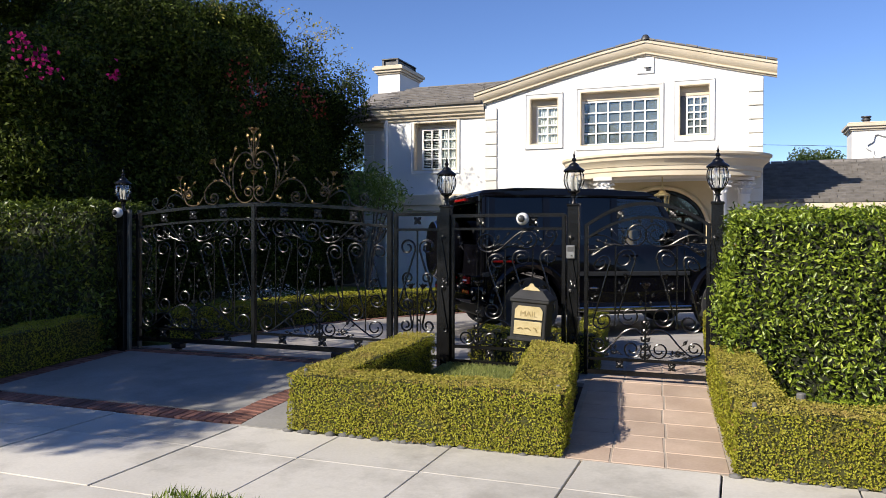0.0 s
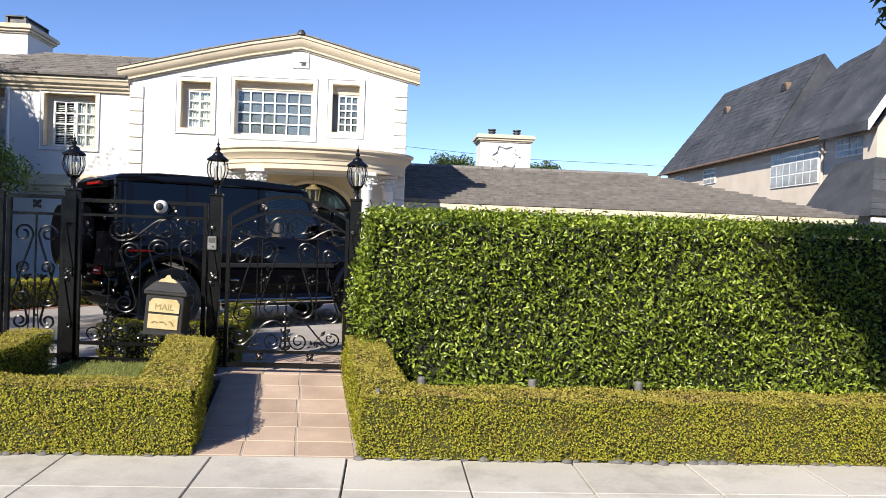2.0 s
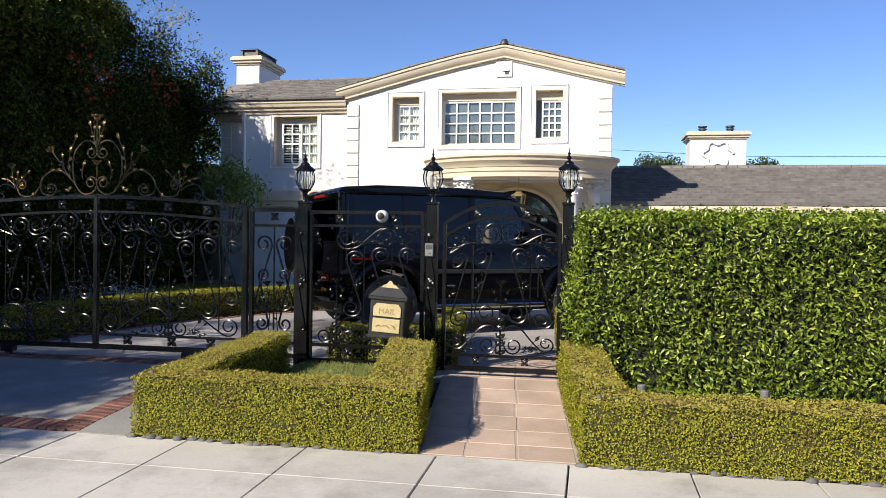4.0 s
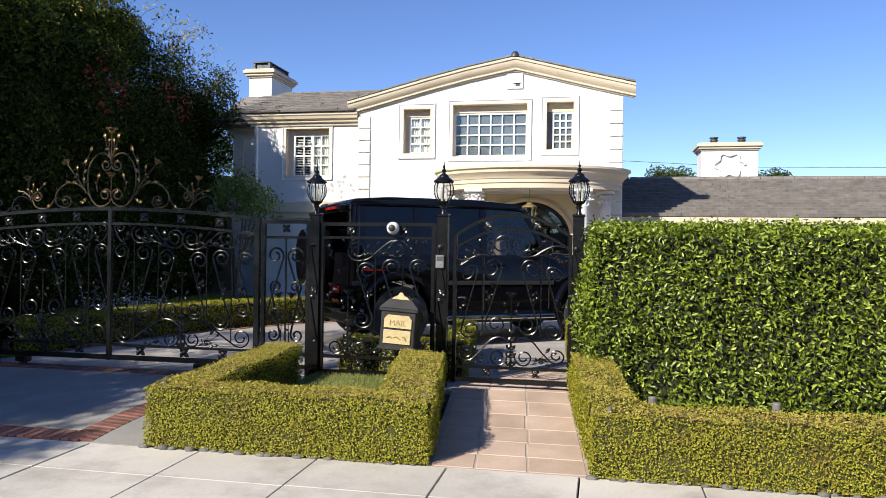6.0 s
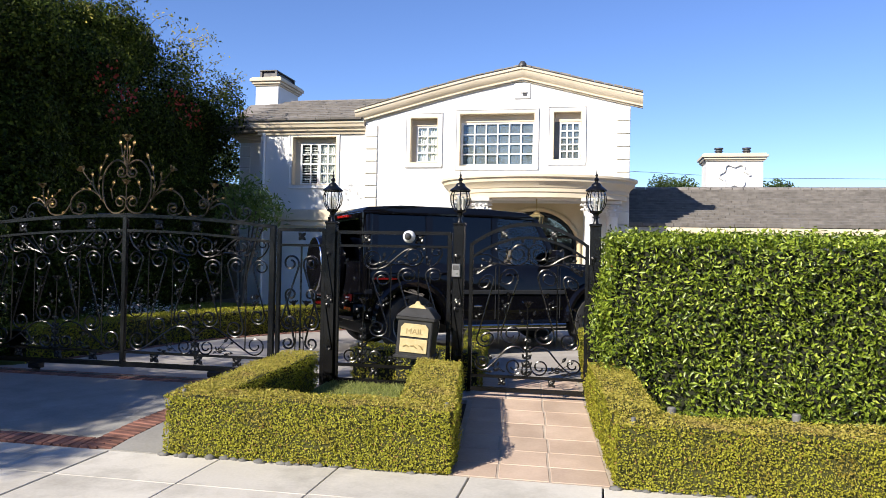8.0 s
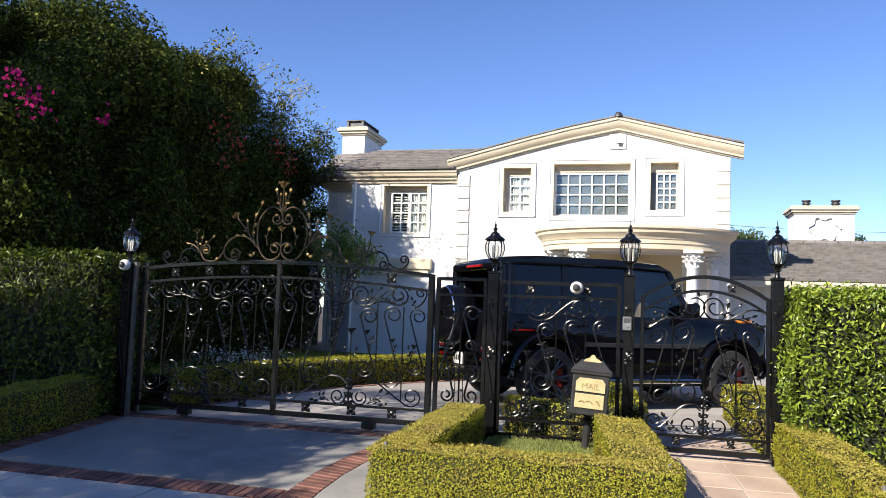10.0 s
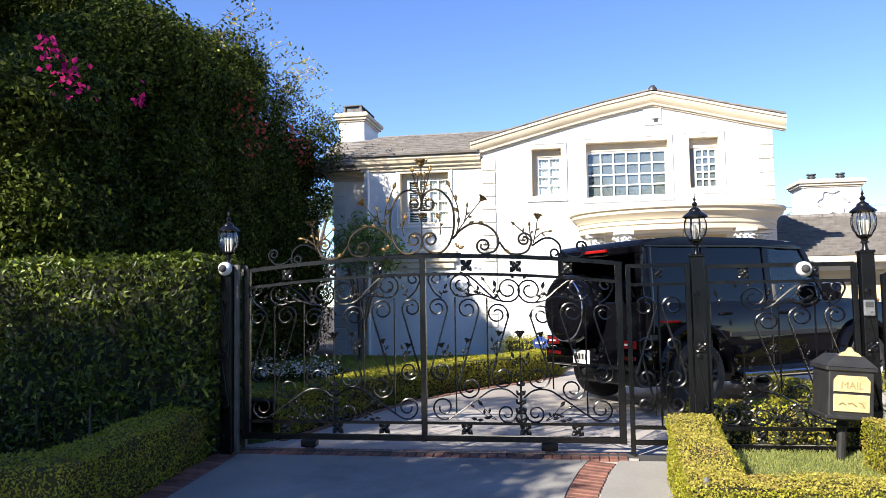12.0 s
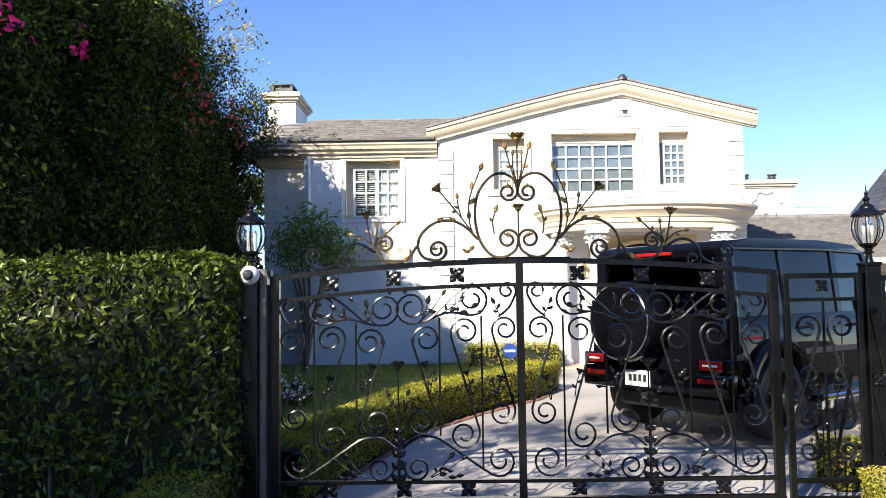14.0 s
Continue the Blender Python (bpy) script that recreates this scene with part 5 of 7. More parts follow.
def lamp_post(x, y, z0=0.34, label="black iron gate post topped by a glass lantern"):
    p = thing("lamp_post", label, "lamp post", (x, y, 0), group="gate lamp posts")
    part("shaft", boxed(-0.052, 0.052, -0.052, 0.052, z0, 2.03, 0.004), IRON, p)
    part("cap", boxed(-0.06, 0.06, -0.06, 0.06, 2.03, 2.055, 0.006), IRON, p)
    for z, up in ((1.72, 1), (1.2, -1)):
        c = part("post_scroll", bar([(u, -0.062, w) for u, w in two_curl((-0.012, z), 0.024, 1, (0.012, z - 0.42 * 1), 0.024, -1, 1.2)], 0.006, seg=5), IRON, p)
    r = new("leaf_ornament", ROSETTE_ME)
    r.parent = p
    r.matrix_basis = pose(0, -0.066, 1.27)
    lan2 = part("neck", lathe([(0.03, 2.055), (0.022, 2.08), (0.02, 2.11), (0.034, 2.115), (0.034, 2.125), (0.022, 2.13), (0.03, 2.15), (0.055, 2.165), (0.06, 2.18), (0.0, 2.185)], 14), IRON, p, smooth=35)
    part("glass", lathe([(0.050, 2.185), (0.080, 2.225), (0.093, 2.275), (0.090, 2.325), (0.074, 2.368)], 24), LAMPGLASS, lan2, "clear glass barrel", smooth=50)
    for k in range(8):
        t = math.pi * k / 4 + 0.2
        part("rib", bar([(rr * math.cos(t), rr * math.sin(t), z) for rr, z in ((0.054, 2.18), (0.084, 2.225), (0.097, 2.275), (0.094, 2.325), (0.078, 2.37))], 0.0045, seg=4), IRON, lan2)
    part("roof", lathe([(0.0, 2.366), (0.096, 2.366), (0.105, 2.372), (0.100, 2.382), (0.070, 2.405), (0.050, 2.42), (0.046, 2.435), (0.034, 2.445), (0.016, 2.455), (0.015, 2.465), (0.025, 2.48), (0.017, 2.495), (0.007, 2.505), (0.014, 2.522), (0.006, 2.54), (0.0, 2.595)], 16), IRON, lan2, smooth=35)
    for k in range(3):
        t = 2 * math.pi * k / 3
        part("candle", lathe([(0.010, 2.185), (0.010, 2.25), (0.014, 2.27), (0.012, 2.30), (0.0, 2.325)], 8, (0.028 * math.cos(t), 0.028 * math.sin(t), 0)), BULB, lan2, "candle-shaped bulb", smooth=60)
    return p


post = lamp_post(-2.87, 7.33)
copy_thing(post, pose(-1.545, 7.33, 0))
copy_thing(post, pose(-0.225, 7.33, 0))
copy_thing(post, pose(-7.04, 7.24, 0))
# receiving post of the drive gate, behind the far lamp post
catch = thing("gate_catch_post", "twin posts that catch the sliding gate, coloured pale grey for sun glare", "gate post")
# lighter than the other ironwork: sun glare on the posts put into the colour
STEEL = surface("glare_pale_steel", (0.09, 0.087, 0.08), (0.17, 0.165, 0.15), 7, 0.45, metal=0.3, bump=0.08, fine=80)
part("shaft", boxed(-6.985, -6.945, 7.24, 7.29, 0.34, 2.06, 0.004), STEEL, catch)
part("shaft", boxed(-6.985, -6.945, 7.41, 7.46, 0.34, 2.06, 0.004), STEEL, catch)
part("tie", boxed(-6.98, -6.95, 7.29, 7.41, 1.96, 2.0), IRON, catch)
for x in (-0.05,):
    sp = thing("iron_post", "slim black iron post against the tall hedge", "fence post")
    part("shaft", boxed(x - 0.02, x + 0.02, 7.31, 7.35, 0.33, 1.6, 0.003), IRON, sp)


LENS = surface("dark_lens_cover", (0.03, 0.03, 0.032), (0.06, 0.06, 0.06), 6, 0.08, bump=0)


def dome_camera(x, y, z, side):
    d = thing("security_camera", "round white security camera with dark glossy lens", "security camera", (x, y, z), group="gate cameras")
    shell = lathe([(0.0, 0.05), (0.035, 0.045), (0.058, 0.02), (0.064, -0.01), (0.055, -0.035), (0.042, -0.045)], 20)
    bmesh.ops.rotate(shell, verts=shell.verts, cent=(0, 0, 0), matrix=Matrix.Rotation(math.radians(80), 3, "X") @ Matrix.Rotation(0, 3, "Z"))
    for v in shell.verts:
        v.co.y = -v.co.y
    bmesh.ops.scale(shell, verts=shell.verts, vec=(1, -1, 1))
    part("shell", shell, WHITEPLASTIC, d, smooth=60)
    eye = lathe([(0.036, 0.0), (0.033, -0.012), (0.022, -0.026), (0.0, -0.03)], 18)
    bmesh.ops.rotate(eye, verts=eye.verts, cent=(0, 0, 0), matrix=Matrix.Rotation(math.radians(80), 3, "X"))
    for v in eye.verts:
        v.co.y = -abs(v.co.y) - 0.042
    part("lens", eye, LENS, d, "dark glossy lens cover", smooth=60)
    part("bracket", bar([(0, 0.03, 0), (0, 0.06, 0), (side * 0.02, 0.075, -0.01)], 0.016, seg=8), WHITEPLASTIC, d)
    return d


dome_camera(-2.04, 7.255, 1.91, 0)
dome_camera(-7.02, 7.125, 2.02, 0)
bell = thing("intercom", "grey metal intercom with button fixed to the gate post", "intercom", (-1.56, 7.27, 1.585))
part("case", boxed(-0.042, 0.042, -0.02, 0.006, -0.065, 0.065, 0.006), surface("brushed_grey_metal", (0.25, 0.25, 0.25), (0.4, 0.4, 0.4), 12, 0.35, metal=0.7), bell)
part("speaker", boxed(-0.03, 0.03, -0.0235, -0.0205, 0.005, 0.05, 0.001), METALCAP, bell)
part("button", lathe([(0.010, 0), (0.010, 0.006), (0, 0.007)], 10, (0.012, -0.022, -0.035)), CHROME, bell)

# mailbox on its pedestal
PLAQUE = surface("cream_brass_plaque", (0.50, 0.40, 0.20), (0.66, 0.55, 0.32), 12, 0.45, metal=0.25, bump=0.08)
LETTER = surface("worn_brass_lettering", (0.34, 0.26, 0.12), (0.46, 0.36, 0.18), 12, 0.5, metal=0.25, bump=0.05)
BLACKCAST = surface("black_cast_metal", (0.012, 0.012, 0.013), (0.028, 0.028, 0.028), 9, 0.5, bump=0.12, fine=80)
box_ = thing("mailbox", "black cast mailbox with cream plaques on a pedestal", "mailbox")
box_.matrix_basis = pose(-1.92, 7.0, 0.30, 0, 4, 3)
part("base", boxed(-0.10, 0.10, -0.10, 0.10, -0.02, 0.06, 0.015), BLACKCAST, box_)
part("pedestal", lathe([(0.055, 0.06), (0.055, 0.10), (0.035, 0.13), (0.035, 0.36), (0.05, 0.39), (0.035, 0.42), (0.10, 0.47), (0.0, 0.47)], 10), BLACKCAST, box_)
part("body", boxed(-0.165, 0.165, -0.17, 0.17, 0.47, 0.84, 0.012, 2), BLACKCAST, box_)
part("front_rim", boxed(-0.185, 0.185, -0.185, 0.185, 0.815, 0.85, 0.008), BLACKCAST, box_)
part("front_rim", boxed(-0.185, 0.185, -0.185, 0.185, 0.455, 0.485, 0.008), BLACKCAST, box_)
roof_ = bmesh.new()
ra = [roof_.verts.new(v) for v in ((-0.185, -0.185, 0.85), (0.185, -0.185, 0.85), (0.185, 0.185, 0.85), (-0.185, 0.185, 0.85))]
rb = [roof_.verts.new(v) for v in ((-0.10, -0.12, 0.935), (0.10, -0.12, 0.935), (0.10, 0.12, 0.935), (-0.10, 0.12, 0.935))]
for k in range(4):
    roof_.faces.new((ra[k], ra[(k + 1) % 4], rb[(k + 1) % 4], rb[k]))
roof_.faces.new(rb)
roof_.faces.new(ra[::-1])
part("roof", roof_, BLACKCAST, box_)
part("finial", prism([(-0.085, 0.93), (0.085, 0.93), (0.06, 0.955), (0.03, 0.965), (0.012, 0.995), (-0.012, 0.995), (-0.03, 0.965), (-0.06, 0.955)], "y", -0.13, -0.115), PLAQUE, box_, "small cream crest ornament")
up_ = part("upper_plaque", prism([(-0.13, 0.665), (0.13, 0.665), (0.13, 0.75), (0.10, 0.785), (-0.10, 0.785), (-0.13, 0.75)], "y", -0.182, -0.171), PLAQUE, box_, "cream plaque with raised lettering")
dn_ = part("lower_plaque", boxed(-0.13, 0.13, -0.182, -0.171, 0.515, 0.645, 0.004), PLAQUE, box_, "cream plaque with raised scroll ornament")
tx = bpy.data.curves.new("mail", "FONT")
tx.body, tx.size, tx.extrude, tx.align_x = "MAIL", 0.075, 0.003, "CENTER"
to = new("lettering", tx)
to.parent = up_
to.matrix_basis = pose(0, -0.183, 0.69, 90, 0, 0)
tx.materials.append(LETTER)
for k, (x, l) in enumerate(((-0.07, 0.05), (0.0, 0.06), (0.07, 0.04))):
    part("ornament", bar([(x - l / 2, -0.184, 0.57 + 0.01 * k), (x, -0.186, 0.585), (x + l / 2, -0.184, 0.57 - 0.008 * k)], 0.006, seg=5), LETTER, dn_)
# ground bar in front of the fixed panel
gb = thing("ground_beam", "dark weathered beam lying below the fixed panel", "beam")
part("beam", boxed(-2.82, -1.62, 7.20, 7.27, 0.30, 0.40, 0.008), BLACKCAST, gb)
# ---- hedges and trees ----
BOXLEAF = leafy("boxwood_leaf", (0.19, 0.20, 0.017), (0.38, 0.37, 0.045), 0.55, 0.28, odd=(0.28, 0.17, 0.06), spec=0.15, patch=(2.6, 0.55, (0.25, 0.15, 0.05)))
# paler copy of the boxwood leaf: sunlight on tops put into the colour
BOXLIT = leafy("sunlit_tone_boxwood_leaf", (0.31, 0.28, 0.045), (0.47, 0.41, 0.095), 0.55, 0.28, odd=(0.34, 0.22, 0.08), spec=0.15, patch=(3.0, 0.6, (0.36, 0.26, 0.10)))
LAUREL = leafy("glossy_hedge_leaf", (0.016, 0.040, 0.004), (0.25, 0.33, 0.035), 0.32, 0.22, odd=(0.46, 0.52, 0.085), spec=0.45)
# darker copy of the glossy leaf: the left hedge's shade is in its colour
LAURELDARK = leafy("shade_darkened_glossy_leaf", (0.008, 0.020, 0.002), (0.105, 0.145, 0.014), 0.36, 0.26, odd=(0.30, 0.34, 0.05), spec=0.35)
# vine leaf colour lowered to carry the shade on the bank's visible face
DEEP = leafy("shade_darkened_vine_leaf", (0.004, 0.009, 0.001), (0.062, 0.088, 0.009), 0.6, 0.27, odd=(0.16, 0.19, 0.028), spec=0.15)
TREELEAF = leafy("street_tree_leaf", (0.025, 0.05, 0.012), (0.08, 0.12, 0.03), 0.45, 0.3)
SHRUBLEAF = leafy("plumeria_leaf", (0.06, 0.12, 0.018), (0.20, 0.28, 0.06), 0.4, 0.3)
MAGENTA = leafy("magenta_bract", (0.22, 0.006, 0.08), (0.46, 0.02, 0.17), 0.6, 0.35, spec=0.1)
SCARLET = leafy("scarlet_bract", (0.22, 0.018, 0.012), (0.42, 0.06, 0.03), 0.6, 0.35)
WHITEBLOOM = leafy("white_blossom", (0.6, 0.6, 0.58), (0.75, 0.75, 0.72), 0.6, 0.3)
BARK = surface("grey_bark", (0.07, 0.055, 0.042), (0.16, 0.13, 0.10), 8, 0.9, bump=0.6, fine=40)
STAKE = surface("grey_sprinkler_plastic", (0.10, 0.10, 0.10), (0.16, 0.16, 0.16), 9, 0.6)


def clipped(name, x0, x1, y0, y1, h, label, leaf, size, per_m2, skew=0.0, y_ref=5.0, top_leaf=None, faces="fblr", wave=0.022, slim=0.55, top_z=None, loose=0.008, inset=0.025, spread=0.55, core=CORE):
    """A clipped hedge that follows the slope: core coloured dark for inner shade, and a skin of leaves."""
    hg = thing(name, label, "hedge")
    core_ = bmesh.new()
    ny = max(1, int((y1 - y0) / 0.5))
    nx = max(1, int((x1 - x0) / 0.5))

    def top(y):
        return top_z if top_z else ground_z(y) + h

    grid = {}
    for i in range(nx + 1):
        for j in range(ny + 1):
            y = y0 + inset + (y1 - y0 - 2 * inset) * j / ny
            x = x0 + inset + (x1 - x0 - 2 * inset) * i / nx
            for k in (0, 1):
                grid[i, j, k] = core_.verts.new((x + skew * (y - y_ref), y, (ground_z(y) - 0.03) if k == 0 else top(y) - inset))
    for i in range(nx):
        for j in range(ny):
            for k in (0, 1):
                core_.faces.new((grid[i, j, k], grid[i + 1, j, k], grid[i + 1, j + 1, k], grid[i, j + 1, k]))
    for i in range(nx):
        for j in (0, ny):
            core_.faces.new((grid[i, j, 0], grid[i + 1, j, 0], grid[i + 1, j, 1], grid[i, j, 1]))
    for j in range(ny):
        for i in (0, nx):
            core_.faces.new((grid[i, j, 0], grid[i, j + 1, 0], grid[i, j + 1, 1], grid[i, j, 1]))
    part("core", core_, core, hg, "solid hedge core, coloured dark for the shade between leaves")

    def place(P):
        P[:, 2] = np.array([ground_z(y) + (top(y) - ground_z(y)) * f for y, f in zip(P[:, 1], P[:, 2])])
        P[:, 0] += skew * (P[:, 1] - y_ref)
        return P

    P, N = box_points(x0, x1, y0, y1, 0.0, 1.0, per_m2 * h, faces, loose, wave)
    P[:, 2] = np.clip(P[:, 2], 0.04, 1)
    leaves("foliage", place(P), N, size, leaf, hg, spread, slim)
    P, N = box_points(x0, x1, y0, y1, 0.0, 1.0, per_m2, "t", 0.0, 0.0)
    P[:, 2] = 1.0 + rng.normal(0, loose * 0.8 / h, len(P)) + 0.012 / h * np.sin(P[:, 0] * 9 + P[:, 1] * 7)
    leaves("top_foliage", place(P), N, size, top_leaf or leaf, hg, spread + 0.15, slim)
    return hg


BOXL = "low clipped boxwood hedge, top leaves coloured paler yellow-green as if sunlit"
clipped("box_hedge", -3.30, -1.15, 5.0, 5.30, 0.44, BOXL, BOXLEAF, 0.0175, 10500, core=BOXCORE, top_leaf=BOXLIT)
clipped("box_hedge", -1.58, -1.17, 5.28, 6.80, 0.44, BOXL, BOXLEAF, 0.0175, 9500, skew=-0.15, y_ref=5.2, core=BOXCORE, top_leaf=BOXLIT, faces="blr")
clipped("box_hedge", -3.30, -2.96, 5.28, 6.95, 0.43, BOXL, BOXLEAF, 0.0175, 9500, skew=0.06, y_ref=5.2, core=BOXCORE, top_leaf=BOXLIT, faces="blr")
clipped("box_hedge", -0.06, 0.28, 5.32, 7.1, 0.43, BOXL, BOXLEAF, 0.0175, 9500, skew=-0.11, y_ref=5.1, core=BOXCORE, top_leaf=BOXLIT, faces="blr")
clipped("box_hedge", -0.06, 9.0, 5.0, 5.34, 0.42, BOXL, BOXLEAF, 0.0175, 9500, core=BOXCORE, top_leaf=BOXLIT)
clipped("box_hedge", -12.0, -7.12, 5.05, 5.42, 0.45, "low shaded clipped hedge along the pavement", BOXLEAF, 0.022, 4200, core=BOXCORE)
clipped("box_hedge", -7.56, -7.13, 5.38, 7.0, 0.45, "low shaded clipped hedge along the driveway", BOXLEAF, 0.022, 4600, core=BOXCORE, faces="blr")
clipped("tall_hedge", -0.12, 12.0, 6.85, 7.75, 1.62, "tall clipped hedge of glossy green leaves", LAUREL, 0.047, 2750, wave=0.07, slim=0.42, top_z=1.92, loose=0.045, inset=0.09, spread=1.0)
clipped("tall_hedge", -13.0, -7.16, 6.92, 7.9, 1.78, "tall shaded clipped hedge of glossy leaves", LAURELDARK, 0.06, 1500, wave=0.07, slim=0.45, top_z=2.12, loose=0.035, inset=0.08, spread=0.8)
for x in (-7.62, -7.95, -8.22, -8.75, -9.3, -9.9, -10.6):
    sh = thing("hedge_stem", "bare grey stem at the foot of the shaded hedge", "hedge stem", (x, 6.92, 0), group="hedge stems")
    part("stem", bar([(0, 0.05, 0.28), (0.02, 0.0, 0.55), (-0.02, 0.06, 0.85), (0.05, 0.22, 1.2)], 0.018, seg=7, taper=0.6), BARK, sh, smooth=60)
# inside the court
clipped("box_hedge", -2.85, -1.62, 7.95, 8.35, 0.34, "low clipped hedge behind the iron panel", BOXLEAF, 0.028, 2000)
clipped("box_hedge", -1.62, -1.36, 7.6, 9.6, 0.40, "low clipped hedge beside the flagged path", BOXLEAF, 0.028, 2000, skew=-0.1, y_ref=7.6)
clipped("box_hedge", -0.32, 0.2, 7.8, 10.2, 0.42, "low clipped hedge beside the flagged path", BOXLEAF, 0.028, 2000, skew=-0.05, y_ref=7.8)
clipped("box_hedge", 0.2, 6.0, 9.8, 10.3, 0.42, "low clipped hedge along the court", BOXLEAF, 0.03, 900)
# curved hedge round the lawn, in short clipped runs
lh = thing("lawn_hedge", "low curved clipped hedge round the lawn", "hedge")
curve_pts = [(-7.05, 7.9), (-6.72, 9.0), (-6.3, 10.5), (-5.62, 11.75), (-4.72, 13.05), (-4.3, 14.0)]
line3 = smooth_line(curve_pts, 8)
core_ = bmesh.new()
rings = []
for k, (x, y) in enumerate(line3):
    a, b = line3[max(k - 1, 0)], line3[min(k + 1, len(line3) - 1)]
    d = Vector((b[0] - a[0], b[1] - a[1])).normalized()
    nx_, ny_ = d.y, -d.x
    zt_ = ground_z(y) + 0.36
    rings.append([core_.verts.new(v) for v in ((x + nx_ * 0.2, y + ny_ * 0.2, ground_z(y) - 0.05), (x + nx_ * 0.2, y + ny_ * 0.2, zt_), (x - nx_ * 0.2, y - ny_ * 0.2, zt_), (x - nx_ * 0.2, y - ny_ * 0.2, ground_z(y) - 0.05))])
for a, b in zip(rings, rings[1:]):
    for k in range(4):
        core_.faces.new((a[k], a[(k + 1) % 4], b[(k + 1) % 4], b[k]))
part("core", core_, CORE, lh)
seg_i = rng.integers(0, len(line3) - 1, 22000)
seg_f = rng.random(22000)
L3 = np.array(line3)
ctr = L3[seg_i] + (L3[seg_i + 1] - L3[seg_i]) * seg_f[:, None]
dd = L3[seg_i + 1] - L3[seg_i]
dd /= np.linalg.norm(dd, axis=1)[:, None]
nn2 = np.stack([dd[:, 1], -dd[:, 0]], 1)
face_ = rng.random(22000)
off = np.where(face_ < 0.42, 0.23, np.where(face_ < 0.58, -0.23, rng.uniform(-0.23, 0.23, 22000)))
gz = np.array([ground_z(y) for y in ctr[:, 1]])
zz = np.where(face_ < 0.58, gz + 0.40 * rng.random(22000), gz + 0.40)
P = np.stack([ctr[:, 0] + nn2[:, 0] * off, ctr[:, 1] + nn2[:, 1] * off, zz], 1) + rng.normal(0, 0.012, (22000, 3))
N = np.where((face_ < 0.58)[:, None], np.stack([nn2[:, 0] * np.sign(off), nn2[:, 1] * np.sign(off), np.zeros(22000)], 1), np.array([[0, 0, 1.0]]))
leaves("foliage", P, N, 0.032, BOXLEAF, lh, 0.6, 0.5)
# planting at the foot of the house
bed_h = clipped("shrub", -5.4, -3.6, 17.2, 17.9, 0.42, "rough low green shrubs at the foot of the house", BOXLEAF, 0.05, 900, wave=0.12, loose=0.06)
bl = thing("white_flowers", "bed of small white flowers at the shaded lawn edge", "flowers")
k = 1400
P = np.stack([rng.uniform(-9.2, -7.6, k), rng.uniform(12.0, 12.8, k), 0.45 + np.abs(rng.normal(0, 0.12, k))], 1)
leaves("blossom", P[:500] + [0, 0, 0.12], np.repeat([[0, -0.3, 1.0]], 500, 0), 0.05, WHITEBLOOM, bl, 0.6, 0.9)
leaves("foliage", P, np.repeat([[0, 0, 1.0]], k, 0), 0.08, DEEP, bl, 1.0, 0.4)


def blob_points(blobs, per_m2, rough=0.25):
    """Points on and in overlapping rough lumps: (x, y, z, rx, ry, rz)."""
    P, N = [], []
    for (x, y, z, a, b, c) in blobs:
        n = int(4 * math.pi * ((a * b) ** 1.6 / 3 + (a * c) ** 1.6 / 3 + (b * c) ** 1.6 / 3) ** (1 / 1.6) * per_m2)
        d = rng.normal(0, 1, (n, 3))
        d /= np.linalg.norm(d, axis=1)[:, None]
        bumps = 1 + 0.10 * np.sin(d[:, 0] * 7 + x) * np.sin(d[:, 2] * 8 + y) + 0.08 * np.sin(d[:, 1] * 13 + z * 3)
        r = bumps * (1 - np.abs(rng.normal(0, rough, n)))
        P.append(np.array([x, y, z]) + d * np.array([a, b, c]) * r[:, None])
        N.append(d)
    return np.concatenate(P), np.concatenate(N)


# tall bougainvillea bank along the boundary
bank = thing("bougainvillea_bank", "towering dark bougainvillea hedge with magenta and red blooms", "hedge")
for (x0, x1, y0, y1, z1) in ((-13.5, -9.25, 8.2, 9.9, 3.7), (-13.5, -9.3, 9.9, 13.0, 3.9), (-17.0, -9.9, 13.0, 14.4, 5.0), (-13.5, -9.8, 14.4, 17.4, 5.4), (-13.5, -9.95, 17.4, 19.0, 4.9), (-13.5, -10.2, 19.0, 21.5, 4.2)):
    # near-black fill paints the shade deep in the vines
    part("core", boxed(x0, x1 - 1.0, y0 + 0.6, y1 + 0.597, 0.3, z1 - 0.3), CORE, bank, "solid core, coloured near-black for the shade inside the vines")
blobs = []
for k in range(90):
    y = 8.0 + 11.5 * rng.random()
    ztop = np.interp(y, [8, 9.5, 11, 12.5, 14, 17, 19, 21], [4.1, 4.6, 5.6, 6.4, 6.5, 6.5, 5.4, 4.2])
    z = 0.8 + (ztop - 1.2) * rng.random()
    x = -9.75 - 0.5 * rng.random() - 0.05 * (y - 8) - 0.22 * max(0, z - 3.0)
    blobs.append((x, y, z, rng.uniform(0.5, 0.85), rng.uniform(0.7, 1.2), rng.uniform(0.6, 1.0)))
for k in range(40):
    y = 8.0 + 12 * rng.random()
    ztop = np.interp(y, [8, 9.5, 11, 12.5, 14, 17, 19, 21], [4.3, 4.9, 5.9, 6.65, 6.75, 6.7, 5.6, 4.4])
    blobs.append((-10.2 - 1.6 * rng.random(), y, ztop - 0.35, rng.uniform(0.6, 1.0), rng.uniform(0.6, 1.0), rng.uniform(0.5, 0.75)))
for k in range(26):
    blobs.append((-9.8 - 3.5 * rng.random(), 8.15, 0.8 + 2.7 * rng.random(), 0.8, 0.5, 0.8))
for k in range(30):
    blobs.append((-9.9 - 1.4 * rng.random(), 11.2 + 2.4 * rng.random(), 3.9 + 1.7 * rng.random(), 0.75, 0.8, 0.7))
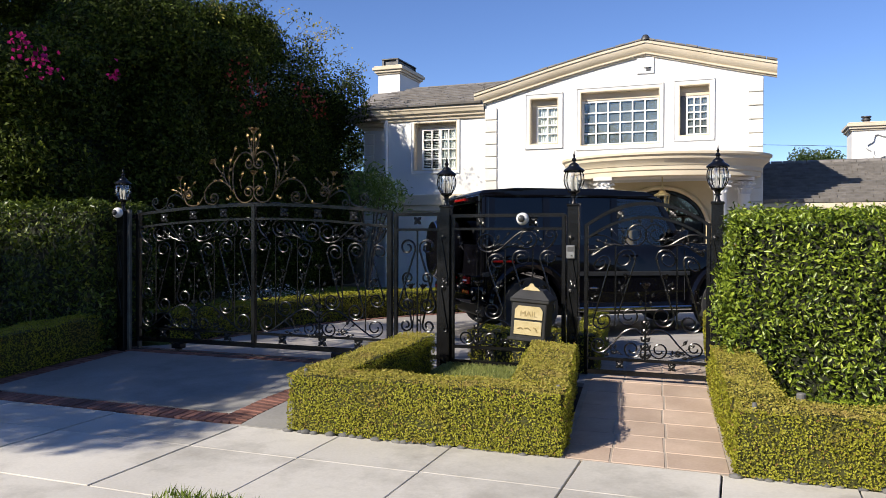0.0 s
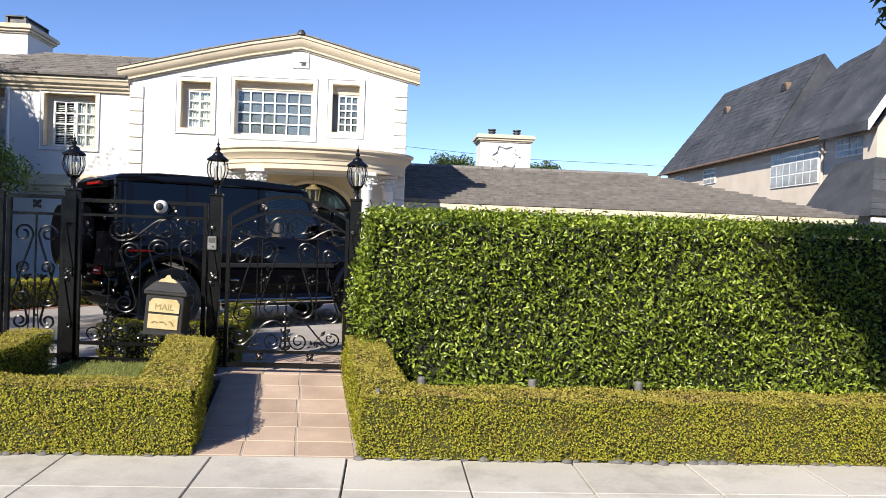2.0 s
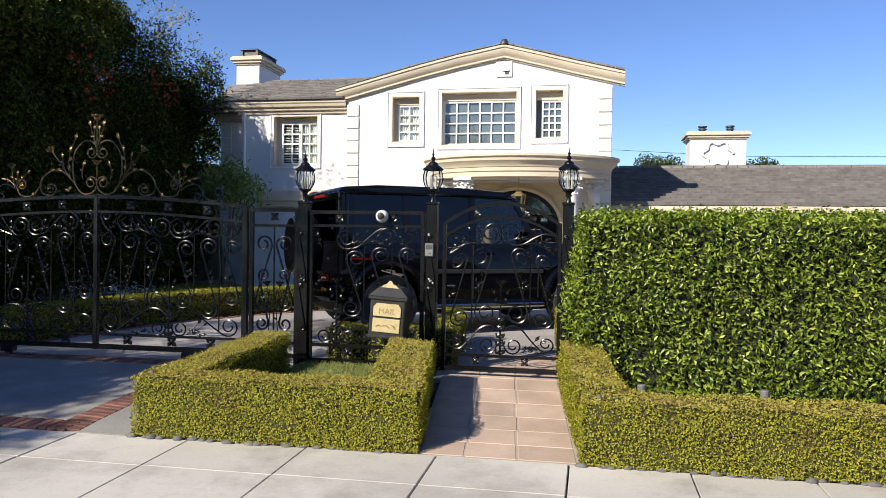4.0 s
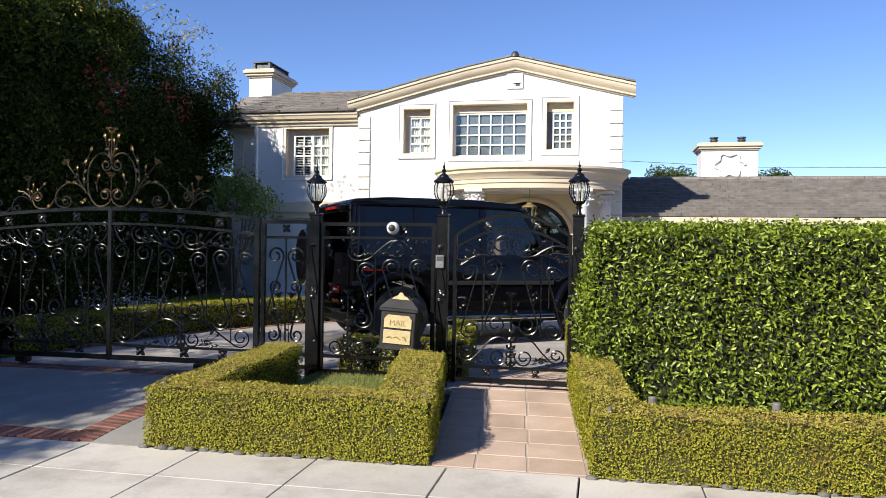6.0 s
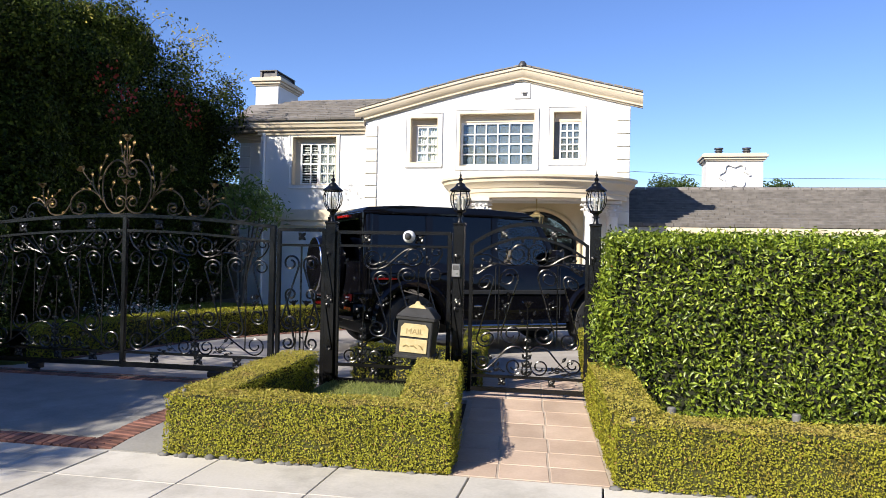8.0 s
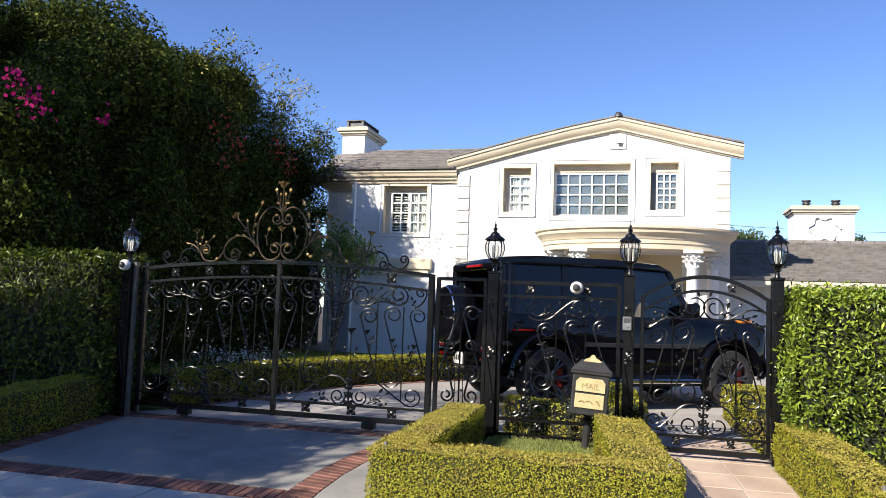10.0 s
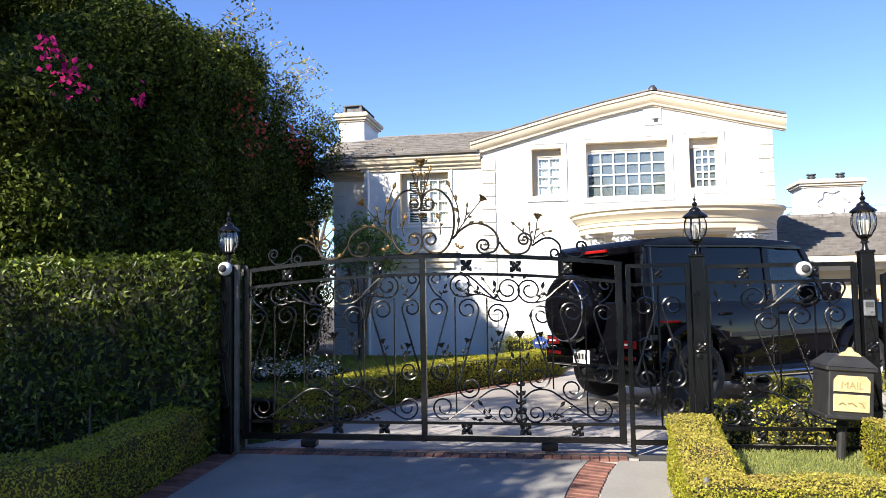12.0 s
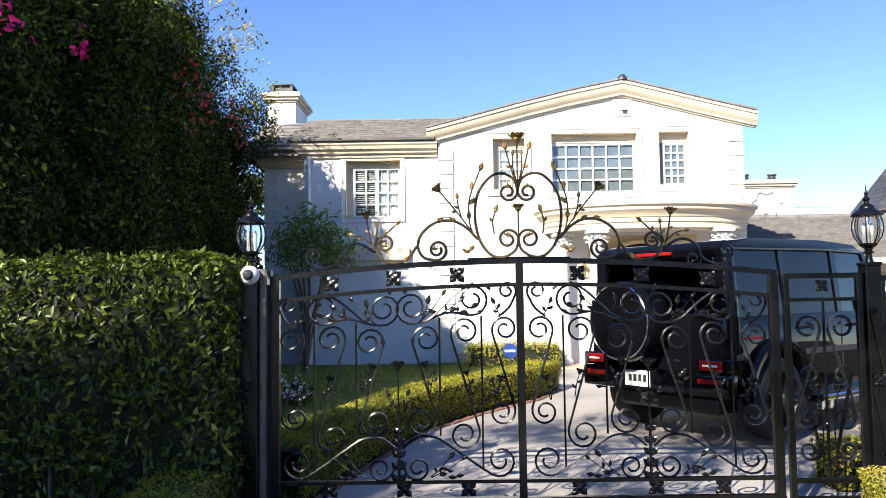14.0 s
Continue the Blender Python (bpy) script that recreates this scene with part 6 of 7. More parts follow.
for k in range(34):
    blobs.append((-11.4 - 2.6 * rng.random(), 11.6 + 3.2 * rng.random(), 5.6 + 1.3 * rng.random(), 0.9, 0.9, 0.7))
for k in range(50):
    blobs.append((-12.6 - 4.5 * rng.random(), 10.2 + 4.5 * rng.random(), 4.3 + 2.9 * rng.random(), 1.0, 1.0, 0.8))
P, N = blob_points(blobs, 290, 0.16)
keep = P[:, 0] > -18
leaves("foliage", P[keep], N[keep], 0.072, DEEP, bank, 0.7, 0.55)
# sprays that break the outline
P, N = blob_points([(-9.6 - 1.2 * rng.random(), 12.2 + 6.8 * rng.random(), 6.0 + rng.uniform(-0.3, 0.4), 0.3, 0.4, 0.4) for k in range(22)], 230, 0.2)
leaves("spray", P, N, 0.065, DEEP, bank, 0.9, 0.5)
for k in range(16):
    y0 = 12 + 6.5 * rng.random()
    z0 = np.interp(y0, [8, 11, 14, 17, 19], [5.5, 6.1, 6.5, 6.4, 5.4])
    x0 = -9.7 - 0.03 * (y0 - 8)
    tw = [(x0, y0, z0), (x0 + 0.25, y0 + 0.1, z0 + 0.3), (x0 + 0.55, y0 + 0.1, z0 + 0.35 + 0.2 * rng.random())]
    part("twig", bar(tw, 0.008, seg=4, taper=0.4), BARK, bank)
    q = np.array(tw)[rng.integers(0, 3, 40)] + rng.normal(0, 0.09, (40, 3))
    # every other spray takes the paler leaf, so sunlight on it is coloured in
    leaves("spray", q, rng.normal(0, 1, (40, 3)), 0.075, BOXLIT if k % 2 == 0 else DEEP, bank, 0.8, 0.5)
for (x, y, z, r, n, mm) in ((-9.5, 7.7, 4.42, 0.16, 36, MAGENTA), (-9.5, 8.05, 4.2, 0.20, 46, MAGENTA), (-9.5, 9.4, 4.3, 0.11, 22, MAGENTA), (-9.6, 12.8, 4.95, 0.30, 40, SCARLET), (-9.6, 13.5, 4.75, 0.25, 34, SCARLET), (-9.75, 15.4, 5.1, 0.3, 34, SCARLET), (-9.8, 16.2, 4.9, 0.25, 40, SCARLET), (-9.6, 13.0, 4.4, 0.16, 16, SCARLET)):
    q = np.array([x + 0.25, y, z]) + rng.normal(0, r * 0.6, (n, 3)) * [0.5, 1.0, 1.0]
    leaves("bloom", q, rng.normal(0, 1, (n, 3)) + [1, -0.5, 0.3], 0.07, mm, bank, 0.5, 0.85)


def tree(name, label, base, height, lean, limbs, blobs, leaf, size, per_m2, r0=0.16, rough=0.35):
    t = thing(name, label, "tree")
    bx, by, bz = base
    top_ = (bx + lean[0], by + lean[1], bz + height)
    part("trunk", bar([(bx, by, bz - 0.1), (bx + lean[0] * 0.3, by + lean[1] * 0.3, bz + height * 0.35), (bx + lean[0] * 0.7, by + lean[1] * 0.7, bz + height * 0.7), top_], r0, seg=10, taper=0.5), BARK, t, smooth=60)
    for (x, y, z) in limbs:
        f = 0.6
        s = Vector((bx + lean[0] * f, by + lean[1] * f, bz + height * f))
        e = Vector((x, y, z))
        mid_ = s.lerp(e, 0.5) + Vector((0, 0, 0.2))
        part("limb", bar([s, mid_, e], r0 * 0.45, seg=6, taper=0.3), BARK, t, smooth=60)
    P, N = blob_points(blobs, per_m2, rough)
    leaves("crown", P, N, size, leaf, t, 0.9, 0.4)
    return t


# street trees: one crown hangs over the driveway's sunny side, the other over the tall hedge
def sunward(lo, hi, reach, n, r):
    """Lumps of crown that stand between the sun and a stretch of ground or hedge."""
    out = []
    for k in range(n):
        p = Vector([rng.uniform(a, b) for a, b in zip(lo, hi)]) + SUN_WAY * rng.uniform(*reach)
        out.append((p.x, p.y, p.z, r * rng.uniform(0.8, 1.3), r * rng.uniform(0.8, 1.3), r * rng.uniform(0.6, 1.0)))
    return out


cb = sunward((-10.5, 4.9, 0.3), (-4.35, 7.6, 0.4), (8.5, 11.5), 96, 0.5) + sunward((-13.0, 4.25, 0.2), (-4.1, 5.0, 0.25), (9.5, 12), 52, 0.42) + sunward((-12.5, 5.2, 0.5), (-7.3, 6.9, 2.1), (9, 12), 78, 0.5) + sunward((-14, 8.0, 2.2), (-9.4, 10.5, 6.8), (9, 12), 52, 0.7) + sunward((-6.2, 7.6, 0.4), (-1.6, 11.4, 0.5), (11.5, 13.5), 34, 0.36)
tree("street_tree", "leafy street tree on the verge beside the driveway", (-13.2, 2.2, 0.15), 5.6, (0.9, -2.2), [b[:3] for b in cb[:12]], cb, TREELEAF, 0.13, 75)
cb = sunward((4.25, 6.85, 1.3), (8.0, 7.0, 1.95), (7.8, 10.0), 38, 0.55) + sunward((5.05, 6.85, 0.2), (8.0, 7.0, 1.3), (7.8, 10.0), 38, 0.55) + [(2.91, 4.05, 3.12, 0.13, 0.13, 0.16), (2.97, 4.05, 2.96, 0.11, 0.10, 0.16), (2.93, 4.0, 3.05, 0.10, 0.10, 0.10), (3.0, 4.05, 2.86, 0.07, 0.07, 0.10), (3.1, 4.05, 3.25, 0.22, 0.2, 0.2), (3.06, 4.05, 2.08, 0.07, 0.07, 0.10), (3.25, 4.05, 2.6, 0.12, 0.12, 0.3)]
tree("street_tree", "leafy street tree with a hanging branch", (5.4, 2.2, 0.15), 5.2, (-2.4, 0.1), [b[:3] for b in cb[:8]] + [(3.05, 4.05, 3.05), (3.22, 4.05, 2.5)], cb, TREELEAF, 0.10, 190)
# small many-stemmed shrub tree inside the gate
pl = thing("plumeria", "small leafy tree with bare grey stems on the lawn", "tree")
stems_ = []
PX, PY = -8.35, 16.7
for k in range(7):
    a = 2 * math.pi * k / 7
    e = (PX + 0.65 * math.cos(a) * rng.uniform(0.5, 1), PY + 0.45 * math.sin(a), 2.5 + 0.6 * rng.random())
    stems_.append(e)
    part("limb", bar([(PX - 0.1, PY, 0.45), (PX - 0.05 + 0.08 * math.cos(a), PY + 0.08 * math.sin(a), 1.3), (e[0] * 0.5 + PX * 0.5, e[1] * 0.5 + PY * 0.5, 2.0), e], 0.04, seg=6, taper=0.4), BARK, pl, smooth=60)
tip = np.array(stems_ + [(PX + 0.3, PY - 0.2, 3.1), (PX - 0.4, PY, 2.9), (PX, PY - 0.3, 3.3), (PX + 0.65, PY, 2.8), (PX + 0.1, PY, 2.7)])
q = tip[rng.integers(0, len(tip), 1700)] + rng.normal(0, 0.17, (1700, 3))
leaves("foliage", q, rng.normal(0, 0.6, (1700, 3)) + [0, -0.2, 0.6], 0.15, SHRUBLEAF, pl, 0.5, 0.28, 0.15)
# sprinkler heads and stakes that stand in the hedges
for x, y, z in ((-3.2, 5.10, 0.67), (-1.22, 5.2, 0.66), (0.06, 5.12, 0.65)):
    s = thing("sprinkler", "small grey sprinkler riser in the box hedge", "sprinkler", (x, y, 0), group="sprinklers")
    part("riser", lathe([(0.011, 0.3), (0.011, z - 0.03)], 8), STAKE, s)
    part("head", lathe([(0.013, z - 0.035), (0.017, z - 0.02), (0.014, z + 0.012), (0, z + 0.016)], 10), STAKE, s)
for x in (0.42, 1.38, 2.32):
    s = thing("garden_spotlight", "small grey spotlight at the hedge foot", "spotlight", (x, 6.45, 0), group="hedge spotlights")
    part("stake", lathe([(0.012, 0.25), (0.012, 0.42)], 8), STAKE, s)
    part("head", lathe([(0.0, 0.40), (0.034, 0.41), (0.036, 0.50), (0.030, 0.51), (0, 0.505)], 12), STAKE, s)
# ---- parked off-road vehicle ----
TYRE = surface("tyre_rubber", (0.012, 0.012, 0.012), (0.025, 0.025, 0.025), 9, 0.75, bump=0.2, fine=60)
RIM = surface("dark_alloy", (0.06, 0.06, 0.065), (0.13, 0.13, 0.135), 6, 0.3, metal=0.8, bump=0)
TINT = glazing("dark_tinted_glass", (0.05, 0.055, 0.06), 0.05, 0.45)
CLEAR = glazing("car_glass", (0.62, 0.68, 0.66))
REDLENS = surface("red_tail_lens", (0.20, 0.006, 0.006), (0.30, 0.012, 0.01), 8, 0.12, bump=0)
ORANGELENS = surface("orange_lens", (0.5, 0.16, 0.02), (0.6, 0.2, 0.03), 8, 0.15, bump=0)
PLATEWHITE = surface("white_plate", (0.6, 0.6, 0.58), (0.72, 0.72, 0.7), 8, 0.4, bump=0)
TRIM = surface("black_plastic_trim", (0.012, 0.012, 0.012), (0.022, 0.022, 0.022), 8, 0.5, bump=0.05)
SEAT = surface("tan_leather", (0.16, 0.10, 0.06), (0.24, 0.16, 0.10), 6, 0.6)
CALIPER = surface("red_brake_caliper", (0.35, 0.02, 0.015), (0.45, 0.03, 0.02), 8, 0.35, bump=0)

car = thing("off_road_car", "black boxy off-road car with spare wheel on its back", "car")
car.matrix_basis = pose(-1.92, 11.17, 0.435, 0, 0, 36)
HW = 0.88


def shell(outline, y0, y1, bevel=0.03, seg=2):
    bm = prism(outline, "y", y0, y1)
    if bevel:
        bmesh.ops.bevel(bm, geom=bm.edges[:], offset=bevel, segments=seg, affect="EDGES", profile=0.6)
    return bm


def side_arc(cx, r, z, n=14):
    return [(cx + r * math.cos(math.pi - math.pi * k / n), z + r * math.sin(math.pi * k / n)) for k in range(n + 1)]


# lower body with wheel arches cut through, up to the waist
low_line = [(-2.12, 0.52), *[(x, max(z, 0.40)) for x, z in side_arc(-1.445, 0.47, 0.42)], (-0.9, 0.38), (0.9, 0.38), *[(x, max(z, 0.40)) for x, z in side_arc(1.445, 0.47, 0.42)], (2.08, 0.50), (2.10, 1.06), (2.04, 1.16), (0.86, 1.22), (-2.12, 1.20)]
body = part("body", shell(low_line, -HW, HW, 0.025), CARPAINT, car, "glossy black bodywork", smooth=35)
hood_ = part("bonnet", shell([(0.80, 1.18), (2.02, 1.14), (1.98, 1.20), (0.84, 1.265)], -0.62, 0.62, 0.02), CARPAINT, car, "black raised bonnet", smooth=35)
# cabin: pillars, roof and windows
roof_line = [(-2.12, 1.86), (-2.05, 1.92), (-1.6, 1.955), (-0.4, 1.965), (0.30, 1.94), (0.44, 1.88), (0.44, 1.83), (-2.10, 1.82)]
part("roof", shell(roof_line, -0.78, 0.78, 0.03), CARPAINT, car, "black roof", smooth=35)
for s in (-1, 1):
    part("gutter", bar([(-2.09, s * 0.80, 1.84), (-0.4, s * 0.80, 1.865), (0.42, s * 0.80, 1.85)], 0.018, seg=6), CARPAINT, car)

    def pillar(a, b, w=0.05, d=0.05):
        bm = bmesh.new()
        lo = [(a[0] - w, s * (0.875 - d), a[1]), (a[0] + w, s * (0.875 - d), a[1]), (a[0] + w, s * 0.875, a[1]), (a[0] - w, s * 0.875, a[1])]
        hi = [(b[0] - w, s * (0.80 - d), b[1]), (b[0] + w, s * (0.80 - d), b[1]), (b[0] + w, s * 0.80, b[1]), (b[0] - w, s * 0.80, b[1])]
        vl, vh = [bm.verts.new(v) for v in lo], [bm.verts.new(v) for v in hi]
        for k in range(4):
            bm.faces.new((vl[k], vl[(k + 1) % 4], vh[(k + 1) % 4], vh[k]))
        bm.faces.new(vl)
        bm.faces.new(vh)
        return part("pillar", bm, CARPAINT, car)

    pillar((-2.0, 1.19), (-1.97, 1.85), 0.07, 0.07)
    part("corner_pillar", bar([(-2.045, s * 0.805, 1.18), (-2.04, s * 0.78, 1.5), (-2.02, s * 0.735, 1.85)], 0.075, seg=16), CARPAINT, car, "rounded black rear pillar", smooth=60)
    part("corner_panel", bar([(-2.07, s * 0.835, 0.60), (-2.07, s * 0.835, 1.205)], 0.06, seg=16), CARPAINT, car, smooth=60)
    part("red_insert", boxed(-1.98, -1.66, s * 0.884 - 0.006, s * 0.884 + 0.006, 0.985, 1.01, 0.003), REDLENS, car, "thin red strip along the rear flank")
    pillar((-1.20, 1.19), (-1.19, 1.85), 0.045)
    pillar((-0.22, 1.19), (-0.21, 1.85), 0.045)
    pillar((0.80, 1.20), (0.43, 1.86), 0.04)
    for x0, x1, t0, t1 in ((-1.94, -1.245, -1.91, -1.235), (-1.155, -0.265, -1.145, -0.255), (-0.175, 0.76, -0.165, 0.39)):
        bm = bmesh.new()
        q = [(x0, s * 0.86, 1.20), (x1, s * 0.86, 1.20), (t1, s * 0.785, 1.84), (t0, s * 0.785, 1.84)]
        bm.faces.new([bm.verts.new(v) for v in q])
        e = bmesh.ops.extrude_face_region(bm, geom=bm.faces[:])
        bmesh.ops.translate(bm, verts=[v for v in e["geom"] if isinstance(v, bmesh.types.BMVert)], vec=(0, -s * 0.006, 0))
        part("side_window", bm, TINT if x0 < -0.3 else CLEAR, car, "dark tinted side window" if x0 < -0.3 else "clear front side window").visible_shadow = False
    # flares, rub strip, running board, handles, mirror
    for cx in (-1.445, 1.445):
        pts = side_arc(cx, 0.52, 0.42, 18)
        part("wheel_arch", bar([(cx - 0.56, s * 0.90, 0.44)] + [(x, s * 0.91, z) for x, z in pts] + [(cx + 0.56, s * 0.90, 0.44)], 0.055, seg=6), CARPAINT, car, "flared black wheel arch", smooth=50)
    part("rub_strip", boxed(-0.92, 0.90, s * 0.885 - 0.014, s * 0.885 + 0.014, 0.80, 0.86, 0.008), TRIM, car)
    part("rub_strip", boxed(-2.10, -2.0, s * 0.885 - 0.014, s * 0.885 + 0.014, 0.80, 0.86, 0.008), TRIM, car)
    part("running_board", boxed(-0.86, 0.86, s * 0.93 - 0.09, s * 0.93 + 0.07, 0.34, 0.40, 0.015), CHROME, car, "brushed steel running board")
    part("exhaust", bar([(-0.72, s * 0.86, 0.31), (-0.70, s * 1.0, 0.30)], 0.045, seg=12), CHROME, car)
    part("exhaust", bar([(-0.88, s * 0.86, 0.31), (-0.86, s * 1.0, 0.30)], 0.045, seg=12), CHROME, car)
    for x in (-0.98, 0.02):
        part("door_handle", bar([(x - 0.08, s * 0.885, 1.07), (x - 0.06, s * 0.925, 1.075), (x + 0.06, s * 0.925, 1.075), (x + 0.08, s * 0.885, 1.07)], 0.014), CARPAINT, car)
    for x in (-1.2, -0.22, 0.82):
        part("door_gap", boxed(x - 0.006, x + 0.006, s * 0.882 - 0.003, s * 0.882 + 0.003, 0.46, 1.18), TRIM, car)
    part("door_mirror", boxed(0.60, 0.74, s * 1.02 - 0.10, s * 1.02 + 0.10, 1.20, 1.42, 0.035, 2), CARPAINT, car, smooth=50)
    ind = bmesh.new()
    box(ind, 1.70, 1.92, s * 0.74 - 0.06, s * 0.74 + 0.06, 1.17, 1.225, 0.02)
    part("indicator", ind, ORANGELENS, car, "orange wing indicator")
    hl = lathe([(0.0, 0.03), (0.09, 0.02), (0.11, 0.0), (0.11, -0.04)], 20)
    bmesh.ops.rotate(hl, verts=hl.verts, cent=(0, 0, 0), matrix=Matrix.Rotation(math.pi / 2, 3, "Y"))
    bmesh.ops.translate(hl, verts=hl.verts, vec=(2.105, s * 0.62, 0.93))
    part("headlight", hl, LAMPGLASS, car, smooth=50)
# windscreen, rear door and glass
for q, nm in (([(0.83, -0.80, 1.23), (0.83, 0.80, 1.23), (0.45, 0.74, 1.86), (0.45, -0.74, 1.86)], "windscreen"), ([(-2.085, -0.68, 1.27), (-2.085, 0.68, 1.27), (-2.075, 0.64, 1.76), (-2.075, -0.64, 1.76)], "rear_window")):
    bm = bmesh.new()
    bm.faces.new([bm.verts.new(v) for v in q])
    e = bmesh.ops.extrude_face_region(bm, geom=bm.faces[:])
    bmesh.ops.translate(bm, verts=[v for v in e["geom"] if isinstance(v, bmesh.types.BMVert)], vec=(0.006, 0, 0))
    part(nm, bm, TINT, car).visible_shadow = False
rd = part("rear_door", boxed(-2.135, -2.10, -0.76, 0.76, 0.60, 1.22, 0.012), CARPAINT, car, "black rear door")
part("rear_frame", boxed(-2.12, -2.06, -0.80, 0.80, 1.76, 1.86, 0.015), CARPAINT, rd)
for s in (-1, 1):
    part("rear_frame", boxed(-2.12, -2.06, s * 0.74 - 0.06, s * 0.74 + 0.06, 1.20, 1.77, 0.012), CARPAINT, rd)
    for z in (0.95, 1.12):
        part("hinge", boxed(-2.16, -2.10, 0.80 - 0.10, 0.80 - 0.02, z - 0.03, z + 0.03, 0.01), CARPAINT, rd)
part("brake_light", boxed(-2.155, -2.115, -0.22, 0.22, 1.80, 1.835, 0.006), REDLENS, car, "high red brake light")
# spare wheel in its round cover
sp_ = lathe([(0.0, 0.165), (0.22, 0.17), (0.33, 0.165), (0.375, 0.15), (0.405, 0.10), (0.415, -0.10), (0.395, -0.17), (0.0, -0.17)], 40)
bmesh.ops.rotate(sp_, verts=sp_.verts, cent=(0, 0, 0), matrix=Matrix.Rotation(-math.pi / 2, 3, "Y"))
bmesh.ops.translate(sp_, verts=sp_.verts, vec=(-2.33, 0.19, 1.15))
sw = part("spare_wheel", sp_, CARPAINT, car, "round black spare wheel cover", smooth=40)
rg = bmesh.new()
bar([(-2.472, 0.19 + 0.372 * math.cos(2 * math.pi * k / 40), 1.15 + 0.372 * math.sin(2 * math.pi * k / 40)) for k in range(41)], 0.012, rg, 6)
part("rim_ring", rg, CHROME, sw, "bright ring round the cover", smooth=60)
em = lathe([(0.05, 0.0), (0.05, 0.008), (0.035, 0.012), (0, 0.012)], 20)
bmesh.ops.rotate(em, verts=em.verts, cent=(0, 0, 0), matrix=Matrix.Rotation(-math.pi / 2, 3, "Y"))
bmesh.ops.translate(em, verts=em.verts, vec=(-2.496, 0.19, 1.17))
part("round_badge", em, CHROME, sw)
# bumper, lamps, plate
bp_ = part("rear_bumper", boxed(-2.26, -2.08, -0.90, 0.90, 0.46, 0.68, 0.03, 2), CARPAINT, car, "black rear bumper", smooth=40)
part("front_bumper", boxed(2.04, 2.22, -0.90, 0.90, 0.42, 0.68, 0.03, 2), CARPAINT, car, smooth=40)
part("grille", boxed(2.09, 2.12, -0.45, 0.45, 0.78, 1.08, 0.01), TRIM, car)
part("underbody", boxed(-2.0, 2.0, -0.60, 0.60, 0.26, 0.42, 0.02), TRIM, car)
for s in (-1, 1):
    tl = part("tail_light", boxed(-2.275, -2.245, s * 0.72 - 0.12, s * 0.72 + 0.12, 0.71, 0.80, 0.008), REDLENS, car, "red tail light")
    part("lens_strip", boxed(-2.281, -2.276, s * 0.72 - 0.08, s * 0.72 + 0.08, 0.745, 0.765), PLATEWHITE, tl)
    part("light_base", boxed(-2.245, -2.09, s * 0.73 - 0.16, s * 0.73 + 0.16, 0.685, 0.815, 0.01), CARPAINT, tl)
    part("reflector", boxed(-2.268, -2.255, s * 0.70 - 0.13, s * 0.70 + 0.13, 0.585, 0.63, 0.004), REDLENS, bp_)
plate_ = part("number_plate", boxed(-2.275, -2.262, -0.02, 0.30, 0.50, 0.66, 0.004), PLATEWHITE, bp_, "white number plate with dark bars")
for k in range(4):
    part("plate_bar", boxed(-2.279, -2.276, 0.02 + k * 0.062, 0.06 + k * 0.062, 0.55, 0.62), TRIM, plate_)
part("tow_hitch", bar([(-2.12, 0.0, 0.42), (-2.34, 0.0, 0.42)], 0.04, seg=8), TRIM, bp_)
# seats seen through the glass
for y in (-0.38, 0.38):
    for x in (-0.75, 0.20):
        st = part("car_seat", boxed(x - 0.08, x + 0.08, y - 0.24, y + 0.24, 0.9, 1.42, 0.05, 2), SEAT, car, "tan leather seat back", smooth=50)
        part("headrest", boxed(x - 0.05, x + 0.05, y - 0.13, y + 0.13, 1.46, 1.62, 0.04, 2), SEAT, st, smooth=50)


def wheel(x, y, s):
    w = part("wheel", lathe([(0.24, -0.13), (0.30, -0.135), (0.375, -0.125), (0.395, -0.09), (0.40, 0.0), (0.395, 0.09), (0.375, 0.125), (0.30, 0.135), (0.27, 0.13)], 40), TYRE, car, "black tyre on dark alloy wheel", smooth=40)
    rim = lathe([(0.27, 0.13), (0.285, 0.138), (0.275, 0.12), (0.26, 0.05), (0.10, 0.03), (0.0, 0.03)], 32)
    spokes = bmesh.new()
    for k in range(7):
        a = 2 * math.pi * k / 7
        for da in (-0.13, 0.13):
            bar([(0.05 * math.cos(a), 0.05 * math.sin(a), 0.10), (0.16 * math.cos(a + da * 0.5), 0.16 * math.sin(a + da * 0.5), 0.105), (0.27 * math.cos(a + da), 0.27 * math.sin(a + da), 0.118)], 0.016, spokes, 5)
    hub = lathe([(0.06, 0.03), (0.06, 0.115), (0.03, 0.125), (0, 0.125)], 14)
    cal = boxed(0.12, 0.22, -0.12, 0.12, 0.035, 0.075, 0.015)
    for nm, bm_, mm in (("rim", rim, RIM), ("spokes", spokes, RIM), ("hub", hub, RIM), ("caliper", cal, CALIPER)):
        part(nm, bm_, mm, w, smooth=40)
    w.matrix_basis = Matrix.Translation((x, y, 0.40)) @ Matrix.Rotation(-s * math.pi / 2, 4, "X")
    return w


for x in (-1.445, 1.445):
    for s in (-1, 1):
        wheel(x, s * 0.80, s)
# ---- beyond the garden ----
BEIGE = surface("beige_stucco", (0.50, 0.44, 0.37), (0.62, 0.55, 0.47), 1.0, 0.9, bump=0.1, fine=70)
COPPER = surface("weathered_copper_gutter", (0.14, 0.09, 0.06), (0.24, 0.16, 0.11), 3, 0.6)
nb = thing("neighbour_house", "beige stucco house with steep dark slate roof", "house")
WX = 15.6
part("wall", boxed(WX, 20.6, 23.6, 42.4, 0.3, 5.80), BEIGE, nb)


def solid(points, faces):
    bm = bmesh.new()
    vs = [bm.verts.new(p) for p in points]
    for f in faces:
        bm.faces.new([vs[i] for i in f])
    return bm


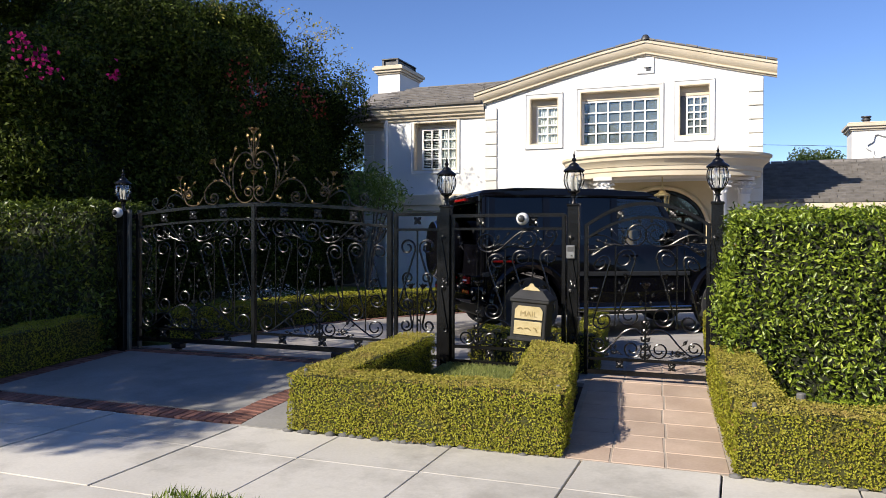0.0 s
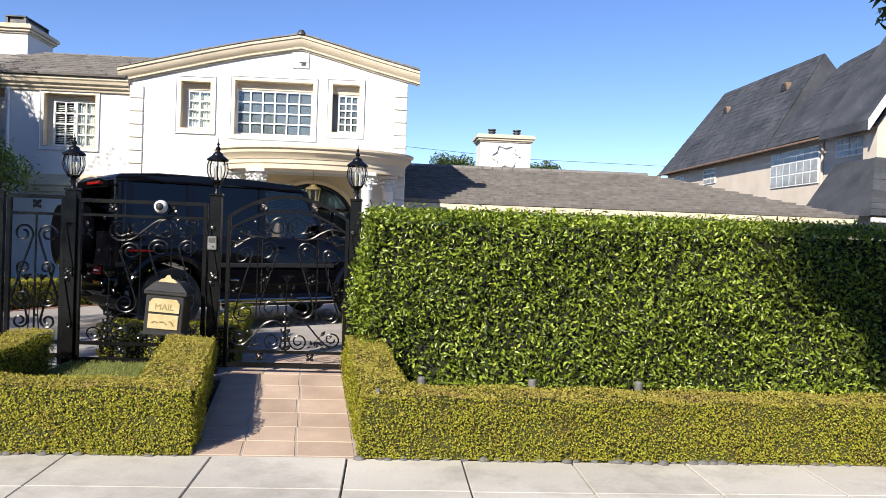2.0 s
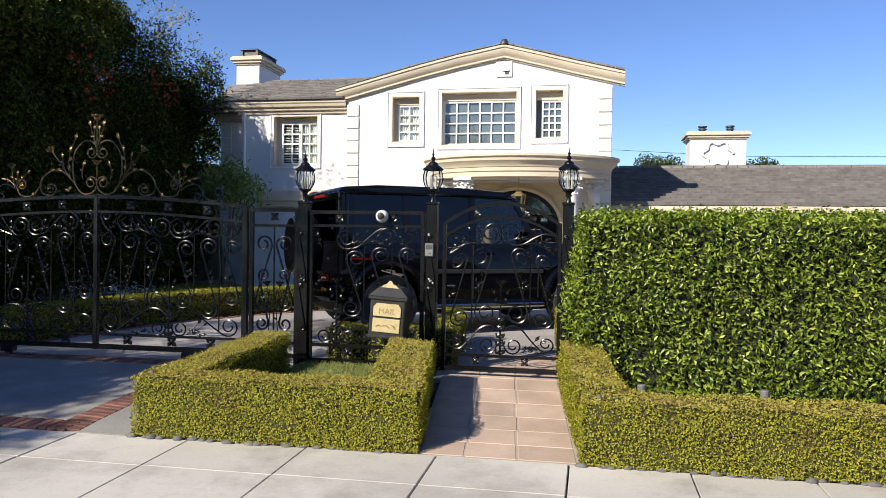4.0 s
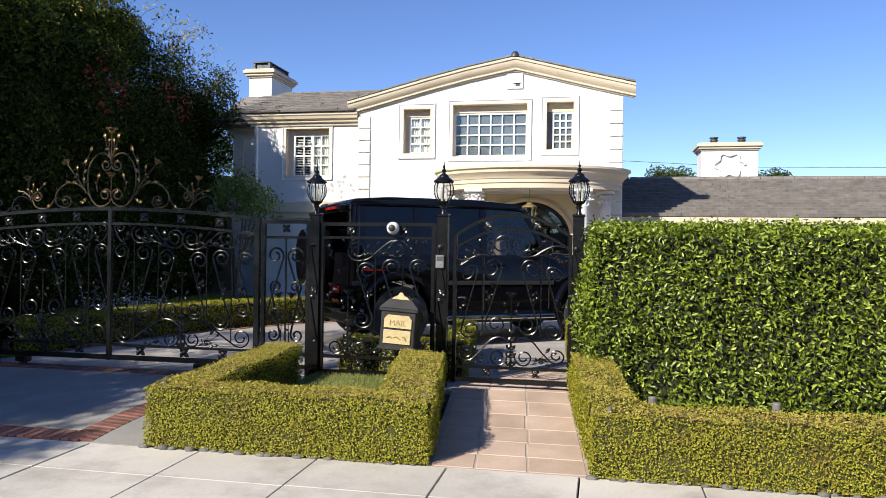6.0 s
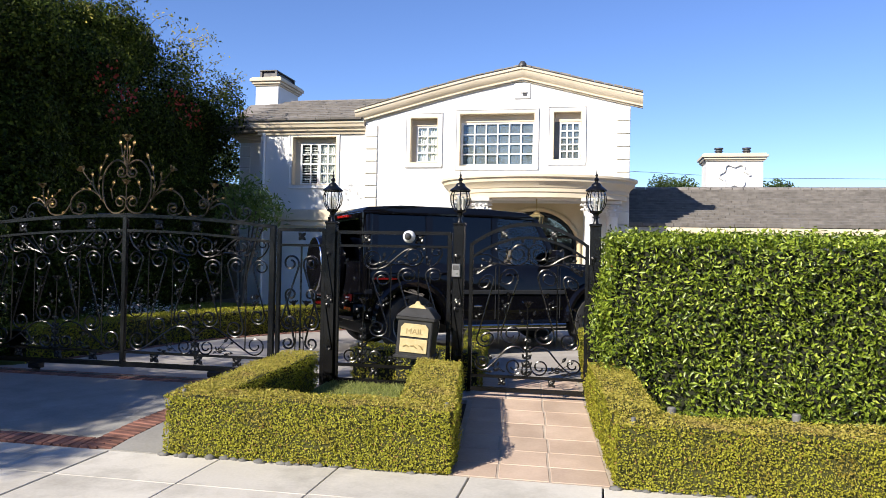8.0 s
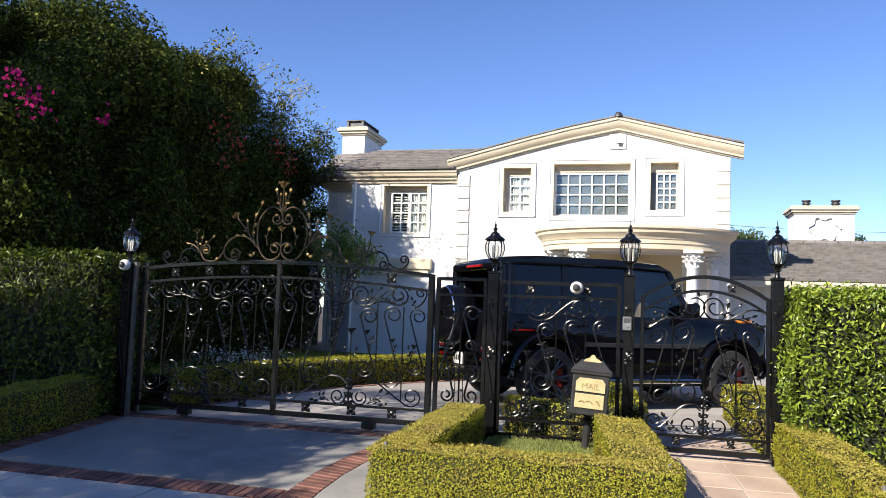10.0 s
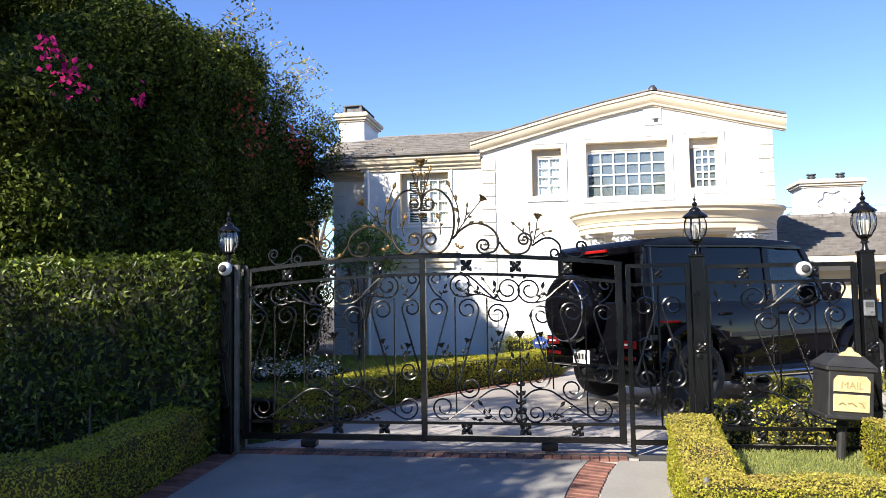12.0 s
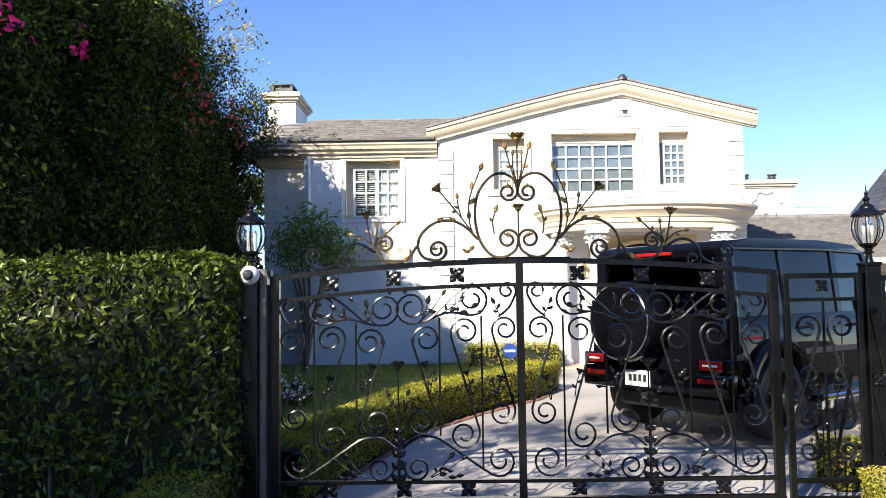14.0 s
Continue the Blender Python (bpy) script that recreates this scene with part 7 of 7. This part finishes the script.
HIP = ((0, 1, 2, 3), (1, 4, 2), (4, 5, 3, 2), (5, 0, 3), (0, 5, 4, 1))
nr = part("roof", solid([(15.2, 42.7, 5.75), (15.2, 30.3, 5.79), (18.1, 31.25, 10.05), (18.1, 40.95, 10.15), (21.0, 30.3, 5.75), (21.0, 42.7, 5.75)], HIP), SLATE, nb)
nr2 = part("roof", solid([(15.2, 31.4, 5.78), (15.2, 23.0, 5.83), (17.6, 23.0, 9.58), (17.62, 29.3, 9.10), (20.0, 23.0, 5.8), (20.0, 31.4, 5.8)], HIP), SLATE, nb)
SLATES = {"course": 0.27, "width": 0.36, "thick": 0.012}
roof_tiles(nr, [(15.17, 42.7, 5.77), (15.17, 30.3, 5.81), (18.09, 31.25, 10.08), (18.09, 40.95, 10.18)], SLATE, **SLATES)
roof_tiles(nr2, [(15.17, 30.3, 5.81), (15.17, 23.0, 5.86), (17.59, 23.0, 9.62), (17.6, 29.06, 9.13)], SLATE, **SLATES)
part("gutter", boxed(15.08, 15.2, 23.0, 42.7, 5.69, 5.78, 0.02), COPPER, nb)
part("rainpipe", bar([(WX - 0.06, 26.7, 5.7), (WX - 0.06, 26.7, 0.4)], 0.05, seg=8), BEIGE, nb)


def side_window(y0, y1, z0, z1, cols):
    w = part("window", boxed(WX - 0.05, WX - 0.003, y0, y1, z0, z1, 0.01), FRAME_WHITE, nb, "white casement window")
    for k in range(cols):
        a, b = y0 + 0.06 + (y1 - y0 - 0.06) * k / cols, y0 + (y1 - y0 - 0.06) * (k + 1) / cols
        for r in range(3):
            e, f = z0 + 0.06 + (z1 - z0 - 0.06) * r / 3, z0 + (z1 - z0 - 0.06) * (r + 1) / 3
            part("pane", boxed(WX - 0.062, WX - 0.052, a, b, e, f), PANE_DARK, w)


PANE_DARK = surface("curtained_pane", (0.22, 0.24, 0.25), (0.42, 0.44, 0.45), 2, 0.08, bump=0)
side_window(26.95, 30.5, 4.22, 5.62, 7)
side_window(24.2, 25.9, 4.98, 5.68, 4)
side_window(35.9, 37.3, 4.85, 5.62, 3)
side_window(39.8, 41.9, 5.0, 5.58, 4)
for y, z, xx in ((32.7, 8.9, 17.3), (38.5, 8.82, 17.25)):
    dv = part("roof_vent", prism([(-0.30, 0), (0.30, 0), (0.26, 0.22), (0.12, 0.36), (-0.12, 0.36), (-0.26, 0.22)], "x", -0.20, 0.15), COPPER, nb, "small arched roof vent")
    for vv in dv.data.vertices:
        vv.co.x += xx
        vv.co.y += y
        vv.co.z += z - 0.18
    for k in range(4):
        part("louvre", boxed(xx - 0.225, xx - 0.20, y - 0.24 + 0.03 * k, y + 0.24 - 0.03 * k, z - 0.15 + 0.08 * k, z - 0.105 + 0.08 * k), METALCAP, dv)
for x, y, z in ((16.6, 25.0, 7.84), (15.9, 42.2, 6.5)):
    part("vent_pipe", lathe([(0.06, -0.6), (0.06, 0.25), (0.09, 0.26), (0.09, 0.31), (0, 0.33)], 10, (x, y, z)), FRAME_WHITE, nb)
# gabled front wing with white boarding in its peak
GY = 22.9
part("wall", prism([(15.1, 0.3), (21.1, 0.3), (21.1, 5.7), (19.9, 7.5), (16.3, 7.5), (15.1, 5.7)], "y", GY, 23.6), BEIGE, nb)
gable_boards = part("gable", prism([(16.25, 7.503), (19.95, 7.503), (18.1, 10.3)], "y", GY, 23.6), FRAME_WHITE, nb, "white boarded gable")
for k in range(9):
    z = 7.52 + 0.3 * k
    e = (z - 7.5) * 0.66
    part("board", boxed(16.3 + e, 19.9 - e, GY - 0.025, GY - 0.002, z, z + 0.27), FRAME_WHITE, gable_boards)
wing = part("roof", prism([(14.7, 5.55), (18.1, 10.72), (21.5, 5.55), (21.5, 5.85), (18.1, 11.0), (14.7, 5.85)], "y", GY - 0.25, 25.5), SLATE, nb)
part("barge_board", prism([(14.62, 5.50), (18.1, 10.75), (21.6, 5.50), (21.6, 5.84), (18.1, 11.06), (14.62, 5.84)], "y", GY - 0.33, GY - 0.255), FRAME_WHITE, nb, "white barge board")
fw = part("window", boxed(15.65, 17.6, GY - 0.06, GY - 0.003, 4.0, 5.62, 0.01), FRAME_WHITE, nb, "white casement window")
for c in range(5):
    for r in range(4):
        part("pane", boxed(15.73 + c * 0.37, 16.04 + c * 0.37, GY - 0.07, GY - 0.062, 4.08 + r * 0.38, 4.42 + r * 0.38), PANE_DARK, fw)
pr = part("porch_roof", solid([(13.75, 21.0, 2.80), (18.0, 21.0, 2.72), (18.0, GY - 0.01, 4.62), (15.03, GY - 0.01, 4.70), (13.75, 25.0, 2.80), (15.03, 25.0, 4.70), (18.0, GY - 0.01, 2.72)], ((0, 1, 2, 3), (0, 3, 5, 4), (1, 6, 2))), SLATE, nb)
roof_tiles(pr, [(13.73, 20.97, 2.82), (18.0, 20.97, 2.74), (18.0, GY - 0.02, 4.64), (15.03, GY - 0.02, 4.72)], SLATE, **SLATES)
part("fascia", boxed(13.75, 18.0, 20.9, 20.98, 2.62, 2.75), FRAME_WHITE, nb, "white fascia board")
part("wall", boxed(14.1, 18.0, 21.4, GY - 0.003, 0.3, 2.7), BEIGE, nb)
# treetops far behind the low wing
for (x, y, z, r) in ((4.5, 48.0, 6.2, 1.6), (9.5, 50.0, 6.0, 2.0), (6.2, 52, 5.9, 1.2), (-14.0, 30.0, 6.0, 2.0)):
    tree("distant_tree", "distant green treetop behind the roofs", (x, y, 0.4), z - 1.0, (0, 0), [(x + 0.8, y, z), (x - 0.8, y, z)], [(x + rng.uniform(-r, r), y + rng.uniform(-1, 1), z + rng.uniform(-0.8, 0.5), 0.9, 0.9, 0.6) for k in range(7)], TREELEAF, 0.2, 55, 0.2)
wire = thing("overhead_wire", "thin dark overhead wire crossing behind the roofs", "wire")
part("wire", bar([(-6, 58.0, 9.0), (10, 57.0, 7.9), (30, 56.0, 7.6), (60, 55, 9.0)], 0.016, seg=5), TRIM, wire)
for x in (-6, 60):
    part("pole", bar([(x, 58 if x < 0 else 55, 0.3), (x, 58 if x < 0 else 55, 9.4)], 0.12, seg=8), BARK, wire)
# unseen line of trees added beyond the road, to darken reflections in glass and paint
for x in range(-26, 87, 8):
    tb = [(x + rng.uniform(-3.2, 3.2), -15 + rng.uniform(-1.5, 1.5), 4.6 + rng.uniform(-4.2, 4.2), 1.5, 1.2, 1.3) for k in range(19)]
    tree("far_street_tree", "unseen tree added across the road to darken reflections", (x, -15.0, 0.0), 3.5, (0, 0), [q_[:3] for q_ in tb[:4]], tb, TREELEAF, 0.42, 11, 0.22)

# small blue yard sign on its stake
SIGNBLUE = surface("blue_sign_enamel", (0.02, 0.05, 0.20), (0.03, 0.07, 0.28), 6, 0.4)
ys = thing("yard_sign", "small blue octagonal yard sign on a stake", "sign", (-4.62, 16.6, -0.27))
part("stake", bar([(0, 0, 0.68), (0, 0, 0.98)], 0.012, seg=6), METALCAP, ys)
face_o = [(0.15 * math.cos(math.pi / 8 + math.pi * k / 4), 1.10 + 0.15 * math.sin(math.pi / 8 + math.pi * k / 4)) for k in range(8)]
fc = part("face", prism(face_o, "y", -0.012, 0.0), SIGNBLUE, ys)
part("band", boxed(-0.10, 0.10, -0.016, -0.0125, 1.08, 1.125), PLATEWHITE, fc, "pale band across the sign")
